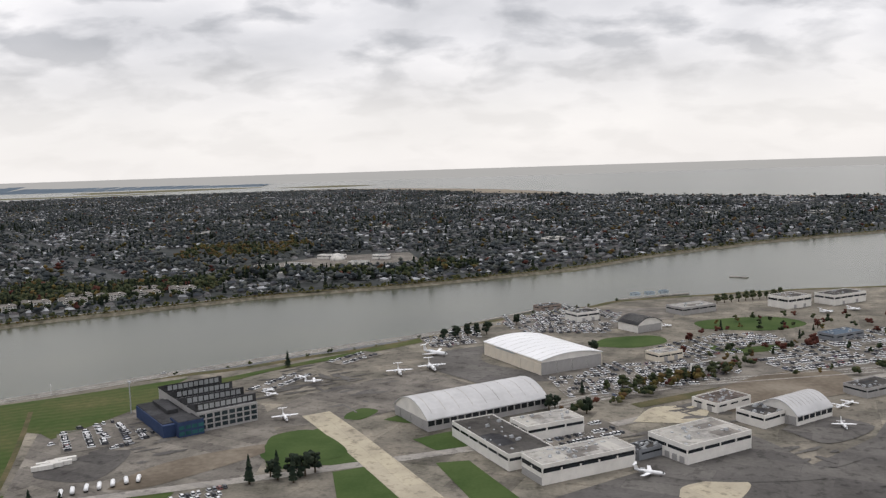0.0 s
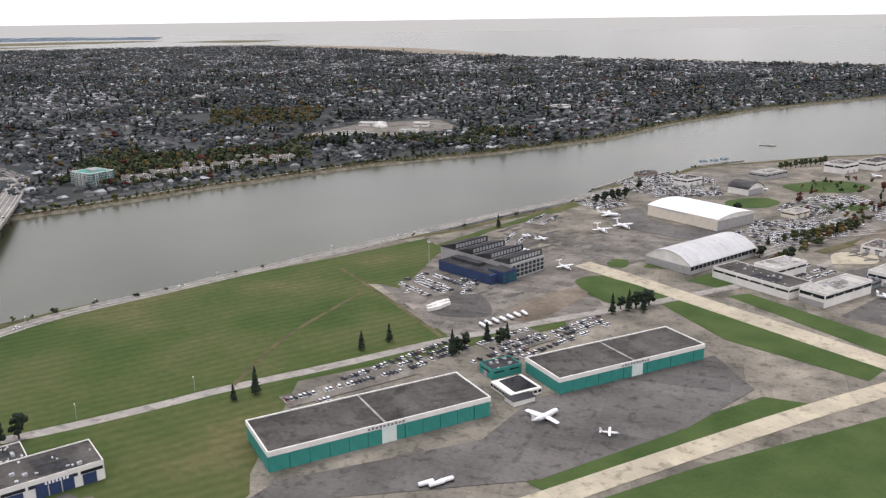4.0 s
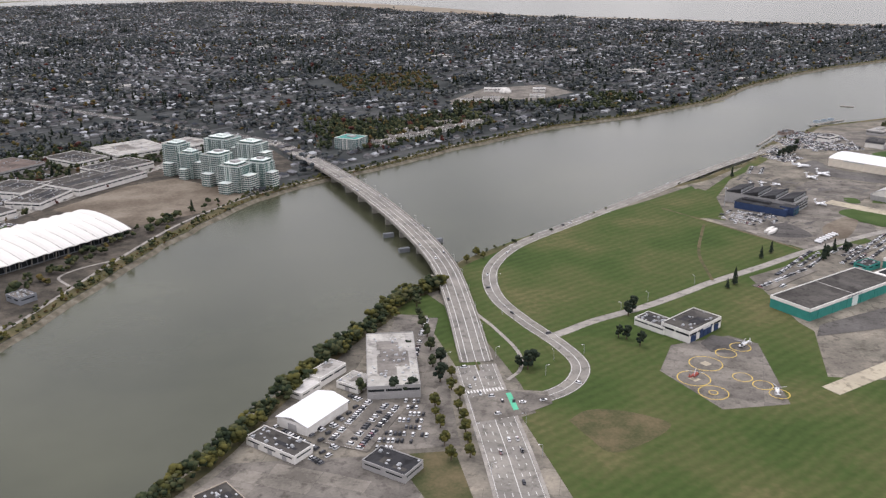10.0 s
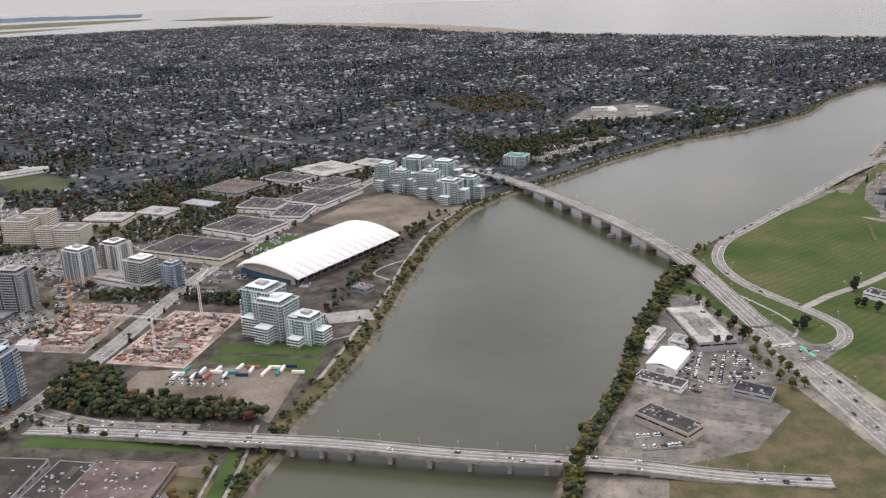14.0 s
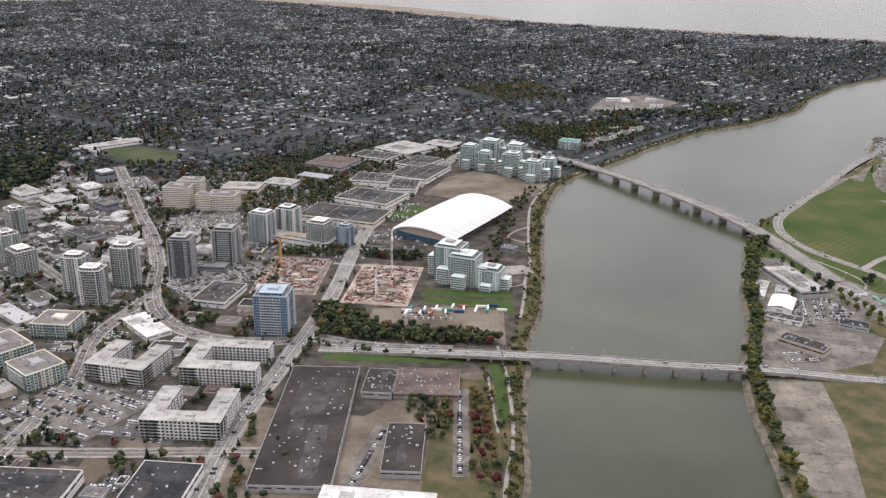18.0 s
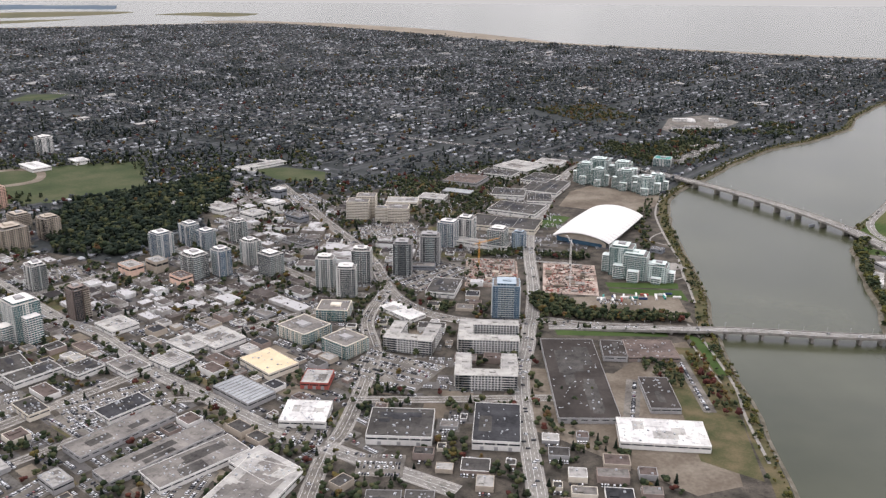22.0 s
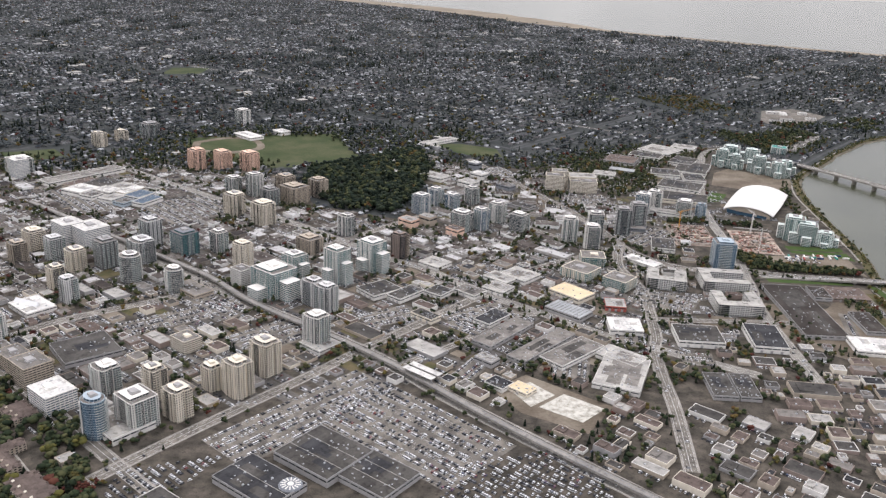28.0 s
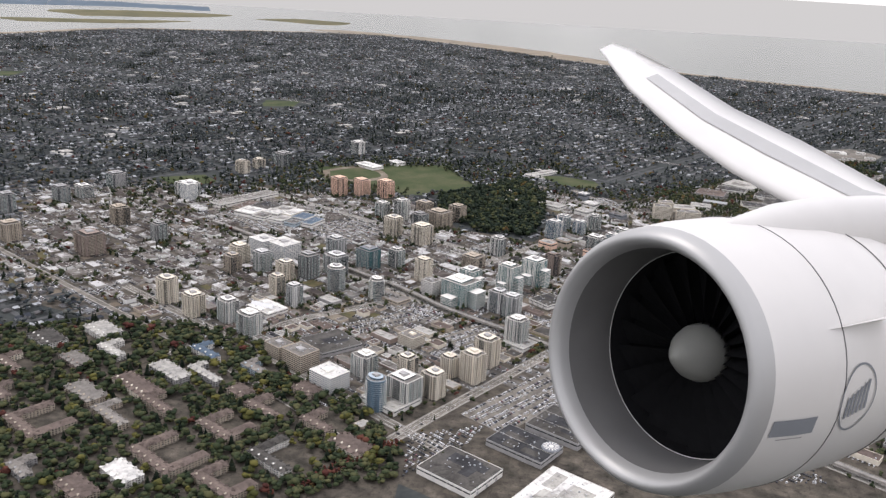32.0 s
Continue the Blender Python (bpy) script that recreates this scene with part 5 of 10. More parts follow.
apartment(-726.4, 313.4, 11.2, 10.1, 17.4, -58, "bluewhite", "rect")
apartment(-715.7, 298.9, 9.9, 8.9, 15.3, -58, "bluewhite", "rect")
apartment(-692.9, 312.1, 10.6, 9.5, 17.1, -58, "white", "oct")
apartment(-726.2, 242.4, 14.6, 13.1, 17.8, -58, "white", "oct")
apartment(-709.6, 242.4, 10.7, 9.6, 19.4, -58, "bluewhite", "oct")
apartment(-689.4, 258.2, 11.3, 10.2, 18.5, -58, "white", "oct")
apartment(-679.5, 234.5, 12.1, 10.9, 15.7, -58, "white", "rect")
apartment(-852.9, 218.2, 15.0, 13.5, 12.3, -58, "tan", "rect")
apartment(-844.7, 157.8, 13.5, 12.1, 26.1, -58, "glasswhite", "rect")
apartment(-816.9, 173.1, 15.4, 13.8, 24.2, -58, "glasswhite", "rect")
apartment(-870.4, 175.5, 13.2, 11.9, 16.7, -58, "glasswhite", "rect")
apartment(-888.0, 145.4, 22.0, 19.8, 20.2, -58, "glasswhite", "rect")
apartment(-907.3, 161.6, 11.4, 9.8, 14.2, -58, "office", "rect")
apartment(-867.1, 122.2, 11.3, 10.2, 18.5, -58, "grey", "oct")
apartment(-860.8, 110.7, 11.9, 10.7, 18.9, -58, "grey", "oct")
apartment(-874.6, 65.9, 12.4, 11.2, 20.6, -58, "white", "oct")
apartment(-906.4, 37.5, 13.0, 11.7, 21.2, -58, "cream", "oct")
apartment(-922.2, 18.3, 12.5, 11.3, 21.2, -58, "cream", "oct")
apartment(-934.5, 26.5, 9.0, 8.1, 15.0, -58, "cream", "oct")
apartment(-945.5, 76.2, 13.4, 11.5, 8.3, -58, "officecream", "rect")
apartment(-961.8, 24.0, 10.0, 9.0, 19.1, -58, "cream", "oct")
apartment(-951.8, 3.3, 11.5, 10.4, 17.4, -58, "cream", "oct")
apartment(-985.3, 38.0, 12.6, 11.3, 15.6, -58, "white", "oct")
apartment(-987.9, -4.6, 11.6, 10.4, 21.7, -58, "blue", "round")
apartment(-969.9, 0.0, 15.4, 13.9, 18.3, -58, "white", "rect")
apartment(-1008.6, 26.6, 18.1, 15.5, 11.8, -58, "officewhite", "rect")
apartment(-1021.4, 55.9, 17.5, 15.0, 13.5, -58, "officebrown", "rect")
apartment(-1032.3, 74.9, 14.3, 12.3, 9.9, -58, "officebrown", "rect")
apartment(-949.8, 161.4, 11.4, 10.2, 17.5, -58, "white", "round")
apartment(-1021.6, 182.4, 9.8, 8.8, 16.6, -58, "cream", "oct")
apartment(-1011.8, 157.4, 9.7, 8.7, 17.9, -58, "grey", "oct")
apartment(-1022.0, 278.1, 18.9, 16.2, 16.3, -58, "officewhite", "rect")
apartment(-1006.2, 267.3, 22.7, 19.4, 15.7, -58, "officewhite", "rect")
apartment(-1099.7, 179.3, 13.1, 11.8, 20.8, -58, "cream", "oct")
apartment(-1082.4, 150.2, 13.1, 11.8, 18.1, -58, "cream", "oct")
apartment(-1059.7, 135.7, 12.0, 10.8, 18.0, -58, "white", "oct")
apartment(-1047.8, 110.9, 13.6, 12.2, 17.5, -58, "white", "oct")
apartment(-1160.9, 299.4, 19.5, 17.6, 19.6, -58, "brown", "rect")
apartment(-1107.2, 325.9, 10.9, 9.8, 18.3, -58, "slate", "rect")
apartment(-1141.9, 384.3, 15.4, 13.9, 18.2, -58, "tan", "oct")
apartment(-1200.6, 468.2, 13.8, 12.4, 17.7, -58, "slate", "rect")
apartment(-1152.1, 523.6, 16.9, 15.2, 17.8, -58, "slate", "rect")
apartment(-1227.8, 343.0, 15.3, 13.7, 17.7, -58, "tan", "rect")
apartment(-1079.1, 468.7, 14.4, 12.3, 19.1, -58, "officewhite", "rect")
apartment(-1244.2, 434.5, 12.5, 11.3, 20.0, -58, "slate", "rect")
apartment(-1181.1, 484.2, 14.0, 12.6, 13.6, -58, "white", "rect")
apartment(-551.8, 257.1, 12.0, 10.8, 17.5, -40, "bluewhite", "rect")
apartment(-535.1, 265.5, 11.8, 10.6, 16.6, -40, "white", "rect")
apartment(-520.8, 240.0, 11.8, 10.6, 14.4, -40, "white", "rect")
apartment(-506.3, 235.9, 8.3, 7.4, 11.5, -40, "blue", "rect")
apartment(-598.6, 209.6, 11.4, 10.3, 21.1, -22, "slate", "rect")
apartment(-574.9, 225.9, 12.5, 11.3, 18.9, -22, "slate", "rect")
apartment(-650.1, 201.7, 10.9, 9.8, 21.4, -22, "white", "oct")
apartment(-640.9, 182.1, 11.1, 10.0, 20.8, -22, "white", "oct")
apartment(-626.8, 203.5, 11.5, 10.4, 21.0, -22, "white", "oct")
apartment(-561.5, 125.9, 15.0, 13.5, 19.2, -22, "blue", "rect")
apartment(-658.7, 105.5, 17.8, 16.0, 8.4, -58, "tealcream", "rect")
apartment(-654.9, 152.4, 17.6, 15.8, 7.4, -22, "tealcream", "rect")
apartment(-463.2, 167.9, 14.5, 13.1, 18.6, -40, "glassgreen", "rect")
apartment(-458.6, 158.2, 14.3, 12.9, 15.8, -40, "glassgreen", "rect")
apartment(-447.6, 149.6, 12.0, 10.8, 10.2, -40, "glassgreen", "rect")
apartment(-370.6, 399.0, 12.0, 10.8, 17.9, -40, "glassgreen", "rect")
apartment(-362.4, 386.2, 10.2, 9.2, 14.6, -40, "glassgreen", "rect")
apartment(-343.8, 419.4, 17.0, 15.3, 16.2, -40, "glassgreen", "rect")
apartment(-346.7, 367.3, 13.3, 12.0, 16.9, -40, "glassgreen", "rect")
apartment(-326.5, 405.4, 14.8, 13.3, 14.7, -40, "glassgreen", "rect")
apartment(-336.7, 347.4, 14.0, 12.6, 14.4, -40, "glassgreen", "rect")
apartment(-322.9, 352.8, 11.6, 10.4, 14.2, -40, "glassgreen", "rect")
apartment(-259.9, 442.8, 16.8, 15.1, 7.5, -40, "tealwhite", "rect")
apartment(-596.9, 344.0, 17.3, 13.9, 14.3, -22, "hospital", "rect")
apartment(-588.2, 352.0, 15.2, 12.3, 16.0, -22, "hospital", "rect")
apartment(-581.4, 331.2, 9.7, 7.9, 10.9, -22, "hospital", "rect")
apartment(-569.0, 331.9, 19.0, 15.3, 10.1, -22, "hospital", "rect")
apartment(-675.5, 130.5, 21.3, 19.1, 7.4, -58, "tealcream", "rect")

flat_block(-291.7, 107.4, 15.4, 37.0, 4.0, -8, "light", "grey", "long grey industrial shed with roof plant", doors=4, units=14)
flat_block(-328.0, 70.2, 17.4, 6.8, 2.2, -48, "dark", "white", "low white works building with dark roof")
flat_block(-340.2, 41.4, 20.2, 8.7, 3.7, -62, "dark", "tan", "two-storey tan office by the river")
flat_block(-822.1, 130.5, 19.3, 22.8, 3.3, -67, "dark", "white", "warehouse with dark roof and white walls")
flat_block(-807.0, 120.0, 11.8, 23.2, 3.3, -58, "dark", "white", "warehouse with dark roof and white walls")
flat_block(-784.5, 119.2, 13.4, 14.4, 3.0, -54, "dark", "white", "low shop with white and blue roof edges")
flat_block(-698.3, 98.0, 25.0, 17.4, 3.3, -63, "beige", "cream", "warehouse with a beige roof")
flat_block(-689.4, 42.5, 18.6, 20.2, 3.3, 69, "white", "white", "car showroom with a white roof")
flat_block(-652.9, 19.4, 27.4, 23.7, 4.0, -21, "dark", "white", "warehouse with dark roof and white walls", lines=0, units=8)
flat_block(-713.1, 71.9, 26.3, 15.5, 3.0, -59, "glass", "grey", "market hall with a glazed roof", lines=9)
flat_block(-719.8, 135.4, 21.3, 19.1, 3.0, -59, "light", "white", "white-roofed warehouse with roof vents", units=12)
flat_block(-678.7, 74.4, 13.3, 14.3, 3.0, -23, "light", "red", "shop with cream front and red side")
flat_block(-743.7, 116.3, 16.6, 14.7, 3.0, -55, "light", "white", "warehouse with striped ribbed roof", lines=8)
flat_block(-804.0, 84.1, 17.0, 9.2, 3.0, -59, "dark", "cream", "cream workshop with dark roof")
flat_block(-765.0, 72.3, 12.5, 21.7, 3.0, -58, "black", "white", "workshop with black roof and white walls")
flat_block(-765.6, 51.6, 13.8, 44.4, 2.5, -57, "grey", "grey", "long strip of shops with a grey roof", doors=9)
flat_block(-750.1, 30.2, 12.4, 51.6, 2.5, -59, "grey", "grey", "long strip of shops with a grey roof", doors=9)
flat_block(-737.2, 17.5, 16.5, 39.3, 3.0, -63, "grey", "white", "low wholesale store with grey roof", units=9)
flat_block(-720.7, -10.9, 25.2, 41.4, 3.0, -39, "light", "white", "large white-roofed store with roof plant", units=16)
flat_block(-711.9, 5.8, 15.4, 25.2, 3.0, 32, "light", "white", "white-roofed store with roof plant", units=10)
flat_block(-560.1, 39.4, 27.2, 83.1, 2.5, -19, "umber", "grey", "huge warehouse with patched dark tar roof", lines=0, units=14)
flat_block(-528.5, 60.8, 12.1, 20.0, 2.5, -23, "umber", "grey", "dark-roofed wing of a warehouse")
flat_block(-510.5, 55.1, 25.6, 21.2, 2.5, -20, "brown", "brown", "warehouse with a stained brown roof", units=10)
flat_block(-532.1, 11.9, 13.6, 30.4, 2.5, -20, "umber", "grey", "dark-roofed works beside a lawn")
flat_block(-550.4, -19.8, 20.4, 36.6, 3.0, 66, "white", "white", "white-roofed warehouse with roof plant", units=9)
flat_block(-614.1, 7.2, 19.8, 32.2, 4.0, -23, "black", "white", "warehouse with black roof and white walls")
flat_block(-676.2, -36.5, 13.3, 25.8, 2.5, -20, "dark", "grey", "dark-roofed warehouse with roof vents", units=8)
flat_block(-663.7, -40.8, 11.0, 25.9, 2.5, -21, "dark", "grey", "dark-roofed warehouse with roof vents", units=8)
flat_block(-617.6, 143.8, 27.1, 11.9, 2.0, -65, "white", "white", "low white-roofed shop by the street")
flat_block(-583.0, 172.3, 17.8, 25.8, 3.0, -30, "dark", "white", "store with dark roof and white walls")
flat_block(-495.8, 287.8, 52.8, 30.2, 3.6, -36, "dark", "cream", "low business-park warehouse with white roof edges", units=7, lines=2)
flat_block(-469.9, 324.4, 40.2, 30.6, 3.6, -43, "dark", "white", "low business-park warehouse with white roof edges", units=7, lines=2)
flat_block(-456.5, 373.7, 28.7, 24.9, 3.6, -29, "dark", "white", "low business-park warehouse with white roof edges", units=7, lines=2)
flat_block(-439.3, 348.0, 20.7, 28.2, 3.6, -24, "dark", "white", "low business-park warehouse with white roof edges", units=7, lines=2)
flat_block(-416.6, 384.3, 32.4, 48.9, 3.6, -41, "dark", "white", "low business-park warehouse with white roof edges", units=7, lines=2)
flat_block(-436.8, 446.5, 33.9, 22.6, 3.6, -45, "dark", "white", "low business-park warehouse with white roof edges", units=7, lines=2)
flat_block(-475.3, 432.3, 32.9, 32.7, 3.6, -42, "brown", "grey", "low business-park warehouse with white roof edges", units=7, lines=2)
flat_block(-405.2, 467.8, 38.8, 37.9, 3.6, -58, "light", "white", "low business-park warehouse with white roof edges", units=7, lines=2)
flat_block(-368.6, 475.8, 27.1, 22.6, 3.6, -45, "light", "white", "low business-park warehouse with white roof edges", units=7, lines=2)
flat_block(-407.7, 415.1, 25.2, 34.5, 3.6, -48, "dark", "white", "low business-park warehouse with white roof edges", units=7, lines=2)
flat_block(-891.4, -49.3, 29.3, 32.6, 4.0, 35, "dark", "grey", "shopping centre hall with dark roof and white roof edges", units=10, lines=2)
flat_block(-998.0, 83.4, 29.9, 28.7, 3.0, 21, "dark", "grey", "large shop with a dark roof")
for mx, my, mw, md, mh, mr, mwl in ((-14, 12, 24, 26, 4.0, "dark", "grey"), (-15, -13, 22, 22, 4.4, "white", "white"), (6, 14, 16, 20, 3.4, "light", "white"), (7, -4, 18, 14, 4.8, "white", "white"), (4, -19, 14, 13, 3.6, "grey", "white"), (21, 8, 12, 24, 3.8, "white", "cream"),
                                  (22, -14, 16, 18, 3.2, "light", "white"), (38, 2, 16, 20, 4.2, "blue", "white"), (40, -18, 12, 14, 3.4, "grey", "sky"), (54, -6, 12, 24, 3.8, "blue", "white"), (-33, 4, 14, 30, 3.4, "brown", "tan"), (24, 27, 26, 9, 3.0, "grey", "white")):
    ca, sa = math.cos(radians(-43)), math.sin(radians(-43))
    flat_block(-1002.6 + mx * ca - my * sa, 401.9 + mx * sa + my * ca, mw, md, mh, -43, mr, mwl, "shopping mall hall with mixed flat roofs", "mall_hall", doors=0, units=6)
flat_block(-1023.7, 453.4, 17.0, 76.4, 4.0, -55, "light", "white", "long white parking deck with ramps", doors=0, lines=12)
flat_block(-648.6, 548.3, 13.0, 51.8, 3.0, -63, "light", "white", "long white school beside a field")
court_block(-585.1, 91.6, 31.0, 26.8, 7.5, -22, 0, "five-storey white and dark flats round a court")
court_block(-623.4, 102.2, 25.7, 22.5, 7.5, -31, 1, "five-storey white and dark flats")
court_block(-601.0, 53.9, 29.1, 24.4, 7.5, -21, 1, "five-storey white and dark flats in a U")

# ---------------------------------------------------------------- bridges
def bridge(pts, width, name, label, pier_step, lanes, fenders=()):
    """Deck, parapets, piers with crossheads, lane paint and mast lamps, along a curve with heights."""
    ln3 = smooth_line(pts, 8)
    ln = [(p[0], p[1]) for p in ln3]
    zz = [p[2] for p in ln3]
    t = thing(name, ln[0][0], ln[0][1], 0, 0, label, "bridge")
    ox, oy = ln[0]

    def band3(mb, a, b, dz0, dz1=None):
        A, B = offset_line(ln, a), offset_line(ln, b)
        for i in range(len(ln) - 1):
            mb.face([(B[i][0] - ox, B[i][1] - oy, zz[i] + (dz0 if dz1 is None else dz1)), (B[i + 1][0] - ox, B[i + 1][1] - oy, zz[i + 1] + (dz0 if dz1 is None else dz1)),
                     (A[i + 1][0] - ox, A[i + 1][1] - oy, zz[i + 1] + dz0), (A[i][0] - ox, A[i][1] - oy, zz[i] + dz0)])
    w = width / 2
    d = MB()
    band3(d, w, -w, 0.0)
    band3(d, -w, w, -0.9)
    band3(d, w + 0.01, w, -0.9, 0.0)
    band3(d, -w, -w - 0.01, 0.0, -0.9)
    part("deck", d, M_PALEASPH, t)
    for s in (1, -1):
        g = MB()
        o = s * (w - 0.2)
        band3(g, o + 0.2, o - 0.2, 0.45)
        band3(g, o + 0.21, o + 0.2, -1.0, 0.45) if s > 0 else band3(g, o - 0.2, o - 0.21, 0.45, -1.0)
        band3(g, o - 0.2, o - 0.21, 0.45, 0.0) if s > 0 else band3(g, o + 0.21, o + 0.2, 0.0, 0.45)
        part("parapet", g, M_CONCRETE, t)
    m = MB()
    for k in range(1, lanes):
        o = -w + width * k / lanes
        band3(m, o + 0.09, o - 0.09, 0.03)
    for s in (1, -1):
        band3(m, s * (w - 0.9) + 0.08, s * (w - 0.9) - 0.08, 0.03)
    part("lane_paint", m, M_PAINT, t)
    run = 0.0
    for i in range(1, len(ln) - 1):
        run += math.hypot(ln[i][0] - ln[i - 1][0], ln[i][1] - ln[i - 1][1])
        if run < pier_step or zz[i] < 1.6:
            continue
        run = 0.0
        ang = math.degrees(math.atan2(ln[i + 1][1] - ln[i - 1][1], ln[i + 1][0] - ln[i - 1][0]))
        p = MB()
        p.box(0, 0, -2.2, 1.3, width * 0.62, zz[i] + 1.2, 0)
        p.box(0, 0, zz[i] - 1.5, 1.5, width * 0.94, 0.62, 0)
        o = part("pier", p, M_CONCRETE, t, at=(ln[i][0] - ox, ln[i][1] - oy, 0))
        o.rotation_euler[2] = radians(ang)
    lamp = MB()
    lamp.tube((0, 0, 0), (0, 0, 3.2), 0.06, 0.04, 6)
    lamp.tube((0, 0, 3.2), (0.9, 0, 3.4), 0.04, 0.03, 6)
    lamp.box(0.95, 0, 3.36, 0.4, 0.16, 0.08)
    lme = lamp.mesh("lamp_mast", M_STEEL)
    A = offset_line(ln, w - 0.3)
    for i in range(3, len(ln) - 2, 3):
        o = part("lamp_mast", lme, None, t, at=(A[i][0] - ox, A[i][1] - oy, zz[i]))
        o.rotation_euler[2] = math.atan2(ln[i][1] - A[i][1], ln[i][0] - A[i][0])
    for fx, fy, rot in fenders:
        f = MB()
        f.box(0, 0, -2, 5.0, 1.6, 2.6)
        for k in range(6):
            f.box(-2.2 + k * 0.88, -0.85, -2, 0.25, 0.2, 2.8)
            f.box(-2.2 + k * 0.88, 0.85, -2, 0.25, 0.2, 2.8)
        o = part("pier_fender", f, M_WALLS["slate"], t, "dark timber pier fender", at=(fx - ox, fy - oy, 0))
        o.rotation_euler[2] = radians(rot)
    return ln3


B1 = bridge([(-307, 468, 0.15), (-297, 428, 1.4), (-287, 388, 3.0), (-276, 336, 4.4), (-268, 292, 5.0), (-260, 236, 5.0), (-256, 190, 3.4), (-259, 150, 1.2), (-265, 106, 0.15)], 10.5, "river_bridge",
            "long curved concrete road bridge over the river", 20, 4, ((-269, 244, 10), (-266, 221, 10), (-253, 252, 10), (-249, 230, 10)))
B2 = bridge([(-546, 101, 0.12), (-515, 88, 1.2), (-482, 72, 2.8), (-446, 57, 3.2), (-415, 42, 3.2), (-386, 30, 3.0), (-364, 22, 2.2), (-335, 10, 0.3), (-310, 0, 0.12)], 6.4, "low_road_bridge",
            "low concrete road bridge with many piers", 9, 4)


# ---------------------------------------------------------------- the arena by the river
M_ARENA = tone("arena_membrane", (0.70, 0.68, 0.635), 0.05, 0.6, 0.06, 0.5)


def arena(x, y, w, d, rot):
    """Wide bowed white roof with waves along its length, dark glazed river side and a blue end."""
    t = thing("sports_arena", x, y, 0, rot, "sports arena with a white wavy bowed roof", "arena")
    waves, nu = 14, 12
    rows_ = []
    for j in range(waves * 4 + 1):
        v = j / (waves * 4)
        yy = -d / 2 + d * v
        ph = (v * waves) % 1.0
        lift_ = 1.7 * abs(math.sin(math.pi * ph))
        ring = []
        for i in range(nu + 1):
            u = -1 + 2 * i / nu
            over = 1.05 + 0.05 * math.sin(math.pi * v) + 0.035 * abs(math.sin(math.pi * ph))
            ring.append((u * w / 2 * over, yy + (u * u - 0.5) * 3.0 * (1 if v < 0.5 else 1) - 1.2 * (1 - u * u) * 0, 3.6 + 5.4 * (1 - u * u) ** 0.9 + lift_ * (0.35 + 0.65 * (1 - u * u)) + 0.5 * math.sin(math.pi * v)))
        rows_.append(ring)
    r = MB()
    r.loft(rows_, caps=False, closed=False)
    r.loft([[(a, b, c - 0.35) for a, b, c in q] for q in rows_][::-1], caps=False, closed=False)
    for q in (rows_[0], rows_[-1]):
        r.loft([[(a, b, c - 0.35) for a, b, c in q], q], caps=False, closed=False)
    for idx in (0, -1):
        q = [ring[idx] for ring in rows_]
        r.loft([[(a, b, c - 0.35) for a, b, c in q], q], caps=False, closed=False)
    part("roof", r, M_ARENA, t, "white wavy membrane roof")
    for j in range(0, waves * 4 + 1, 4):
        q = [(a, b, c + 0.10) for a, b, c in rows_[j]]
        sm_ = MB()
        sm_.loft([q, [(a, b + 0.42, c) for a, b, c in q]], caps=False, closed=False)
        part("roof_seam", sm_, M_ROOFS["grey"], t)
    b = MB()
    b.box(0, 1.5, 0, w * 0.96, d * 0.95, 3.4)
    part("wall", b, M_WALLS["slate"], t)
    for k, (y0, s) in enumerate(((-d / 2 + 1.6, 1), (d / 2 - 0.4, -1))):
        e = MB()
        arc = [(u * w * 0.47, y0, 3.2 + 5.0 * (1 - u * u)) for u in [-1 + i / 8 for i in range(17)]]
        pts = [(-w * 0.47, y0, 0), (w * 0.47, y0, 0)] + arc[::-1]
        e.face(pts if s > 0 else pts[::-1])
        part("end_wall", e, M_WALLS["tan" if k == 0 else "grey"], t)
    blue = MB()
    rows2 = []
    for z in (0.4, 1.6, 2.8, 3.8):
        rows2.append([(-w * 0.46 + w * 0.86 * i / 12, -d / 2 + 1.2 - 0.9 * math.sin(math.pi * i / 12) + z * 0.12, z * (1 - 0.35 * i / 12)) for i in range(13)])
    blue.loft(rows2, caps=False, closed=False)
    part("curved_glass_wall", blue, M_GLASS["blue"], t, "curved deep blue glass end wall")
    g = band([(w * 0.48, -d * 0.47), (w * 0.48, d * 0.47), (w * 0.481, d * 0.47)], 2.4, 0.3, 0.5, 3.0, 0.08)
    part("river_glazing", g, M_GLASS["dark"], t)
    col = MB()
    col.tube((0, 0, 0), (0.9, 0, 3.9), 0.32, 0.22, 8)
    cme = col.mesh("buttress", M_CONCRETE)
    for j in range(waves + 1):
        part("buttress", cme, None, t, at=(w * 0.49, -d * 0.47 + d * 0.94 * j / waves, 0))
    return t


arena(-431, 258, 40, 84, -47)
flat_block(-417, 199, 9, 7, 2.4, -47, "grey", "slate", "low riverside pavilion with a dark front", "pavilion", doors=0)

# ---------------------------------------------------------------- airport buildings
def sign_bars(t, x, y, z, length, rot, count, material, h=0.6):
    """A sign of unreadable letters as plain bars."""
    mb = MB()
    for i in range(count):
        o = -length / 2 + length * (i + 0.5) / count
        mb.box(o, 0, 0, length / count * 0.62, 0.06, h * (0.8 + 0.2 * (i % 2)))
    o = part("sign", mb, material, t, at=(x, y, z))
    o.rotation_euler[2] = radians(rot)


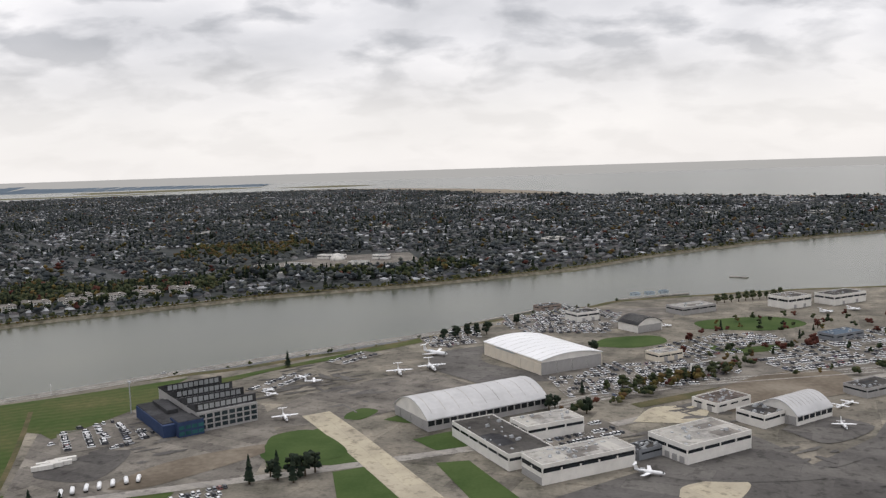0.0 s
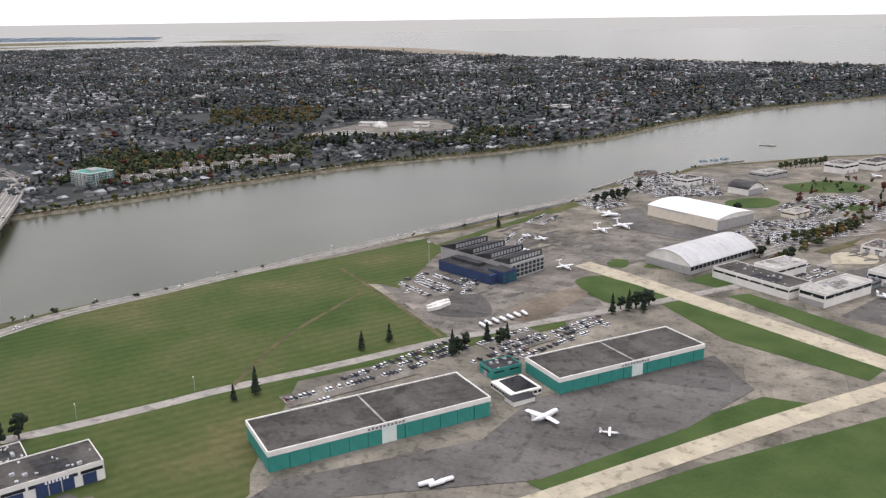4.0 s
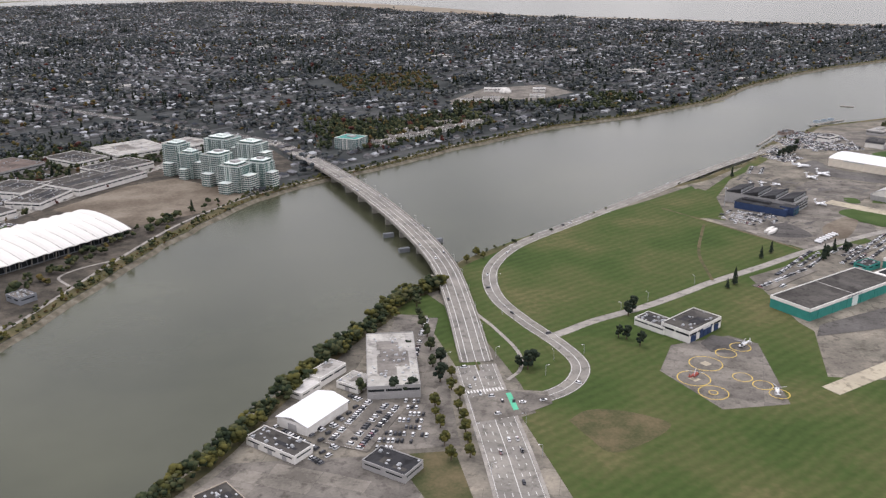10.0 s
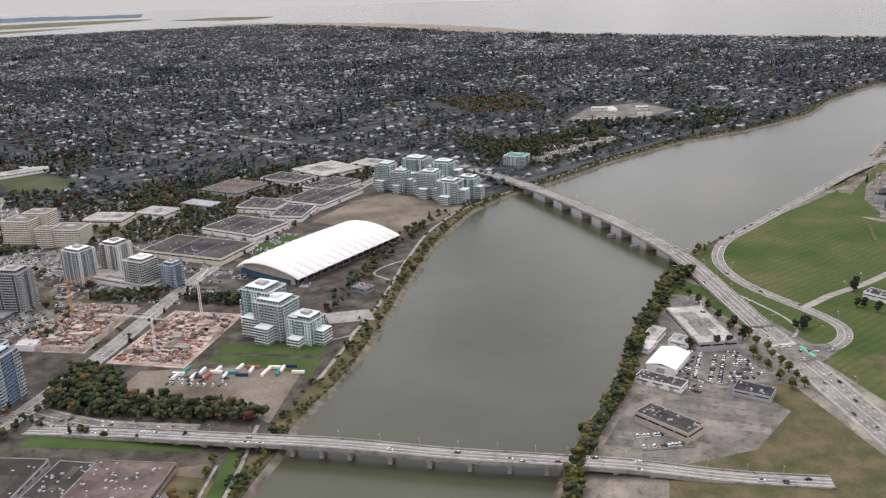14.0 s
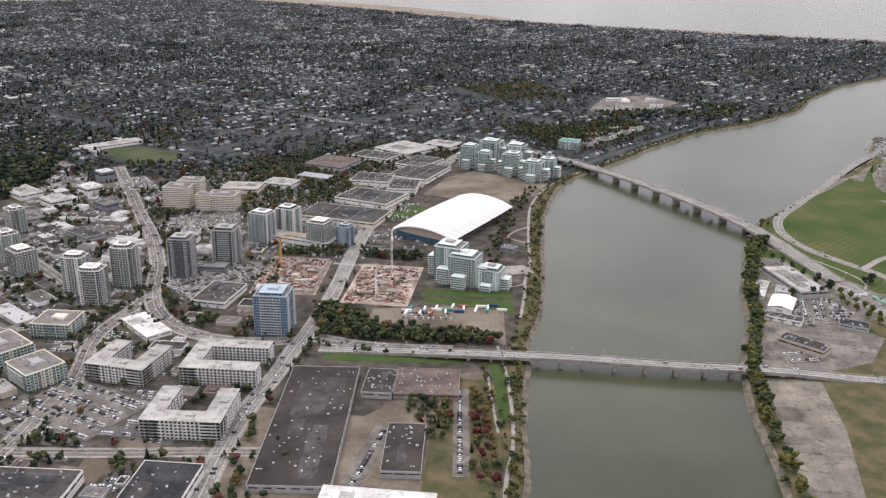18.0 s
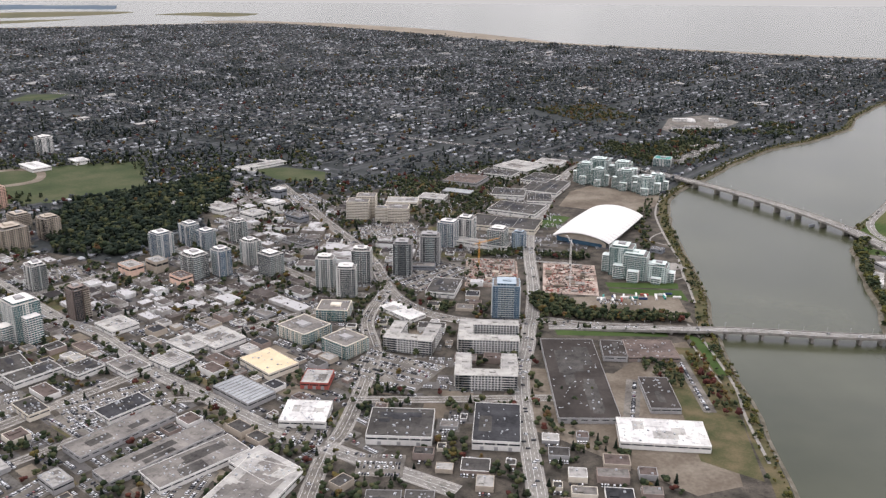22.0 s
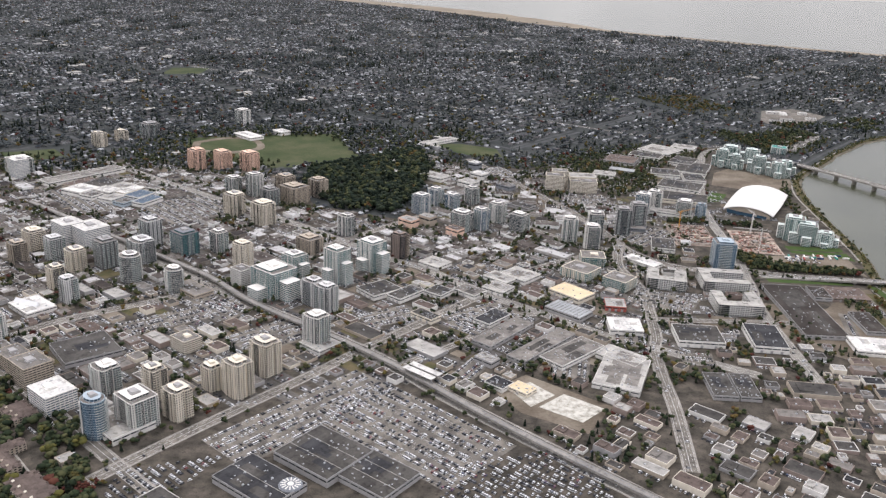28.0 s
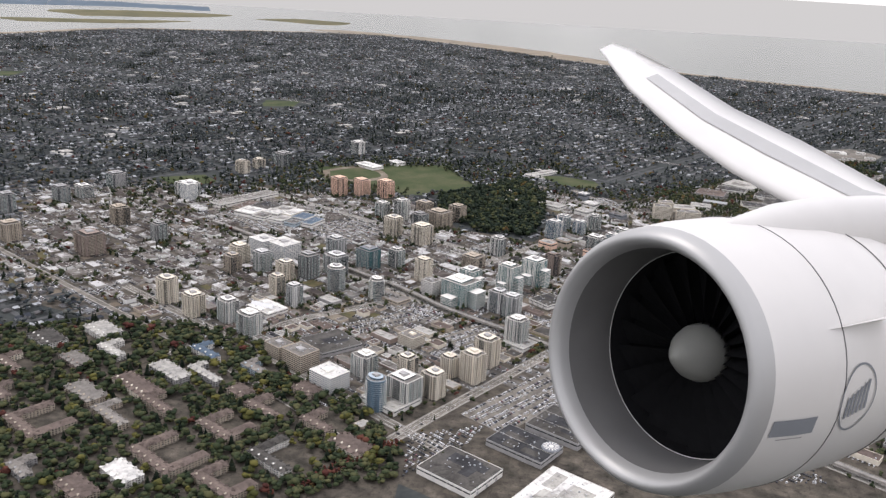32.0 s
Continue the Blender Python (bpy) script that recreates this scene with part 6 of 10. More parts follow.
def teal_hangar(x, y, w, d, h, rot):
    """Long hangar with teal sheet walls, a broad white fascia and a dark flat roof; the doors face local +x."""
    t = thing("aircraft_hangar", x, y, 0, rot, "long hangar with teal walls, white fascia and dark roof", "hangar")
    b = MB()
    b.box(0, 0, 0, w, d, h)
    part("wall", b, M_WALLS["teal"], t)
    f = MB()
    for cx, cy, sx, sy in ((w / 2, 0, 0.3, d + 0.3), (-w / 2, 0, 0.3, d + 0.3), (0, d / 2, w - 0.3, 0.3), (0, -d / 2, w - 0.3, 0.3)):
        f.box(cx, cy, h - 0.9, sx, sy, 1.15)
    part("fascia", f, M_WALLS["white"], t, "white roof fascia")
    r = MB()
    r.box(0, 0, h, w - 0.5, d - 0.5, 0.06)
    part("roof", r, M_ROOFS["dark"], t)
    r = MB()
    r.box(0, 0, h + 0.02, w - 0.5, 0.5, 0.12)
    part("roof_ridge", r, M_ROOFS["light"], t)
    n = 12
    leaf = MB()
    leaf.box(0, 0, 0, 0.14, d / n * 0.94, h - 1.0)
    for k in range(3):
        leaf.box(0.08, -d / n * 0.3 + k * d / n * 0.3, 0.1, 0.03, 0.08, h - 1.2)
    lme = leaf.mesh("door_leaf", M_WALLS["teal"])
    for i in range(n):
        part("door_leaf", lme, None, t, at=(w / 2 + 0.06 + 0.1 * (i % 2), -d / 2 + d * (i + 0.5) / n, 0.02))
    c = MB()
    c.box(w / 2 + 0.2, 0.6, 0, 0.2, 3.4, h - 0.6)
    part("entrance_panel", c, M_WALLS["green"], t)
    sign_bars(t, w / 2 + 0.2, 0, h - 0.62, 9.0, 90, 10, M_WALLS["slate"])
    return t


teal_hangar(-123, 124, 16, 52, 4.4, -70)
teal_hangar(-58, 148, 15, 46, 4.0, -71)
lk = thing("lounge_building", -87.0, 137.5, 0, -70, "white lounge building with a dark pitched roof", "building")
mb = MB()
mb.box(0, 0, 0, 9, 9, 1.6)
mb.box(5.5, -2.5, 0, 4, 6, 1.3)
part("wall", mb, M_WALLS["white"], lk)
mb = MB()
mb.box(0, 0.5, 1.62, 7.5, 6.5, 1.8, taper=0.25)
mb.box(5.5, -2.5, 1.3, 4.4, 6.4, 0.15)
part("roof", mb, M_ROOFS["black"], lk)
part("window_strip", band([(-4.5, -4.5), (4.5, -4.5), (4.5, 4.5), (-4.5, 4.5)], 1.2, 0.3, 0.5, 1.2, 0.05), M_GLASS["dark"], lk)
flat_block(-88.5, 149, 6, 9, 2.2, -70, "black", "teal", "small teal annexe with a dark roof", "annexe", doors=1, units=2)

hc = arch_hangar(33, 299, 25, 38, 5.0, 1.6, 27, "metal", "cream", "large cream hangar with a bowed white roof", "white", glazed=False)
sign_bars(hc, -12.7, 4, 4.2, 13, 90, 16, M_WALLS["sky"], 0.5)
mb = MB()
mb.box(0, 0, 0, 0.14, 4.0, 3.6)
hd = mb.mesh("door_leaf", M_WALLS["cream"])
for i in range(9):
    part("door_leaf", hd, None, hc, at=(-12.62 - 0.05 * (i % 2), -17 + i * 4.2, 0.1))
arch_hangar(6, 238, 20, 39, 3.2, 3.9, -61, "zinc", "grey", "old hangar with a tall curved pale metal roof", "white")
arch_hangar(93, 224, 12, 15, 2.8, 3.3, -58, "zinc", "white", "small hangar with a curved grey metal roof", "white")
flat_block(84, 221, 9, 13, 3.2, -58, "dark", "white", "white two-storey office beside a hangar", "office_building", doors=0)
flat_block(77, 236, 9, 14, 2.4, -58, "brown", "white", "low workshop with a ribbed brown roof", "workshop", doors=2, lines=6)
flat_block(60, 200, 13, 21, 4.2, -61, "light", "white", "pale boxy hangar with dark window bands", "aircraft_hangar", doors=5)
# the U-shaped white office with a dark roof
flat_block(12, 205, 30, 12, 3.6, -65, "dark", "white", "white airport office with a dark roof", "office_building", doors=0, units=4)
flat_block(25, 216, 9, 17, 4.0, -65, "light", "white", "white airport office wing", "office_building", doors=0, units=3)
ow = flat_block(29, 189, 9, 25, 4.4, -65, "light", "white", "long white airport office wing with dark window bands", "office_building", doors=6, units=9)
part("window_band", band([(-4.5, -12.5), (4.5, -12.5), (4.5, 12.5), (-4.5, 12.5)], 26, 0.6, 3.3, 3.8, 0.06), M_GLASS["dark"], ow)
flat_block(46, 197, 5, 8, 2.4, -61, "black", "slate", "low dark link between hangars", "annexe", doors=0)


def sawtooth_works(x, y, rot):
    """Grey works with stepped roof monitors and a navy front wing."""
    t = thing("works_building", x, y, 0, rot, "grey works with stepped dark roofs and a navy wing", "building")
    b = MB()
    b.box(0, 0, 0, 36, 17, 5.4)
    part("wall", b, M_WALLS["grey"], t)
    for k in range(4):
        r = MB()
        x0 = -18 + 9 * k
        r.loft([[(x0, s * 8.7, 5.4), (x0, s * 8.7, 5.7), (x0 + 7.8, s * 8.7, 7.7), (x0 + 7.8, s * 8.7, 5.4)] for s in (-1, 1)])
        part("roof_monitor", r, M_ROOFS["black"], t)
        g = MB()
        for i in range(10):
            g.face([(x0 + 7.85, -8 + i * 1.6, 5.9), (x0 + 7.85, -8 + i * 1.6 + 1.25, 5.9), (x0 + 7.85, -8 + i * 1.6 + 1.25, 7.3), (x0 + 7.85, -8 + i * 1.6, 7.3)])
        tagged(part("monitor_glazing", g, M_ROOFS["glass"], t), kind="stuff")
    for z in (0.7, 2.2, 3.7):
        part("window_band", band([(18, -8.5), (18, 8.5), (18.001, 8.5)], 1.9, 0.5, z, z + 1.1, 0.06), M_GLASS["grey"], t)
    w = MB()
    w.box(4, -13, 0, 26, 9.6, 3.4)
    w.box(16, -11, 0, 7, 7, 4.2)
    part("navy_wing", w, M_WALLS["blue"], t, "navy blue sheet-clad wing")
    w = MB()
    w.box(3, -13, 3.4, 25, 9, 0.2)
    w.box(0, -12, 3.6, 14, 3, 1.1)
    w.box(16, -11, 4.2, 6.6, 6.6, 0.15)
    part("wing_roof", w, M_ROOFS["black"], t)
    for z in (0.6, 2.2):
        part("window_band", band([(19.5, -14.5), (19.5, -7.5), (19.501, -7.5)], 1.5, 0.3, z, z + 1.0, 0.06), M_GLASS["teal"], t)
    m = MB()
    m.tube((-14, -18, 0), (-14, -18, 9.5), 0.18, 0.12, 6)
    m.box(-14, -18, 9.3, 1.4, 0.5, 0.5)
    part("lamp_tower", m, M_STEEL, t)
    return t


sawtooth_works(-72, 245, -55)
hb = flat_block(-188, 111, 11, 19, 3.9, -62, "dark", "white", "white helicopter station with blue doors", "helicopter_station", doors=0, units=3)
for oy, ww in ((-7, 3.0), (-2.2, 2.2), (0.2, 2.2), (2.6, 2.2), (6.6, 2.6)):
    mb = MB()
    mb.box(5.56, oy, 0.05, 0.12, ww, 2.9 if abs(oy) < 5 else 2.3)
    part("hangar_door", mb, M_WALLS["blue"], hb, "navy blue hangar door")
sign_bars(hb, 5.66, 0.6, 2.6, 4.6, 90, 7, M_WHITEPAINT, 0.7)
flat_block(-198, 117, 12, 8, 2.6, -62, "dark", "white", "lower white office of the helicopter station", "office_building", doors=0, units=6)
for bx, by, bw, bd, bh, rf, wa, nm, lb in ((160, 393, 15, 12, 5.2, "grey", "white", "office_building", "white terminal office by the river"), (187, 400, 22, 11, 4.6, "dark", "white", "office_building", "long white terminal building"),
                                          (60, 374, 12, 9, 4.0, "dark", "white", "workshop", "white flying-club building by the river"), (112, 386, 20, 11, 3.2, "light", "grey", "terminal_shed", "low grey seaplane terminal"),
                                          (76, 295, 11, 7, 2.8, "light", "cream", "office_building", "pale low office among lawns"), (85, 275, 9, 6, 2.2, "dark", "white", "office_building", "small white office by the street"),
                                          (124, 245, 14, 8, 2.6, "dark", "grey", "workshop", "dark-roofed workshop beside the apron"), (150, 320, 16, 8, 2.4, "blue", "slate", "canopy_building", "long low building with a blue-green roof"),
                                          (48, 404, 12, 6, 2.0, "black", "brown", "boathouse", "dark timber boathouse on the bank"), (185, 315, 18, 7, 2.4, "grey", "grey", "workshop", "low grey depot at the apron")):
    flat_block(bx, by, bw, bd, bh, 27, rf, wa, lb, nm, doors=2, units=3)
ah = arch_hangar(80, 349, 13, 12, 3.4, 2.6, 29, "black", "white", "old white hangar with a black curved roof", "white")

flat_block(-319, 99.5, 5, 9, 1.8, -46, "white", "white", "small white lean-to by the willows", "workshop", doors=0, units=0)
flat_block(-312, 107.5, 6, 12, 2.6, -46, "light", "white", "narrow white workshop by the willows", "workshop", doors=0, units=1)
flat_block(-301, 54, 13, 8, 2.2, -46, "black", "grey", "low workshop with a black roof", "workshop", doors=2, units=2)
flat_block(-304, 100, 8, 8, 2.0, -46, "light", "white", "small white workshop by the willows", "workshop", doors=1, units=2)
gs = thing("gabled_shed", -318, 84, 0, -46, "white gabled boat shed by the river", "shed")
mb = MB()
mb.box(0, 0, 0, 11, 17, 3.0)
part("wall", mb, M_WALLS["white"], gs)
mb = MB()
mb.loft([[(-5.8, s * 8.8, 2.95), (0, s * 8.8, 4.3), (5.8, s * 8.8, 2.95), (5.8, s * 8.8, 2.8), (0, s * 8.8, 4.1), (-5.8, s * 8.8, 2.8)] for s in (-1, 1)])
part("roof", mb, M_ROOFS["metal"], gs)
mb = MB()
mb.box(0, -8.55, 0, 3.0, 0.12, 2.2)
part("door", mb, M_WALLS["grey"], gs)

# docks and seaplane floats
def dock(line, w, label):
    mb = MB()
    strip(mb, line, w / 2, -w / 2, -0.8)
    strip(mb, line, w / 2, w / 2 - 0.02, -1.4, 0, -0.8)
    strip(mb, line, -w / 2 + 0.02, -w / 2, -0.8, 0, -1.4)
    sheet("floating_dock", mb, M_CONCRETE, label, "dock")


dock([(9, 378), (28, 395), (42, 408)], 1.6, "grey floating dock along the bank")
dock([(88, 432), (128, 446)], 1.8, "grey floating seaplane dock")
dock([(100, 424), (94, 434)], 1.4, "short ramp to the floating dock")
for i, (bx, by) in enumerate(((98, 438), (106, 440), (114, 443))):
    flat_block(bx, by, 4.5, 3, 1.2, 20, "blue", "sky", "small turquoise float shed on the dock", "float_shed", doors=0, units=0)
dock([(170, 505), (178, 498)], 3.0, "log barge moored in the river")

# helicopter landing circles
def ring(x, y, r, w, label):
    mb = MB()
    n = 40
    for i in range(n):
        a, b = 2 * math.pi * i / n, 2 * math.pi * (i + 1) / n
        mb.face([(x + math.cos(a) * (r - w), y + math.sin(a) * (r - w), 0.1), (x + math.cos(a) * r, y + math.sin(a) * r, 0.1), (x + math.cos(b) * r, y + math.sin(b) * r, 0.1), (x + math.cos(b) * (r - w), y + math.sin(b) * (r - w), 0.1)])
    sheet("landing_circle", mb, M_YELLOW, label, "marking")


for x, y, r in ((-196, 87, 5.2), (-204.5, 79, 5.0), (-203.5, 69.5, 4.4), (-203.5, 69.5, 1.4), (-190, 76, 3.0), (-187, 70, 3.0), (-185.5, 64, 3.0), (-186, 92, 3.4), (-179, 95, 3.4)):
    ring(x, y, r, 0.28, "yellow painted helicopter landing circle")
for x, y in ((-196, 87), (-204.5, 78.5)):
    zone("landing_pad", rectpoly(x, y, 2.6, 2.6, 20), M_TAXI, "pale square landing pad", 0.09)
zone("apron", [(-190, 101), (-183, 106), (-174, 98), (-182, 91), (-190, 94)], M_ASPHALT, "dark asphalt before the helicopter doors", 0.075)

# ---------------------------------------------------------------- aircraft, cranes, railway, mall
def ellipse_ring(cx, cz, ry, rz, x, n=12):
    return [(x, cx + ry * math.cos(2 * math.pi * i / n), cz + rz * math.sin(2 * math.pi * i / n)) for i in range(n)]


def airplane(x, y, rot, length, kind, label):
    """A parked aircraft, nose along local x."""
    t = thing("parked_airplane", x, y, 0, rot, label, "airplane", "parked airplanes")
    L = length
    r = L * 0.062
    z = r * 1.9
    f = MB()
    f.loft([ellipse_ring(0, z + dz * r, r * k, r * k, L * px) for px, k, dz in ((0.5, 0.05, -0.2), (0.47, 0.45, -0.12), (0.42, 0.8, 0), (0.34, 1, 0), (-0.15, 1, 0), (-0.32, 0.72, 0.2), (-0.44, 0.38, 0.5), (-0.5, 0.12, 0.7))])
    part("fuselage", f, M_WHITEPAINT, t, smooth=True)
    wz = z + (r * 0.9 if kind != "jet" else -r * 0.5)
    for s in (1, -1):
        w = MB()
        sweep = 0.16 if kind == "jet" else 0.02
        a, b = (0.09 * L, -0.07 * L), (0.09 * L - sweep * L, -0.02 * L - sweep * L)
        span = 0.5 * L
        w.loft([[(a[0], s * r * 0.5, wz), (a[1], s * r * 0.5, wz), (a[1], s * r * 0.5, wz + r * 0.25), (a[0] * 0.9, s * r * 0.5, wz + r * 0.3)],
                [(b[0], s * span, wz + 0.05 * L * (kind == "jet")), (b[1], s * span, wz + 0.05 * L * (kind == "jet")), (b[1], s * span, wz + 0.06 * r + 0.05 * L * (kind == "jet")), (b[0], s * span, wz + 0.08 * r + 0.05 * L * (kind == "jet"))]])
        part("wing", w, M_WHITEPAINT, t)
        e = MB()
        if kind == "jet":
            e.loft([ellipse_ring(s * r * 1.75, z + r * 0.6, r * q, r * q, L * px, 10) for px, q in ((-0.16, 0.42), (-0.2, 0.5), (-0.3, 0.42), (-0.33, 0.3))])
        elif kind == "prop":
            e.loft([ellipse_ring(s * L * 0.17, wz - r * 0.1, r * q, r * q, L * px, 10) for px, q in ((0.2, 0.15), (0.17, 0.42), (0.02, 0.5), (-0.1, 0.2))])
        if kind != "light":
            part("engine", e, M_STEEL, t)
        h = MB()
        tz = z + (r * 3.6 if kind != "light" else r * 0.6)
        h.loft([[(-0.40 * L, 0, tz), (-0.5 * L, 0, tz), (-0.5 * L, 0, tz + 0.06 * r), (-0.40 * L, 0, tz + 0.08 * r)], [(-0.45 * L, s * 0.18 * L, tz), (-0.51 * L, s * 0.18 * L, tz), (-0.51 * L, s * 0.18 * L, tz + 0.04 * r), (-0.45 * L, s * 0.18 * L, tz + 0.04 * r)]])
        part("tailplane", h, M_WHITEPAINT, t)
    v = MB()
    v.loft([[(-0.34 * L, -0.05 * r, z + r * 0.6), (-0.48 * L, -0.05 * r, z + r * 0.6), (-0.48 * L, 0.1 * r, z + r * 0.6), (-0.34 * L, 0.1 * r, z + r * 0.6)],
            [(-0.44 * L, -0.05 * r, z + r * 3.7), (-0.52 * L, -0.05 * r, z + r * 3.7), (-0.52 * L, 0.1 * r, z + r * 3.7), (-0.44 * L, 0.1 * r, z + r * 3.7)]])
    part("fin", v, M_WHITEPAINT, t)
    g = MB()
    for gx, gy in ((0.36 * L, 0), (-0.04 * L, r * 1.2), (-0.04 * L, -r * 1.2)):
        g.tube((gx, gy, z - r * 0.6), (gx, gy, 0.12), 0.07 * r + 0.03, 0.05, 6)
        g.tube((gx, gy - 0.12, r * 0.35), (gx, gy + 0.12, r * 0.35), r * 0.3, r * 0.3, 10)
    part("landing_gear", g, M_RUBBER, t)
    c = MB()
    c.loft([ellipse_ring(0, z + 0.25 * r, r * k, r * k, L * px) for px, k in ((0.455, 0.60), (0.425, 0.86))], caps=False)
    part("cockpit_glass", c, M_GLASS["dark"], t)
    return t


for ax, ay, ar, al, ak, lb in ((-84, 121, 35, 9.5, "jet", "white twin-jet business airplane on the apron"), (-72, 112, -20, 4.2, "light", "small white light airplane on the apron"), (-17, 284, -80, 9, "prop", "white twin-propeller airplane on the apron"),
                              (-6, 289, -75, 10, "prop", "white twin-propeller airplane on the apron"), (-5, 311, -35, 11, "jet", "white jet airplane on the apron"), (-47, 235, -70, 7.5, "prop", "grey and white propeller airplane on the apron"),
                              (-45, 276, 10, 6, "light", "small white airplane with red trim"), (44, 184, -25, 7, "jet", "white business jet before the hangar"), (101, 213, -100, 6, "light", "white light airplane before the hangar"),
                              (108, 230, 40, 5, "light", "white light airplane tied down"), (112, 233, 40, 5, "light", "white light airplane tied down"), (168, 372, 10, 7, "prop", "white airplane on the terminal apron"), (182, 376, 10, 7, "prop", "white airplane on the terminal apron"),
                              (-50, 282, 40, 5, "light", "small white airplane in the yard"), (-58, 266, 60, 5, "light", "small white airplane in the yard"), (-56, 261, 60, 5, "light", "small white airplane in the yard"), (92, 352, 20, 5, "light", "small white airplane by the hangar")):
    airplane(ax, ay, ar, al, ak, lb)


def helicopter(x, y, rot, tint, label):
    t = thing("helicopter", x, y, 0, rot, label, "helicopter")
    f = MB()
    f.loft([ellipse_ring(0, 1.0 + dz, ry, rz, px) for px, ry, rz, dz in ((2.2, 0.05, 0.05, -0.2), (1.9, 0.4, 0.35, -0.12), (1.2, 0.6, 0.6, 0), (-0.6, 0.6, 0.62, 0), (-1.3, 0.3, 0.35, 0.2), (-3.2, 0.12, 0.14, 0.35))])
    part("body", f, tint, t, smooth=True)
    c = MB()
    c.loft([ellipse_ring(0, 1.08, 0.5, 0.45, 1.75), ellipse_ring(0, 1.15, 0.64, 0.55, 1.15)], caps=False)
    part("windscreen", c, M_GLASS["dark"], t)
    v = MB()
    v.box(-3.1, 0, 1.3, 0.5, 0.08, 1.0)
    v.box(-3.0, 0, 1.3, 0.35, 1.3, 0.06)
    part("tail_fin", v, tint, t)
    m = MB()
    m.tube((0, 0, 1.5), (0, 0, 2.05), 0.14, 0.1, 8)
    part("mast", m, M_STEEL, t)
    for k in range(4):
        b = MB()
        b.box(1.45, 0, 2.0, 2.7, 0.16, 0.04)
        o = part("rotor_blade", b, M_STEEL, t)
        o.rotation_euler[2] = radians(90 * k + 25)
    s = MB()
    for sy in (-0.55, 0.55):
        s.tube((1.3, sy, 0.12), (-1.0, sy, 0.12), 0.06, 0.06, 6)
        for sx in (0.8, -0.5):
            s.tube((sx, sy, 0.12), (sx, sy * 0.6, 0.7), 0.04, 0.04, 6)
    part("skids", s, M_STEEL, t)
    return t


helicopter(-204, 79.5, 30, M_WALLS["red"], "red and white helicopter on a landing pad")
helicopter(-186, 64.5, 60, M_WHITEPAINT, "white helicopter on a landing circle")
helicopter(-178, 95, 200, M_WHITEPAINT, "white helicopter on the dark apron")


def tower_crane(x, y, h, jib, rot, paint, label):
    t = thing("tower_crane", x, y, 0, rot, label, "crane")
    m = MB()
    for sx in (-0.4, 0.4):
        for sy in (-0.4, 0.4):
            m.tube((sx, sy, 0), (sx, sy, h), 0.08, 0.08, 5)
    k, z = 0, 0.0
    while z < h - 1.2:
        for a, b in (((-0.4, -0.4), (0.4, -0.4)), ((0.4, -0.4), (0.4, 0.4)), ((0.4, 0.4), (-0.4, 0.4)), ((-0.4, 0.4), (-0.4, -0.4))):
            p, q = (a, b) if k % 2 else (b, a)
            m.tube((*p, z), (*q, z + 1.2), 0.05, 0.05, 4)
        z += 1.2
        k += 1
    part("mast", m, paint, t)
    j = MB()
    for oy, oz in ((-0.4, 0), (0.4, 0), (0, 0.8)):
        j.tube((-jib * 0.3 if oz == 0 else 0, oy, h + oz), (jib, oy, h + oz * (0.3 if oz else 1)), 0.08, 0.06, 5)
    for i in range(int(jib / 1.2)):
        j.tube((i * 1.2, -0.4, h), (i * 1.2 + 0.6, 0, h + 0.75), 0.04, 0.04, 4)
        j.tube((i * 1.2 + 0.6, 0, h + 0.75), (i * 1.2 + 1.2, 0.4, h), 0.04, 0.04, 4)
    part("jib", j, paint, t)
    c = MB()
    c.box(-jib * 0.27, 0, h - 1.0, 1.6, 1.0, 1.2)
    part("counterweight", c, M_CONCRETE, t)
    c = MB()
    c.box(0.5, 0.7, h - 0.9, 0.8, 0.7, 1.0)
    part("cab", c, M_GLASS["grey"], t)
    b = MB()
    b.box(0, 0, 0, 2.2, 2.2, 0.4)
    part("base", b, M_CONCRETE, t)
    c = MB()
    c.tube((0, 0, h), (0, 0, h + 2.2), 0.3, 0.05, 5)
    c.tube((0, 0, h + 2.2), (jib * 0.6, 0, h + 0.6), 0.03, 0.03, 4)
    c.tube((0, 0, h + 2.2), (-jib * 0.27, 0, h), 0.03, 0.03, 4)
    part("tie_top", c, paint, t)
    return t


tower_crane(-508, 152, 16, 22, 150, M_CRANE, "white tower crane over a building pit")
tower_crane(-491, 186, 18, 16, 75, M_CRANE, "white tower crane over a building pit")
tower_crane(-548, 205, 17, 18, 20, M_CRANEY, "orange tower crane over a building pit")
tower_crane(-1150, 400, 26, 20, 100, M_CRANE, "white tower crane over the town")
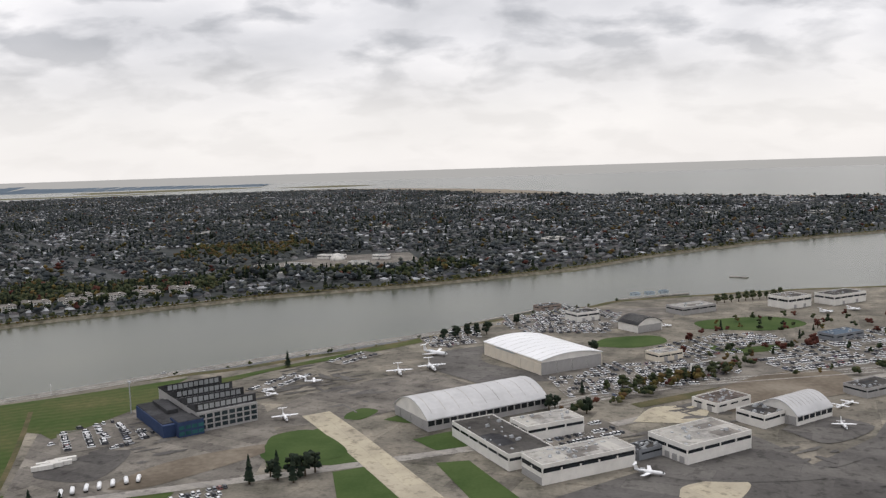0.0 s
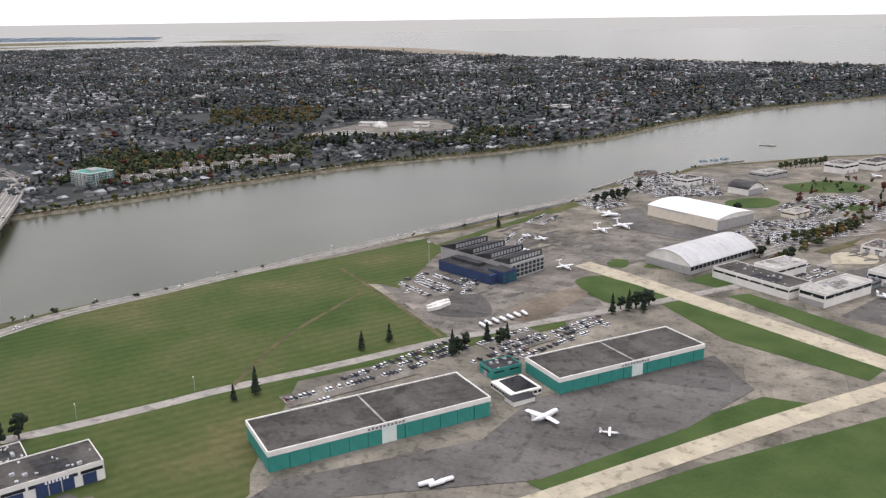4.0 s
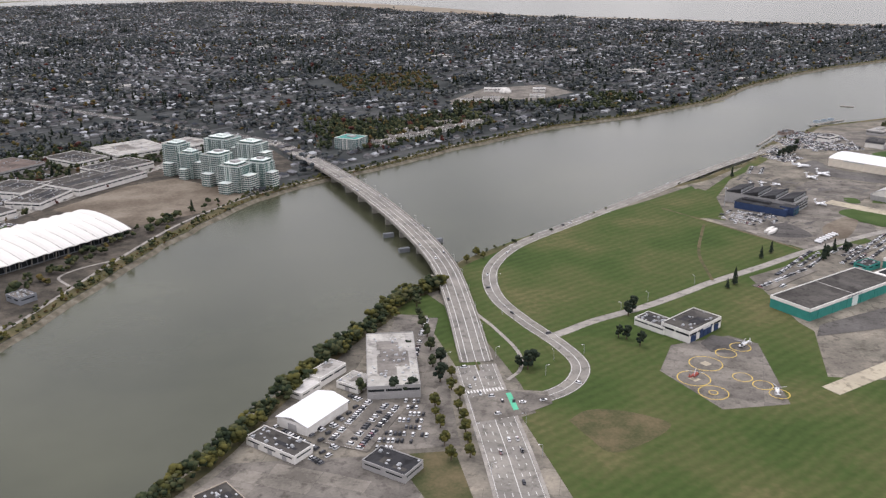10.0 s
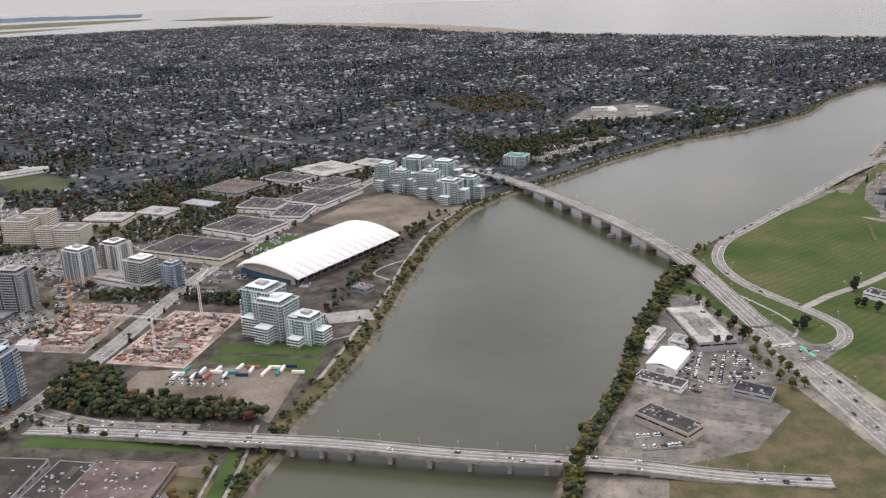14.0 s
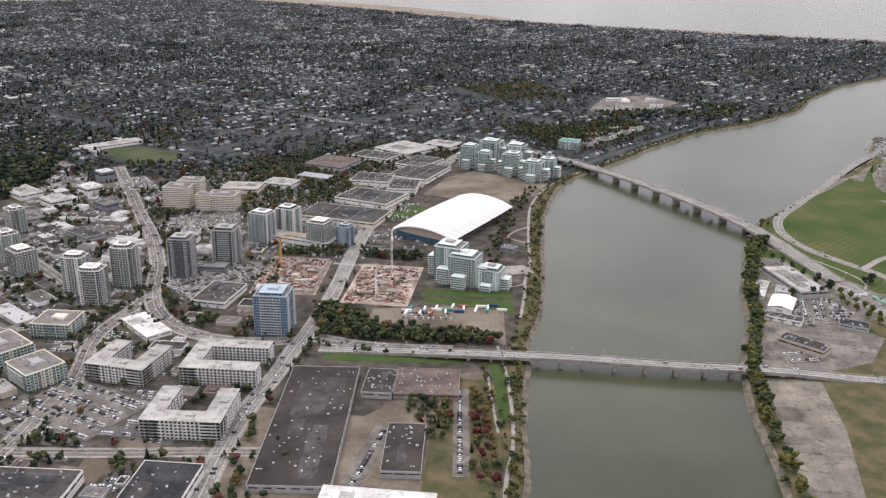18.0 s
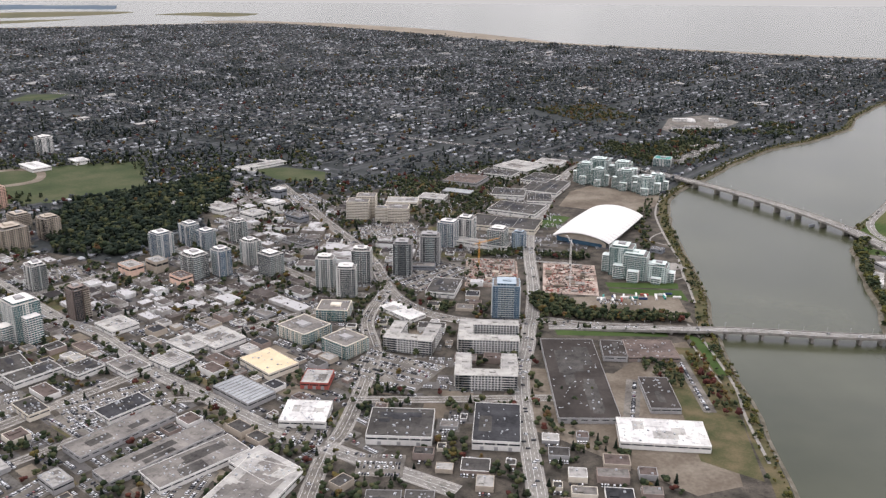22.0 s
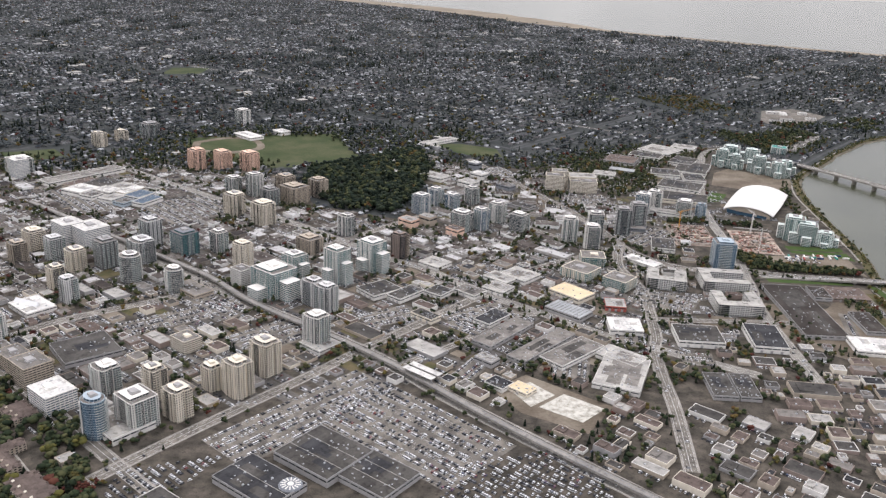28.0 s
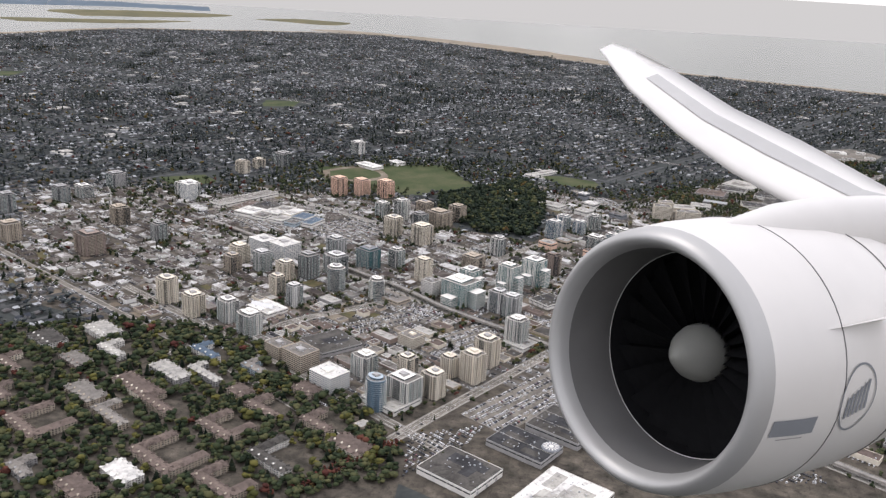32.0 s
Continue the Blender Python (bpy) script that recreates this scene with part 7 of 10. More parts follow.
# formwork, slabs and cabins in the two pits: one with a raised deck on columns, one still half dug
for px, py, pw, pd, pr, seed, deck in ((-544, 192, 32, 48, -21, 3, 1.7), (-500, 168, 32, 54, -25, 5, 0.0)):
    rnd = random.Random(seed)
    t = thing("building_pit_works", px, py, 0, pr, "half-built concrete walls and formwork in a pit", "building site")
    if deck:
        for zz in (0.75, deck):
            mb = MB()
            mb.box(0, 0, zz - 0.14, pw * 0.94, pd * 0.94, 0.14)
            part("floor_slab", mb, M_CONCRETE, t)
        cm = MB()
        cm.box(0, 0, 0.05, 0.3, 0.3, deck - 0.2)
        cme = cm.mesh("column", M_WALLS["tan"])
        for i in range(14):
            for sx_ in (-1, 1):
                part("column", cme, None, t, at=(sx_ * pw * 0.46, -pd * 0.46 + pd * 0.92 * i / 13, 0))
    for i in range(40):
        mb = MB()
        mb.box(0, 0, 0, rnd.choice((0.3, 4, 6, 2)), rnd.choice((0.3, 2, 4, 0.3)), rnd.choice((0.4, 0.7, 1.0, 1.4)), rnd.choice((0, 0, 90, 20)))
        part(rnd.choice(("formwork", "slab", "pallet")), mb, rnd.choice((M_REDSITE, M_CONCRETE, M_WALLS["tan"], M_SOIL, M_REDSITE, M_SOIL)), t, at=(rnd.uniform(-0.44, 0.44) * pw, rnd.uniform(-0.44, 0.44) * pd, deck + 0.02 * (deck > 0) + 0.07 * (deck == 0)))
    mb = MB()
    for i in range(900):
        big_ = rnd.random() < 0.2
        mb.box(rnd.uniform(-0.46, 0.46) * pw, rnd.uniform(-0.46, 0.46) * pd, deck + 0.06, rnd.choice((0.12, 0.5, 1.2, 2.0)) * (1.4 if big_ else 0.8), rnd.choice((0.12, 0.4, 0.9, 1.6)) * (1.4 if big_ else 0.8), rnd.choice((0.15, 0.3, 0.5, 0.9)), rnd.choice((0, 0, 90, 35, -20)))
    tagged(part("site_clutter", mb, M_CLUTTER, t, "timber, netting and formwork lying about"), kind="stuff")
    for sx_, sy_, lx_, ly_ in ((0, -0.49, pw, 0.08), (0, 0.49, pw, 0.08), (-0.49, 0, 0.08, pd), (0.49, 0, 0.08, pd)):
        mb = MB()
        mb.box(sx_ * pw, sy_ * pd, 0.05, lx_, ly_, deck + 0.35)
        part("safety_netting", mb, M_CLUTTER, t, "faded orange safety netting")


def guideway():
    ln3 = [(x, y, 3.0) for x, y in smooth_line([(-1060, 375), (-950, 210), (-926, 172), (-903, 124), (-863, 64), (-839, 24), (-820, -15), (-796, -61), (-750, -140)], 6)]
    ln = [(p[0], p[1]) for p in ln3]
    t = thing("elevated_railway", ln[0][0], ln[0][1], 0, 0, "pale concrete elevated railway on single columns", "railway")
    ox, oy = ln[0]
    loc = [(a - ox, b - oy) for a, b in ln]
    d = MB()
    strip(d, loc, 2.0, -2.0, 3.0)
    strip(d, loc, -2.0, 2.0, 2.3)
    strip(d, loc, 2.02, 2.0, 2.3, 0, 3.5)
    strip(d, loc, -2.0, -2.02, 3.5, 0, 2.3)
    part("deck", d, M_CONCRETE, t)
    for o in (-1.3, -0.7, 0.7, 1.3):
        r = MB()
        strip(r, loc, o + 0.08, o - 0.08, 3.06)
        part("rail", r, M_WALLS["slate"], t)
    col = MB()
    col.tube((0, 0, 0), (0, 0, 2.3), 0.45, 0.55, 8)
    cme = col.mesh("column", M_CONCRETE)
    for p in loc[::2]:
        part("column", cme, None, t, at=(*p, 0))
    return t


guideway()
st = thing("railway_station", -828, 11, 0, -57, "elevated station with two long white roofs", "station")
for s in (-1, 1):
    mb = MB()
    mb.box(0, s * 2.7, 4.9, 20, 4.0, 0.3)
    part("roof", mb, M_ROOFS["white"], st)
    mb = MB()
    mb.box(0, s * 2.9, 2.3, 19, 1.6, 0.8)
    part("platform", mb, M_CONCRETE, st)
    for i in range(6):
        mb = MB()
        mb.box(-9 + i * 3.6, s * 3.2, 0, 0.35, 0.35, 4.9)
        part("post", mb, M_STEEL, st)

# shopping centre: halls, sunburst skylight, white hall
flat_block(-962, -79, 27, 33, 4.0, 35, "dark", "white", "shopping centre hall with a stained dark roof", "shopping_hall", doors=3, units=8)
flat_block(-921, -63, 22, 34, 3.6, 35, "black", "grey", "shopping centre hall with a black roof", "shopping_hall", doors=0, units=8, lines=1)
flat_block(-872, -70, 24, 28, 3.2, 35, "dark", "grey", "shopping centre wing with a brown roof", "shopping_hall", doors=2, units=6, lines=2)
flat_block(-925, -115, 46, 34, 4.4, 35, "white", "white", "large shopping hall with a white roof", "shopping_hall", doors=0, units=16)
sk = thing("sunburst_skylight", -909, -70, 3.62, 0, "round roof skylight with white radiating spokes", "skylight")
mb = MB()
mb.tube((0, 0, 0), (0, 0, 0.7), 5.2, 4.6, 24)
part("drum", mb, M_WALLS["slate"], sk)
mb = MB()
mb.tube((0, 0, 0.7), (0, 0, 1.0), 1.4, 1.2, 16)
part("hub", mb, M_WALLS["white"], sk)
for i in range(14):
    mb = MB()
    mb.box(3.2, 0, 0.7, 2.2, 0.45, 0.2)
    o = part("spoke", mb, M_WALLS["white"], sk)
    o.rotation_euler[2] = 2 * math.pi * i / 14
# white-roofed store with a tilted glass ridge, podiums and decks
flat_block(-1032, 150, 24, 18, 3.0, -58, "white", "white", "white market store with a tilted skylight", "store", doors=3, units=4)
mb = MB()
t = thing("tilted_skylight", -1035, 152, 3.05, -40, "white tilted glass ridge skylight", "skylight")
mb.loft([[(-9, -2, 0), (-9, 2, 0), (-9, 0, 2.4)], [(9, -2, 0), (9, 2, 0), (9, 0, 2.4)]])
part("ridge", mb, M_ROOFS["metal"], t)
flat_block(-872, 62, 17, 20, 2.6, -58, "light", "white", "white podium below an apartment tower", "podium", doors=0, units=4)
flat_block(-939, 157, 26, 14, 2.8, -58, "grey", "tan", "parking podium beside a round tower", "podium", doors=0, units=4)
flat_block(-978, 0, 26, 22, 3.4, -58, "light", "white", "white shop podium below glass towers", "podium", doors=0, units=6)
flat_block(-882, 150, 30, 22, 2.6, -58, "light", "white", "white podium between apartment blocks", "podium", doors=0, units=5)
flat_block(-590, 217, 30, 8, 2.6, -22, "grey", "slate", "dark terrace flats between towers", "terrace_flats", doors=0, units=2)
flat_block(-530, 247, 40, 10, 3.2, -40, "light", "white", "low white flats between towers", "terrace_flats", doors=0, units=4)
for bx, by, bw, bd, bh, rt, rf, wa, lb in ((-553, 372, 26, 18, 4.0, -22, "light", "cream", "cream hospital wing"), (-524, 380, 22, 16, 3.4, -35, "light", "white", "white civic hall"), (-497, 392, 26, 12, 3.0, -40, "glass", "grey", "long civic hall with a blue-grey roof"),
                                          (-700, 398, 26, 16, 4.0, -58, "light", "white", "white school block"), (-676, 368, 16, 14, 5.0, -58, "light", "white", "white civic block"), (-656, 392, 14, 12, 6.0, -58, "white", "white", "white stepped civic block"),
                                          (-644, 352, 16, 10, 4.2, -58, "grey", "slate", "dark banded office block"), (-690, 335, 20, 14, 3.4, -58, "grey", "grey", "grey office block"), (-653, 292, 22, 12, 2.6, -58, "dark", "grey", "low dark shop row"),
                                          (-738, 425, 22, 14, 3.6, -58, "light", "white", "white school block"), (-723, 460, 14, 8, 3.0, -58, "white", "white", "white hall beside the park"), (-681, 478, 18, 8, 2.6, -58, "grey", "tan", "low school wing"),
                                          (-859, 605, 34, 18, 3.2, -62, "white", "white", "white sports hall with flat roofs"), (-820, 618, 18, 14, 4.0, -62, "white", "white", "white hall with a curved roof"), (-648, 427, 10, 10, 7.5, -58, "white", "slate", "dark glass office with a white roof"),
                                          (-765, 262, 14, 10, 6.0, -58, "light", "orange", "orange and tan office block"), (-749, 262, 12, 9, 7.5, -58, "light", "tan", "tan office block"), (-735, 233, 12, 9, 5.5, -58, "brown", "orange", "orange-brown office block"),
                                          (-850, 250, 24, 10, 2.4, -58, "grey", "white", "low white shops"), (-735, 134, 20, 14, 2.6, -58, "light", "white", "white-roofed store"), (-771, 171, 18, 16, 2.8, -58, "light", "white", "pale-roofed store"),
                                          (-764, 116, 18, 13, 2.8, -58, "grey", "white", "grey-roofed workshop"), (-788, 20, 12, 8, 3.6, -58, "light", "grey", "small grey office block"), (-791, -6, 12, 10, 2.4, -58, "black", "white", "shop with a black roof"), (-781, -14, 12, 9, 2.2, -58, "beige", "cream", "shop with a cream roof"),
                                          (-108, 616, 18, 8, 2.6, -20, "grey", "white", "long storage shed"), (-130, 612, 18, 7, 2.4, -20, "dark", "white", "long storage shed"), (-64, 620, 14, 8, 2.4, -20, "light", "white", "white storage shed"), (-90, 668, 22, 8, 3.0, -20, "white", "white", "white storage hall"), (-50, 655, 12, 8, 3.2, -20, "white", "white", "white storage hall")):
    flat_block(bx, by, bw, bd, bh, rt, rf, wa, lb + " among trees" if len(lb.split()) < 4 else lb, "low_building", doors=1, units=4)
dm = thing("storage_dome", -84, 655, 0, 0, "round white fabric storage dome", "dome")
mb = MB()
mb.loft([[(math.cos(2 * math.pi * i / 16) * 6 * math.cos(a), math.sin(2 * math.pi * i / 16) * 6 * math.cos(a), 5.5 * math.sin(a)) for i in range(16)] for a in (0, 0.35, 0.7, 1.05, 1.4, 1.55)])
part("shell", mb, M_ROOFS["white"], dm, smooth=True)

# ---------------------------------------------------------------- the airliner's engine and wing, where it flies last
R = 0.785
jet = new("airliner_wing_and_engine")
jet.matrix_basis = pose(-1086.437, -418.480, 232.129, 0, -8.0, -159.94)
tagged(jet, "white airliner wing with a large white turbofan engine in flight", "airliner")
M_COWL = tone("cowl_white", (0.58, 0.56, 0.535), 0.06, 0.32, 0.5, 2.0, spec=0.5)
M_LIP = tone("bare_lip_metal", (0.40, 0.395, 0.385), 0.08, 0.45, 0.6, 2.0, metal=0.4)
M_LINER = tone("intake_liner", (0.14, 0.137, 0.133), 0.1, 0.5, 1.0, 4.0)
# near-black: the deep intake's shade is put into the fan's colour
M_FAN = tone("shade_black_fan", (0.012, 0.012, 0.013), 0.2, 0.7, 1.0, 4.0)
M_SPIN = tone("spinner_grey", (0.24, 0.24, 0.22), 0.1, 0.35, 1.0, 4.0)


def turned(profile, n=64):
    return [[(x * R, r * R * math.cos(2 * math.pi * i / n), r * R * math.sin(2 * math.pi * i / n)) for i in range(n)] for x, r in profile]


mb = MB()
mb.loft(turned([(-0.16, 1.035), (-0.5, 1.085), (-1.0, 1.12), (-1.8, 1.13), (-2.6, 1.08), (-3.4, 0.96), (-4.0, 0.84)]), caps=False)
cowl = part("fan_cowl", mb, M_COWL, jet, "glossy white fan cowl", smooth=True)
mb = MB()
mb.loft(turned([(-0.16, 1.036), (-0.07, 1.01), (-0.02, 0.975), (0.0, 0.945), (-0.02, 0.915), (-0.08, 0.885), (-0.16, 0.868)]), caps=False)
part("intake_lip", mb, M_LIP, jet, "bare metal intake lip", smooth=True)
mb = MB()
mb.loft(turned([(-0.16, 0.868), (-0.3, 0.85), (-0.5, 0.842), (-0.66, 0.845)]), caps=False)
part("intake_liner", mb, M_LINER, jet, "grey acoustic intake liner", smooth=True)
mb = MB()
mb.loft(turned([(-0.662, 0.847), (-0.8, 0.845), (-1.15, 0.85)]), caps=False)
part("fan_case", mb, M_FAN, jet, "fan case with the intake's shade in its colour", smooth=True)
mb = MB()
mb.loft(turned([(-0.655, 0.846), (-0.658, 0.838), (-0.665, 0.846)]), caps=False)
part("liner_seam", mb, M_LIP, jet)
# black disc added behind the blades for the shade deep in the duct
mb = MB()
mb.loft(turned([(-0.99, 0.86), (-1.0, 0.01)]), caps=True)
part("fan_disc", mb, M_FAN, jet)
bl = MB()
rings_ = []
for k in range(6):
    q = k / 5
    rr, tw = (0.22 + 0.62 * q) * R, radians(25 + 35 * q)
    w_ = (0.09 + 0.05 * q) * R
    rings_.append([(-0.85 * R + w_ * math.cos(tw), w_ * math.sin(tw), rr), (-0.85 * R + 0.012, 0.012, rr), (-0.85 * R - w_ * math.cos(tw), -w_ * math.sin(tw), rr), (-0.85 * R - 0.012, -0.012, rr)])
bl.loft(rings_)
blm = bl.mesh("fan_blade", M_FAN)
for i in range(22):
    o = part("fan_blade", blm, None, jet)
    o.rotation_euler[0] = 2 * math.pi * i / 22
mb = MB()
mb.loft(turned([(-0.86, 0.245), (-0.76, 0.24), (-0.66, 0.205), (-0.54, 0.125), (-0.45, 0.05), (-0.425, 0.012)], 48))
part("spinner", mb, M_SPIN, jet, "grey pointed dome spinner", smooth=True)


def cowl_point(x, ang, out=0.006):
    """A place on the cowl: x along the axis in radii, ang up from its side towards the fuselage."""
    rr = (np.interp(-x, (0.16, 0.5, 1.0, 1.8, 2.6), (1.035, 1.085, 1.12, 1.13, 1.08)) + out) * R
    a = radians(ang)
    return (x * R, rr * math.cos(a), rr * math.sin(a))


mb = MB()
for i in range(8):
    x0, x1 = -0.21 - i * 0.062, -0.21 - (i + 1) * 0.062
    mb.face([cowl_point(x0, -9.5), cowl_point(x0, -2.5), cowl_point(x1, -2.5), cowl_point(x1, -9.5)])
part("grey_panel", mb, M_WALLS["slate"], cowl, "dark grey rectangular marking")
mb = MB()
n = 36
for i in range(n):
    a, b = 2 * math.pi * i / n, 2 * math.pi * (i + 1) / n
    mb.face([cowl_point(-1.22 + 0.26 * k * math.cos(g), 2 + 14 * k * math.sin(g), 0.008) for g, k in ((a, 1), (b, 1), (b, 0.94), (a, 0.94))])
for i in range(6):
    x0 = -1.06 - 0.055 * i
    mb.face([cowl_point(x0, -6 + i * 0.6, 0.008), cowl_point(x0, 3 + i * 1.2, 0.008), cowl_point(x0 - 0.035, 3 + i * 1.2, 0.008), cowl_point(x0 - 0.035, -6 + i * 0.6, 0.008)])
part("round_mark", mb, M_WALLS["slate"], cowl, "round grey emblem as plain shapes")
mb = MB()
mb.face([cowl_point(-0.3, -11.3), cowl_point(-0.3, -10.8), cowl_point(-0.6, -10.8), cowl_point(-0.6, -11.3)])
part("small_print", mb, M_WALLS["grey"], cowl, "thin line of small print")
mb = MB()
tip_, root_ = cowl_point(-0.82, 30, 0.0), cowl_point(-1.62, 32, -0.01)
fin = tuple(np.array(cowl_point(-1.55, 31, 0.24)))
low_ = cowl_point(-1.62, 31, -0.01)
mb.face([tip_, fin, root_])
mb.face([tip_, low_, fin])
mb.face([root_, fin, low_])
part("strake", mb, M_COWL, cowl, "white triangular strake")
for xs in (-0.98, -2.15):
    mb = MB()
    rr = 1.1195 if xs > -1.5 else 1.112
    mb.loft(turned([(xs, rr - 0.01), (xs - 0.002, rr + 0.004), (xs - 0.01, rr + 0.004), (xs - 0.012, rr - 0.01)]), caps=False)
    part("cowl_seam", mb, M_LINER, cowl)
mb = MB()
mb.loft([[(x * R, wd * math.cos(t) * R, (0.85 + (zt - 0.85) * max(0.0, math.sin(t)) ** 0.8) * R) for t in [math.pi * i / 12 for i in range(13)]] for x, wd, zt in ((-0.62, 0.03, 1.06), (-0.9, 0.16, 1.16), (-1.4, 0.24, 1.27), (-2.2, 0.28, 1.36), (-3.2, 0.28, 1.40), (-4.4, 0.22, 1.36))])
part("pylon", mb, M_COWL, jet, smooth=True)
# the wing, from beside the pylon out to its raked tip
wing_rows = []
for le, te, th in (((-2.69, 0.0, 0.78), (-3.6, 0.9, 1.05), 0.20), ((-3.25, -0.85, 0.72), (-4.06, -0.67, 1.07), 0.15), ((-3.95, -2.18, 0.86), (-4.89, -2.06, 1.31), 0.12), ((-4.83, -3.65, 1.09), (-5.74, -3.55, 1.52), 0.09),
                   ((-5.93, -5.53, 1.53), (-6.79, -5.47, 1.93), 0.06), ((-6.74, -6.86, 1.99), (-7.4, -6.76, 2.16), 0.03), ((-7.08, -7.27, 2.09), (-7.41, -7.3, 2.24), 0.012)):
    a, b = Vector(le), Vector(te)
    c = b - a
    wing_rows.append([tuple(a + c * s + Vector((0, 0, h_ * th))) for s, h_ in ((0, 0), (0.08, 0.45), (0.3, 0.62), (0.65, 0.42), (1, 0.02), (0.65, -0.2), (0.3, -0.4), (0.08, -0.35))])
mb = MB()
mb.loft(wing_rows)
wing = part("wing", mb, M_COWL, jet, "long pale swept wing", smooth=True)
mb = MB()
for r0, r1 in zip(wing_rows[:4], wing_rows[1:5]):
    p, q = [Vector(v) for v in r0], [Vector(v) for v in r1]
    up_ = Vector((0, 0, 0.012))
    mb.face([tuple(p[2] + (p[3] - p[2]) * 0.3 + up_), tuple(q[2] + (q[3] - q[2]) * 0.3 + up_), tuple(q[3] + up_), tuple(p[3] + up_)])
part("spoiler_panel", mb, M_LIP, wing, "greyer spoiler panels")
mb = MB()
mb.loft([[(x * R, (0.25 + rr_ * math.cos(t)) * R, (z + rr_ * 1.3 * math.sin(t)) * R) for t in [2 * math.pi * i / 16 for i in range(16)]] for x, z, rr_ in ((-3.1, 1.02, 0.02), (-3.3, 1.03, 0.13), (-3.8, 1.04, 0.2), (-4.8, 1.05, 0.22), (-6.0, 1.05, 0.1))])
part("flap_fairing", mb, M_COWL, wing)

LOTS = [0]
CARS = []  # x, y, heading of every parked car


def car_park(x, y, w, d, rot, fill=0.72):
    """Asphalt, painted bays and rows of cars."""
    rnd = random.Random(int(x * 3 + y * 5))
    mb = MB()
    mb.box(0, 0, 0.05, w, d, 0.045 + 0.004 * LOTS[0])
    LOTS[0] += 1
    t = thing("car_park", x, y, 0, rot, "grey asphalt car park with painted bays", "car park", kind="structure")
    part("surface", mb, M_OLDASPH, t)
    ln = MB()
    if d >= w:
        rows, length, swap = max(1, int(w / 3.9)), d, True
    else:
        rows, length, swap = max(1, int(d / 3.9)), w, False
    span = (w if swap else d) / rows
    n = int((length - 1.5) / 1.15)
    c, s = math.cos(radians(rot)), math.sin(radians(rot))
    for r in range(rows):
        across = -(w if swap else d) / 2 + span * (r + 0.5) + (0.55 if r % 2 else -0.55)
        for i in range(n):
            along = -length / 2 + 0.9 + i * 1.15
            lx, ly = (across, along) if swap else (along, across)
            if swap:
                a_, b_, e_, f_, z_ = lx - 1.0, lx + 1.0, ly - 0.605, ly - 0.535, 0.112 + 0.004 * LOTS[0]
            else:
                a_, b_, e_, f_, z_ = lx - 0.605, lx - 0.535, ly - 1.0, ly + 1.0, 0.112 + 0.004 * LOTS[0]
            ln.face([(a_, e_, z_), (b_, e_, z_), (b_, f_, z_), (a_, f_, z_)])
            if i % 23 > 20 or rnd.random() > fill * (1.15 if rnd.random() < 0.7 else 0.5):
                continue
            CARS.append((x + lx * c - ly * s, y + lx * s + ly * c, rot + (0 if swap else 90) + rnd.choice((0, 180)) + rnd.uniform(-3, 3)))
    tagged(part("bay_lines", ln, M_PAINT, t), kind="stuff")
    OCC.append(rectpoly(x, y, w, d, rot, 0.3))
    return t

# ---------------------------------------------------------------- car parks
car_park(-893, -9, 31, 97, -59)
car_park(-847, -37, 86, 50, -59)
car_park(-944, 120, 21, 75, -69)
car_park(-898, 81, 30, 45, -64)
car_park(-937, 339, 62, 58, -65)
car_park(-1020, 380, 83, 31, -66)
car_park(-930, 138, 60, 20, -56)
car_park(-768, 80, 28, 46, -71)
car_park(-583, 302, 44, 35, -3)
car_park(-627, 409, 43, 26, -76)
car_park(-583, 203, 34, 54, -58)
car_park(-641, 77, 43, 31, -46)
car_park(-544, 15, 38, 7, 58)
car_park(-508, 21, 6, 60, -19)
car_park(56, 265, 21, 46, -82)
car_park(54, 367, 33, 33, -83)
car_park(-96, 223, 19, 18, -62)
car_park(127, 284, 20, 39, -74)
car_park(1, 337, 20, 21, -74)
car_park(34, 214, 15, 23, -64)
car_park(38, 376, 28, 24, -85)
car_park(73, 280, 19, 24, -82)
car_park(114, 321, 22, 31, -78)
car_park(152, 316, 20, 26, -79)
car_park(-56, 278, 9, 26, -29)
car_park(-35, 311, 10, 21, -39)
car_park(-93, 228, 14, 9, -56)
car_park(-825, 92, 21, 35, -74)
car_park(-809, 273, 23, 27, -73)
car_park(-127, 147, 7, 35, -66)
car_park(-80, 169, 12, 20, -61)
car_park(-304, 77, 13, 26, -35)
car_park(-279, 124, 7, 42, -19)
car_park(-780, 69, 27, 23, -56)
car_park(-690, 33, 20, 27, -26)
car_park(-744, 4, 20, 26, -29)
car_park(-668, -4, 19, 16, -21)
car_park(-799, 15, 13, 26, -47)
car_park(-345, 35, 11, 17, -99)

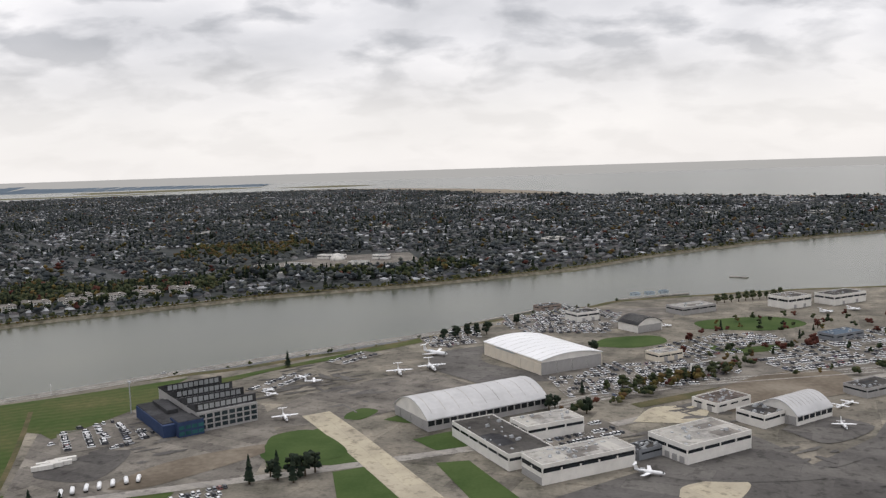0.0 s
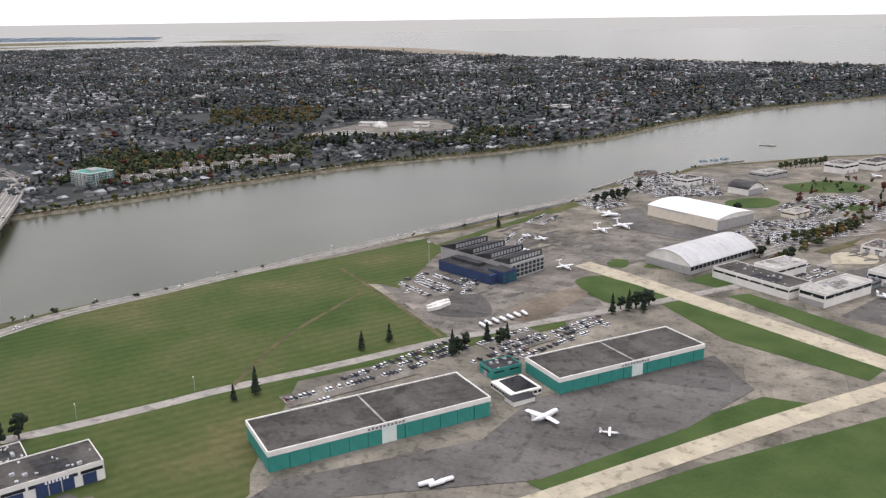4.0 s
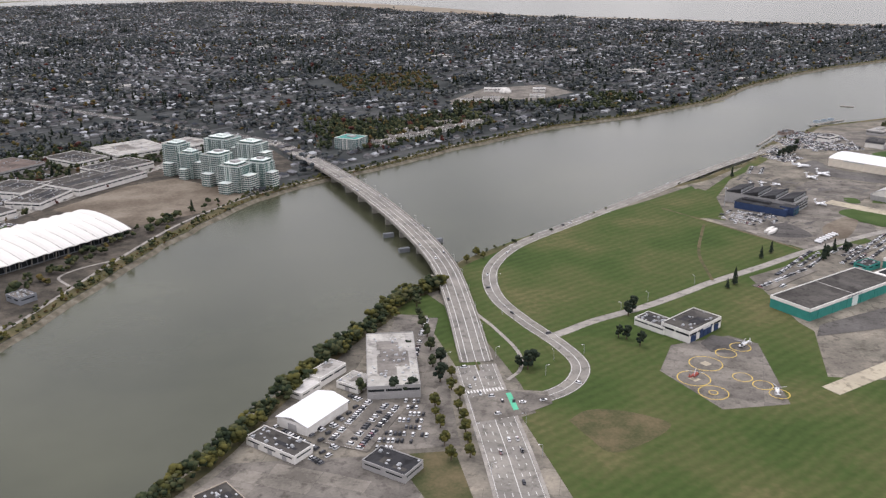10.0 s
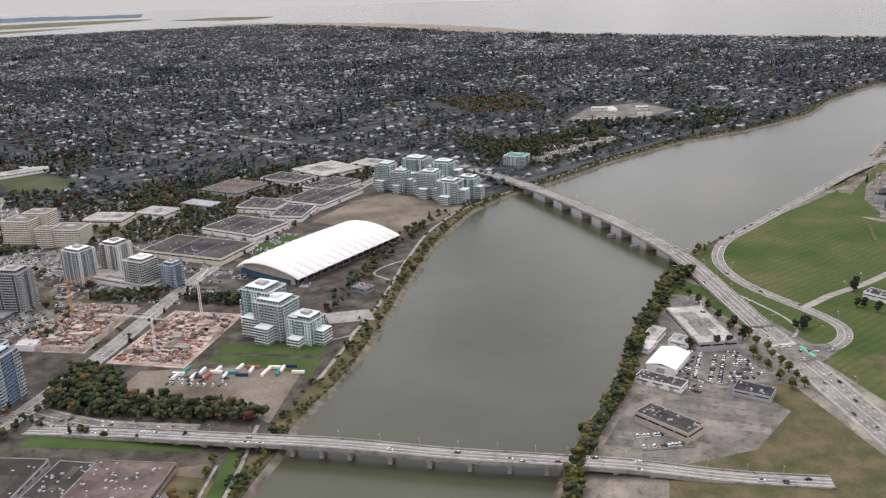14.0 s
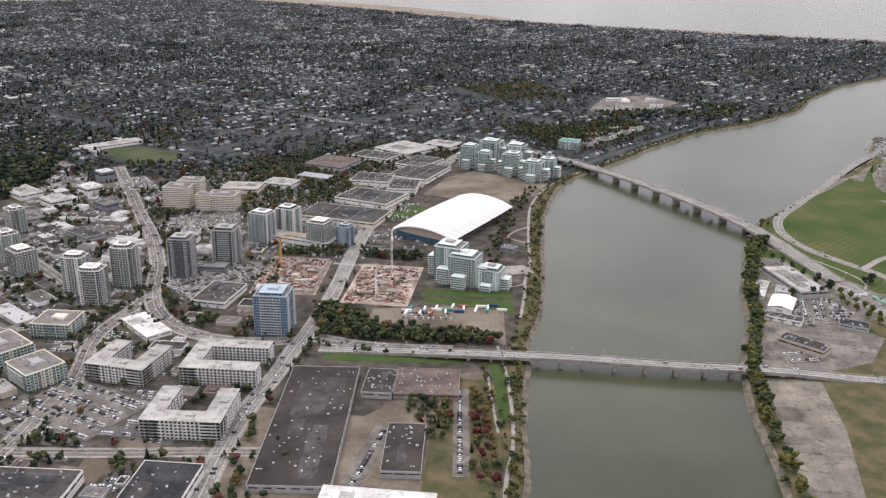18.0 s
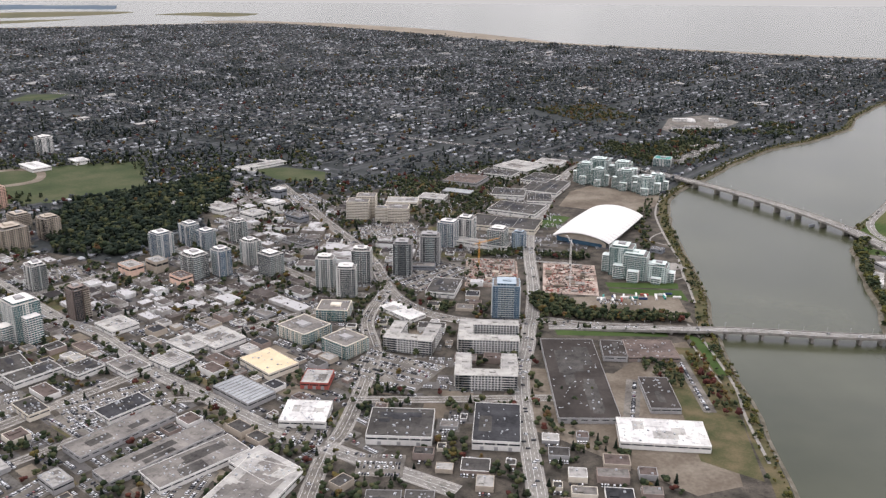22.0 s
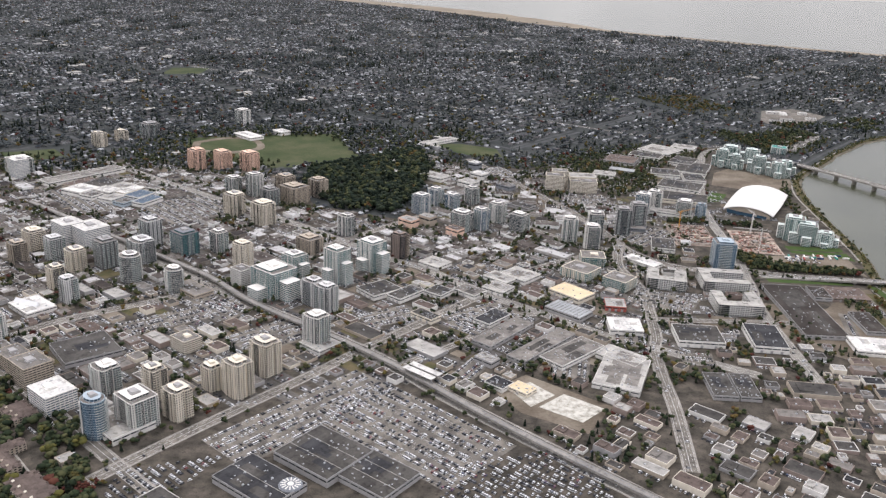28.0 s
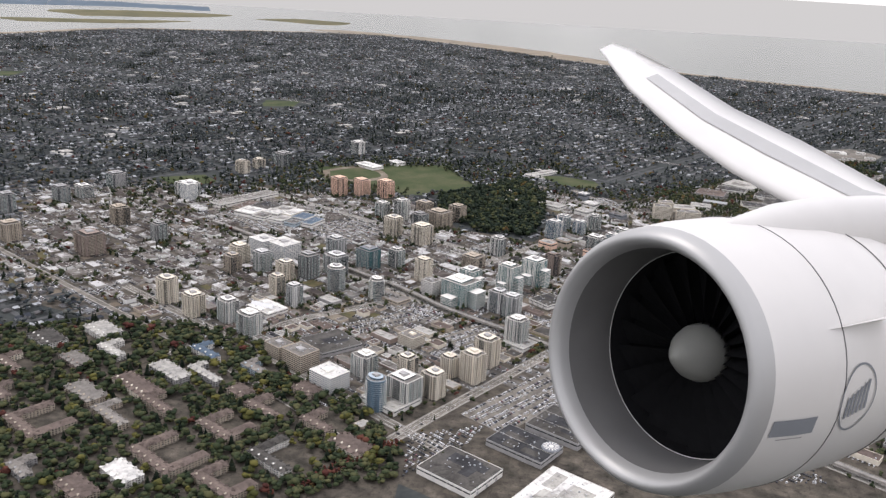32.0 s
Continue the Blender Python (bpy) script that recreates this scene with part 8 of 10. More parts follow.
# ---------------------------------------------------------------- garden flats
def garden_flats(x, y, w, d, rot, shape, roof, wall, h=3.4, label="brown-roofed garden flats among trees"):
    """Three-storey flats with hipped roofs, in a bar, an L or a U."""
    t = thing("garden_flats", x, y, 0, rot, label, "flats")
    wing = min(6.0, d * 0.45, w * 0.45)
    bars = {"bar": [(0, 0, w, d)], "L": [(0, -d / 2 + wing / 2, w, wing), (-w / 2 + wing / 2, wing / 2, wing, d - wing)],
            "U": [(0, -d / 2 + wing / 2, w, wing), (-w / 2 + wing / 2, wing / 2, wing, d - wing), (w / 2 - wing / 2, wing / 2, wing, d - wing)]}[shape]
    b, r = MB(), MB()
    for cx, cy, sx, sy in bars:
        b.box(cx, cy, 0, sx, sy, h)
        n = len(r.v)
        ex, ey = sx / 2 + 0.3, sy / 2 + 0.3
        ins = min(ex, ey) * 0.75
        r.v += [(cx - ex, cy - ey, h), (cx + ex, cy - ey, h), (cx + ex, cy + ey, h), (cx - ex, cy + ey, h),
                (cx - ex + ins, cy - ey + ins, h + 1.1), (cx + ex - ins, cy - ey + ins, h + 1.1), (cx + ex - ins, cy + ey - ins, h + 1.1), (cx - ex + ins, cy + ey - ins, h + 1.1)]
        for q in ((0, 1, 5, 4), (1, 2, 6, 5), (2, 3, 7, 6), (3, 0, 4, 7), (4, 5, 6, 7), (3, 2, 1, 0)):
            r.f.append(tuple(n + i for i in q))
            r.m.append(0)
    part("wall", b, M_WALLS[wall], t)
    part("roof", r, M_ROOFS[roof], t)
    cx, cy, sx, sy = bars[0]
    dm = MB()
    dm.box(0, 0, 0, 0.9, 0.9, 0.9)
    dm.loft([[(-0.6, -0.5, 0.9), (0.6, -0.5, 0.9), (0, -0.5, 1.4)], [(-0.6, 0.6, 0.9), (0.6, 0.6, 0.9), (0, 0.6, 1.4)]])
    dme = dm.mesh("dormer", M_WALLS[wall])
    for i in range(max(2, int(sx / 5))):
        part("dormer", dme, None, t, at=(cx - sx / 2 + sx * (i + 0.5) / max(2, int(sx / 5)), cy - sy * 0.3, h + 0.05))
    bay = MB()
    bay.box(0, 0, 0, 1.5, 1.0, h + 0.25)
    bay.loft([[(-0.85, -0.6, h + 0.25), (0.85, -0.6, h + 0.25), (0, -0.6, h + 0.95)], [(-0.85, 1.2, h + 0.25), (0.85, 1.2, h + 0.25), (0, 1.2, h + 0.95)]], m=1)
    for f in range(3):
        bay.box(0, -0.52, 0.3 + f * h / 3, 1.0, 0.06, 0.6, 0, 2)
    bme = bay.mesh("bay", [M_WALLS[wall], M_ROOFS[roof], M_GLASS["dark"]])
    for cx_, cy_, sx_, sy_ in bars[:2]:
        for ux_, uy_, ln_, an_ in ((0, -1, sx_, 0), (1, 0, sy_, 90), (0, 1, sx_, 180), (-1, 0, sy_, 270)):
            for i in range(int(ln_ / 5)):
                along = -ln_ / 2 + ln_ * (i + 0.5) / int(ln_ / 5)
                px_, py_ = (along, uy_ * sy_ / 2) if uy_ else (ux_ * sx_ / 2, along)
                o = part("bay", bme, None, t, at=(cx_ + px_, cy_ + py_, 0))
                o.rotation_euler[2] = radians(an_)
    wm = MB()
    for f in range(3):
        for bx_, by_, sx_, sy_ in bars:
            q = band([(bx_ - sx_ / 2, by_ - sy_ / 2), (bx_ + sx_ / 2, by_ - sy_ / 2), (bx_ + sx_ / 2, by_ + sy_ / 2), (bx_ - sx_ / 2, by_ + sy_ / 2)], 1.6, 0.8, 0.3 + f * h / 3, 0.85 + f * h / 3)
            for face_ in q.f:
                wm.face([q.v[i] for i in face_])
    tagged(part("window_band", wm, M_GLASS["dark"], t), kind="stuff")
    OCC.append(rectpoly(x, y, w, d, rot, 1.0))
    return t


for gx, gy, gw, gd, gs, gr, gwl in ((-1163, 12, 26, 20, "U", "brown", "tan"), (-1143, 40, 22, 10, "bar", "grey", "tan"), (-1125, 12, 24, 12, "L", "grey", "tan"), (-1117, 44, 26, 10, "bar", "brown", "cream"), (-1102, 20, 22, 11, "L", "brown", "tan"),
                                    (-1098, 58, 24, 9, "bar", "light", "grey"), (-1076, 52, 24, 9, "L", "light", "grey"), (-1074, 83, 20, 11, "L", "blue", "white"), (-1047, 55, 16, 10, "L", "grey", "sky"), (-1070, -12, 22, 16, "U", "brown", "tan"),
                                    (-1046, 4, 20, 13, "L", "brown", "tan"), (-1023, 20, 13, 9, "bar", "brown", "tan"), (-1045, -47, 24, 18, "L", "dark", "white"), (-1099, -34, 28, 20, "U", "brown", "tan"), (-1120, -47, 17, 9, "bar", "white", "white"),
                                    (-1139, -56, 18, 9, "bar", "brown", "tan"), (-1074, -64, 24, 14, "U", "brown", "tan"), (-1163, -33, 14, 10, "L", "grey", "grey"), (-1129, 96, 20, 12, "L", "light", "white"), (-1152, 84, 18, 9, "bar", "grey", "brown"),
                                    (-1020, -18, 18, 12, "L", "brown", "tan"), (-1010, -45, 18, 10, "bar", "brown", "cream"), (-1185, 50, 16, 10, "L", "brown", "tan"), (-1060, 25, 12, 8, "bar", "brown", "tan")):
    garden_flats(gx, gy, gw * 1.18, gd * 1.25, -58, gs, gr, gwl, 3.6)
for gx, gy, gs, gr, gwl in ((-1200, 20, "U", "brown", "tan"), (-1196, -20, "L", "grey", "tan"), (-1186, 88, "L", "brown", "cream"), (-1214, 60, "bar", "brown", "tan"), (-1172, 120, "bar", "dark", "white"), (-1208, 112, "L", "grey", "white"), (-1140, 128, "bar", "light", "white"), (-1190, -55, "U", "brown", "tan"), (-1236, 90, "L", "brown", "tan"), (-1230, 10, "bar", "grey", "cream")):
    garden_flats(gx, gy, 24, 15, -58, gs, gr, gwl, 3.6)
for gx, gy, gr_ in ((-238, 448, 30), (-226, 461, 35), (-208, 467, 30), (-192, 481, 35), (-175, 490, 30), (-158, 503, 30), (-213, 486, 30), (-181, 507, 30)):
    garden_flats(gx, gy, 14, 10, gr_, "L", "grey", "white", 3.2, "grey-roofed white riverside flats")

# ---------------------------------------------------------------- small town buildings between the named ones
rnd = random.Random(11)
TOWN_CORE = [(-1000, -40), (-1035, 70), (-1230, 270), (-1230, 520), (-1130, 520), (-1060, 480), (-960, 480), (-845, 420), (-840, 330), (-770, 275), (-715, 330), (-690, 450), (-600, 400), (-560, 330), (-545, 250), (-556, 140), (-585, 20), (-560, -60), (-600, -125), (-690, -160), (-780, -90), (-800, -40), (-850, 10), (-890, 30), (-960, -10)]
SHOP_ROOFS = ["dark", "grey", "brown", "light", "black", "brown", "dark", "grey", "brown", "light"]
SHOP_WALLS = ["white", "cream", "grey", "tan", "brown", "brown", "tan"]
SHOP_COLOURS = {"dark": "dark", "grey": "grey", "light": "pale", "white": "white", "black": "black", "brown": "brown"}


OCC_MID = np.array([(sum(p[0] for p in o) / len(o), sum(p[1] for p in o) / len(o)) for o in OCC] + [(0, 0)])


NEW_MID = []
NEAR_ROADS = [(ln[::3] + [ln[-1]], w, np.min(ln, 0) - 20, np.max(ln, 0) + 20) for ln, w in ROADS]


def blocked(poly, by_road):
    P = np.array(list(poly) + [((a[0] + b[0]) / 2, (a[1] + b[1]) / 2) for a, b in zip(poly, poly[1:] + poly[:1])] + [(sum(p[0] for p in poly) / 4, sum(p[1] for p in poly) / 4)])
    if not inside(P, TOWN_CORE).all():
        return True
    while len(NEW_MID) < len(OCC) - (len(OCC_MID) - 1):
        o = OCC[len(OCC_MID) - 1 + len(NEW_MID)]
        NEW_MID.append((sum(p[0] for p in o) / len(o), sum(p[1] for p in o) / len(o)))
    mid = np.array(NEW_MID)
    ids = list(np.nonzero(np.abs(OCC_MID - P[-1]).max(1) < 60)[0])
    if len(mid):
        ids += list(len(OCC_MID) - 1 + np.nonzero(np.abs(mid - P[-1]).max(1) < 22)[0])
    for i in ids:
        if i < len(OCC) and (inside(P, OCC[i]).any() or inside(np.array(OCC[i]), list(poly)).any()):
            return True
    if by_road:
        for ln, w, lo_, hi_ in NEAR_ROADS:
            if (P[-1] > lo_).all() and (P[-1] < hi_).all() and near_line(P, ln, w / 2 + 1.4).any():
                return True
    return False


def shop(x, y, w, d, h, rot):
    rf, wa = rnd.choice(SHOP_ROOFS), rnd.choice(SHOP_WALLS)
    t = thing("low_shop", x, y, 0, rot, f"low {wa} shop building with a {SHOP_COLOURS[rf]} flat roof", "building", "low town shops")
    b = MB()
    b.box(0, 0, 0, w, d, h)
    part("wall", b, M_WALLS[wa], t)
    r = MB()
    r.box(0, 0, h, w - 0.4, d - 0.4, 0.05)
    if rnd.random() < 0.4:
        r.box(-w * 0.2, 0, h, w * 0.3, d * 0.6, 0.5)
    part("roof", r, M_ROOFS[rf], t)
    p = MB()
    for cx, cy, sx, sy in ((0, -d / 2 + 0.1, w, 0.2), (0, d / 2 - 0.1, w, 0.2), (-w / 2 + 0.1, 0, 0.2, d - 0.4), (w / 2 - 0.1, 0, 0.2, d - 0.4)):
        p.box(cx, cy, h, sx, sy, 0.25)
    part("parapet", p, M_WALLS["white" if rnd.random() < 0.15 else wa], t)
    for i in range(1):
        part("roof_unit", SHOP_UNIT, None, t, at=(rnd.uniform(-0.35, 0.35) * w, rnd.uniform(-0.35, 0.35) * d, h + 0.05))
    n = int(w / 1.15)
    c, s = math.cos(radians(rot)), math.sin(radians(rot))
    for side in (-1, 1):
        if rnd.random() < 0.75:
            for i in range(n):
                if rnd.random() < 0.7:
                    lx, ly = -w / 2 + 0.6 + i * 1.15, side * (d / 2 + 1.6)
                    CARS.append((x + lx * c - ly * s, y + lx * s + ly * c, rot + 90 * rnd.choice((1, -1))))


um = MB()
um.box(0, 0, 0, 0.9, 0.7, 0.5, taper=0.9)
SHOP_UNIT = um.mesh("roof_unit", M_STEEL)
shops, rest = 0, []
spots = []
for gu in range(-70, 70):
    for gv in range(-70, 70):
        ang = radians(-58)
        u, v = gu * 10.5 + rnd.uniform(-2.5, 2.5), gv * 9.0 + rnd.uniform(-1.5, 1.5)
        x, y = -850 + u * math.cos(ang) - v * math.sin(ang), 180 + u * math.sin(ang) + v * math.cos(ang)
        if -1240 < x < -540 and -170 < y < 530:
            spots.append((y, x))
spots.sort()
SPOT = np.array([(x, y) for y, x in spots])
ROADSIDE = np.zeros(len(SPOT), bool)
for ln, w in ROADS:
    ROADSIDE |= near_line(SPOT, ln[::3] + [ln[-1]], w / 2 + 10)
INSIDE = inside(SPOT, TOWN_CORE)
for (y, x), beside, within in zip(spots, ROADSIDE, INSIDE):
    if not within:
        continue
    w, d = (rnd.uniform(15, 32), rnd.uniform(8, 14)) if rnd.random() < 0.6 else (rnd.uniform(8, 14), rnd.uniform(6, 9))
    rot = -58 if x < -660 else -24
    if blocked(rectpoly(x, y, w, d, rot, 0.8), beside):
        w, d = w * 0.55, d * 0.75
        if blocked(rectpoly(x, y, w, d, rot, 0.5), beside):
            w, d = w * 0.55, d * 0.8
            if w < 3 or blocked(rectpoly(x, y, w, d, rot, 0.4), beside):
                continue
    h = rnd.choice((1.5, 1.9, 2.4, 2.9)) if w * d > 40 else rnd.choice((1.1, 1.4, 1.7))
    if shops < 290:
        shop(x, y, w, d, h, rot)
    else:
        rest.append((x, y, w, d, h, rot))
    OCC.append(rectpoly(x, y, w, d, rot, 1.2))
    shops += 1
mb = MB()
for x, y, w, d, h, rot in rest:
    c, s = math.cos(radians(rot)), math.sin(radians(rot))
    mb.box(x, y, 0, w, d, h, rot)
    mb.box(x, y, h - 0.1, w - 0.5, d - 0.5, 0.14, rot, 1)
    if w > 8 and rnd.random() < 0.6:
        lx, ly = rnd.uniform(-0.2, 0.2) * w, rnd.choice((-1, 1)) * d * 0.5
        mb.box(x + lx * c - ly * s, y + lx * s + ly * c, 0, w * rnd.uniform(0.2, 0.5), d * 0.5, h * rnd.uniform(0.7, 1.25), rot, 0, 1.0, 1)
    for q in range(rnd.randint(0, 4)):
        lx, ly = rnd.uniform(-0.4, 0.4) * w, rnd.uniform(-0.35, 0.35) * d
        mb.box(x + lx * c - ly * s, y + lx * s + ly * c, h, rnd.uniform(0.5, 1.5), rnd.uniform(0.4, 1.0), rnd.uniform(0.2, 0.6), rot, rnd.choice((0, 1)))
    for side in (-1, 1):
        if rnd.random() < 0.6:
            for q in range(int(w / 1.15)):
                if rnd.random() < 0.65:
                    lx, ly = -w / 2 + 0.6 + q * 1.15, side * (d / 2 + 1.6)
                    CARS.append((x + lx * c - ly * s, y + lx * s + ly * c, rot + 90 * rnd.choice((1, -1))))
tagged(new("far_shops", mb.mesh("far_shops", [M_SHOPWALL, M_SHOPROOF])), "many low flat-roofed shops of the far town", "buildings", kind="stuff")

# paved, gravelled and planted plots between the buildings, with rows of parked cars
PLOT_CARS = []
PLOTS = [M_ASPHALT, M_PLOTASPH, M_CONCRETE, M_SOIL, M_DRYGRASS, M_LAWN]
mb = MB()
TREE_PLOTS = []
for gu in range(-50, 50):
    for gv in range(-55, 55):
        ang = radians(-58)
        u, v = gu * 15.0 + rnd.uniform(-3, 3), gv * 11.0 + rnd.uniform(-2, 2)
        x, y = -850 + u * math.cos(ang) - v * math.sin(ang), 180 + u * math.sin(ang) + v * math.cos(ang)
        if (x > -610 and y < 215) or x > -445 or y < 5 or not inside(np.array([(x, y)]), TOWN)[0]:
            continue
        rot = -58 if x < -660 else -24
        pw_, pd_ = rnd.uniform(7, 17), rnd.uniform(5, 12)
        q = rectpoly(x, y, pw_, pd_, rot, 0)
        if not inside(np.array(q), TOWN).all():
            continue
        kind_ = rnd.choice((0, 0, 0, 0, 1, 1, 1, 1, 1, 1, 3, 4))
        mb.face([(a, b, 0.034 + 0.0008 * (gu % 5) + 0.0004 * (gv % 3)) for a, b in q], kind_)
        if kind_ < 2:
            c, s = math.cos(radians(rot)), math.sin(radians(rot))
            for row in range(int(pd_ / 3.4)):
                ly = -pd_ / 2 + 1.6 + row * 3.4
                for i in range(int(pw_ / 1.15)):
                    if rnd.random() < 0.62:
                        lx = -pw_ / 2 + 0.6 + i * 1.15
                        PLOT_CARS.append((x + lx * c - ly * s, y + lx * s + ly * c, rot + 90 + rnd.uniform(-4, 4) + rnd.choice((0, 180))))
PC = np.array(PLOT_CARS)
keep = np.ones(len(PC), bool)
for o in OCC:
    lo_, hi_ = np.min(o, 0), np.max(o, 0)
    k = np.nonzero(keep & (PC[:, 0] > lo_[0]) & (PC[:, 0] < hi_[0]) & (PC[:, 1] > lo_[1]) & (PC[:, 1] < hi_[1]))[0]
    keep[k[inside(PC[k, :2], o)]] = False
for ln, w in ROADS:
    lo_, hi_ = np.min(ln, 0)[:2] - 8, np.max(ln, 0)[:2] + 8
    k = np.nonzero(keep & (PC[:, 0] > lo_[0]) & (PC[:, 0] < hi_[0]) & (PC[:, 1] > lo_[1]) & (PC[:, 1] < hi_[1]))[0]
    keep[k[near_line(PC[k, :2], ln[::3] + [ln[-1]], w / 2 + 1.2)]] = False
CARS += [tuple(p) for p in PC[keep]]
tagged(sheet("town_plots", mb, PLOTS, "paved, gravelled and grassy plots between town buildings", "ground"), kind="stuff")

# ---------------------------------------------------------------- suburb: houses, trees, cars
rng = np.random.default_rng(7)
AX = radians(33.0)
UX, UY = np.array((math.cos(AX), math.sin(AX))), np.array((-math.sin(AX), math.cos(AX)))
FOREST = [(-812, 455), (-770, 475), (-680, 525), (-690, 440), (-727, 355), (-768, 293), (-815, 317), (-832, 392)]
KEEPOUT = [FOREST, [(-662, 548), (-625, 545), (-590, 510), (-598, 465), (-645, 485)], [(-925, 610), (-760, 610), (-755, 480), (-860, 465), (-925, 530)],
           [(-155, 560), (-95, 580), (-15, 635), (-25, 705), (-95, 695), (-155, 620)], [(-960, 1080), (-880, 1080), (-860, 1160), (-940, 1170)], [(-1120, 575), (-1050, 585), (-1040, 525), (-1105, 515)],
           [(-280, 430), (-240, 425), (-140, 490), (-140, 530), (-220, 510), (-280, 570)], [(-1510, 1410), (-1390, 1430), (-1370, 1530), (-1500, 1520)],
           [(-1260, -90), (-1260, 140), (-1130, 150), (-1040, 110), (-1000, 0), (-1000, -90)], [(-270, 800), (-120, 830), (-130, 680), (-230, 690)]]


def free(P, margin_bank=9.0):
    ok = inside(P, SOUTH_LAND) & ~near_line(P, SOUTH_BANK, margin_bank) & ~near_line(P, COAST, 14)
    for q in KEEPOUT:
        ok &= ~inside(P, q)
    ok &= ~(inside(P, TOWN) & ((P[:, 0] > -600) | ((P[:, 1] < 240) & (P[:, 0] > -1010)) | inside(P, TOWN_CORE)))
    close = np.nonzero(ok & (P[:, 1] < 720))[0]
    for o in OCC:
        o_ = np.array(o)
        a, b = o_.min(0), o_.max(0)
        if b[1] < 240 or a[0] > 60:
            continue
        k = close[(P[close] > a - 1).all(1) & (P[close] < b + 1).all(1)]
        if len(k):
            ok[k[inside(P[k], o)]] = False
    for ln, w in ROADS:
        xs, ys = [p[0] for p in ln], [p[1] for p in ln]
        near = np.nonzero(ok & (P[:, 0] > min(xs) - 9) & (P[:, 0] < max(xs) + 9) & (P[:, 1] > min(ys) - 9) & (P[:, 1] < max(ys) + 9))[0]
        if len(near):
            ok[near[near_line(P[near], ln[::3] + [ln[-1]], w / 2 + 2.0)]] = False
    return ok


def in_view(P):
    """Only the part of the island that the flight overlooks."""
    x, y = P[:, 0], P[:, 1]
    return (y > -90 + 0.0 * x) & (x > -1330 - 0.42 * np.maximum(y, 0)) & (x < 60 + 0.62 * y) & (y < 2900)


us, vs = np.arange(-2400, 3300, 6.6), np.arange(-1500, 4200, 34.0)
rows = []
for v in vs:
    for side in (8.5, 24.5):
        vv = v + side + 1.6 * np.sin(us * 0.02 + v)
        rows.append(np.stack([us + rng.uniform(-0.8, 0.8, len(us)), vv + rng.uniform(-1, 1, len(us))], 1))
UV = np.concatenate(rows)
cross = (np.floor(UV[:, 0] / 6.6) % 15) != 0
arterial = (np.abs((UV[:, 0] + 40) % 330 - 165) > 5) & (np.abs((UV[:, 1] + 90) % 330 - 165) > 4.5)
UV = UV[cross & arterial]
HP = UV @ np.stack([UX, UY])
HP = HP[in_view(HP)]
HP = HP[free(HP)]
WOODY = np.array([0.8 * noise.noise((x * 0.011, y * 0.011, 5.0)) + 0.5 * noise.noise((x * 0.03, y * 0.03, 9.0)) + 0.5 * noise.noise((x * 0.0035, y * 0.006, 1.0)) for x, y in HP])
HP0 = HP
HP, WOODY = HP[rng.random(len(HP)) < np.clip(0.95 - 1.5 * WOODY, 0.12, 0.97)], WOODY[:0]


def place(template, P, rot, sx, sy, sz, z=None):
    """Copies of template corners at P, turned and scaled one by one."""
    c, s = np.cos(rot)[:, None], np.sin(rot)[:, None]
    X, Y = template[None, :, 0] * sx[:, None], template[None, :, 1] * sy[:, None]
    out = np.empty((len(P), len(template), 3))
    out[:, :, 0], out[:, :, 1] = P[:, :1] + X * c - Y * s, P[:, 1:2] + X * s + Y * c
    out[:, :, 2] = template[None, :, 2] * sz[:, None] + (0 if z is None else z[:, None])
    return out.reshape(-1, 3)


def tile(faces, n, k):
    return (np.asarray(faces)[None] + (np.arange(n) * k)[:, None, None]).reshape(-1, len(faces[0]))


HT = np.array([(-.5, -.5, 0), (.5, -.5, 0), (.5, .5, 0), (-.5, .5, 0), (-.5, -.5, .58), (.5, -.5, .58), (.5, .5, .58), (-.5, .5, .58),
               (-.57, -.57, .55), (.57, -.57, .55), (.57, .57, .55), (-.57, .57, .55), (-.30, 0, 1), (.30, 0, 1)], float)
HQ = [(0, 1, 5, 4), (1, 2, 6, 5), (2, 3, 7, 6), (3, 0, 4, 7), (8, 9, 13, 12), (10, 11, 12, 13)]
HTRI = [(9, 10, 13), (11, 8, 12)]


def house_field(name, P, label):
    n = len(P)
    rot = AX + rng.choice([0, math.pi / 2], n, p=[0.55, 0.45]) + rng.normal(0, 0.05, n)
    v = place(HT, P, rot, rng.uniform(3.6, 5.8, n), rng.uniform(3.2, 4.6, n), rng.uniform(2.0, 3.1, n))
    q, t = tile(HQ, n, 14), tile(HTRI, n, 14)
    return bulk(name, v, q, t, [M_HWALL, M_HROOF], np.tile([0, 0, 0, 0, 1, 1], n), np.full(2 * n, 1), label, "houses")


HP = HP[(HP[:, 1] < 1500) | (rng.random(len(HP)) < 0.66)]
house_field("suburban_houses", HP, "countless small suburban houses with grey roofs")

# streets of the suburb
mb = MB()
for v in np.arange(-1500, 4200, 34.0):
    seg = [tuple(u * UX + (v - 0.5 + 1.6 * math.sin(u * 0.02 + v)) * UY) for u in np.arange(-2400, 3300, 30.0)]
    ok = in_view(np.array(seg)) & free(np.array(seg), 12)
    for i in range(len(seg) - 1):
        if ok[i] and ok[i + 1]:
            strip(mb, seg[i:i + 2], 1.9, -1.9, 0.04)
for u in np.arange(-2400 + 3, 3300, 6.6 * 15):
    seg = [tuple((u + 0.3) * UX + v * UY) for v in np.arange(-1500, 4200, 34.0)]
    ok = in_view(np.array(seg)) & free(np.array(seg), 12)
    for i in range(len(seg) - 1):
        if ok[i] and ok[i + 1]:
            strip(mb, seg[i:i + 2], 2.0, -2.0, 0.045)
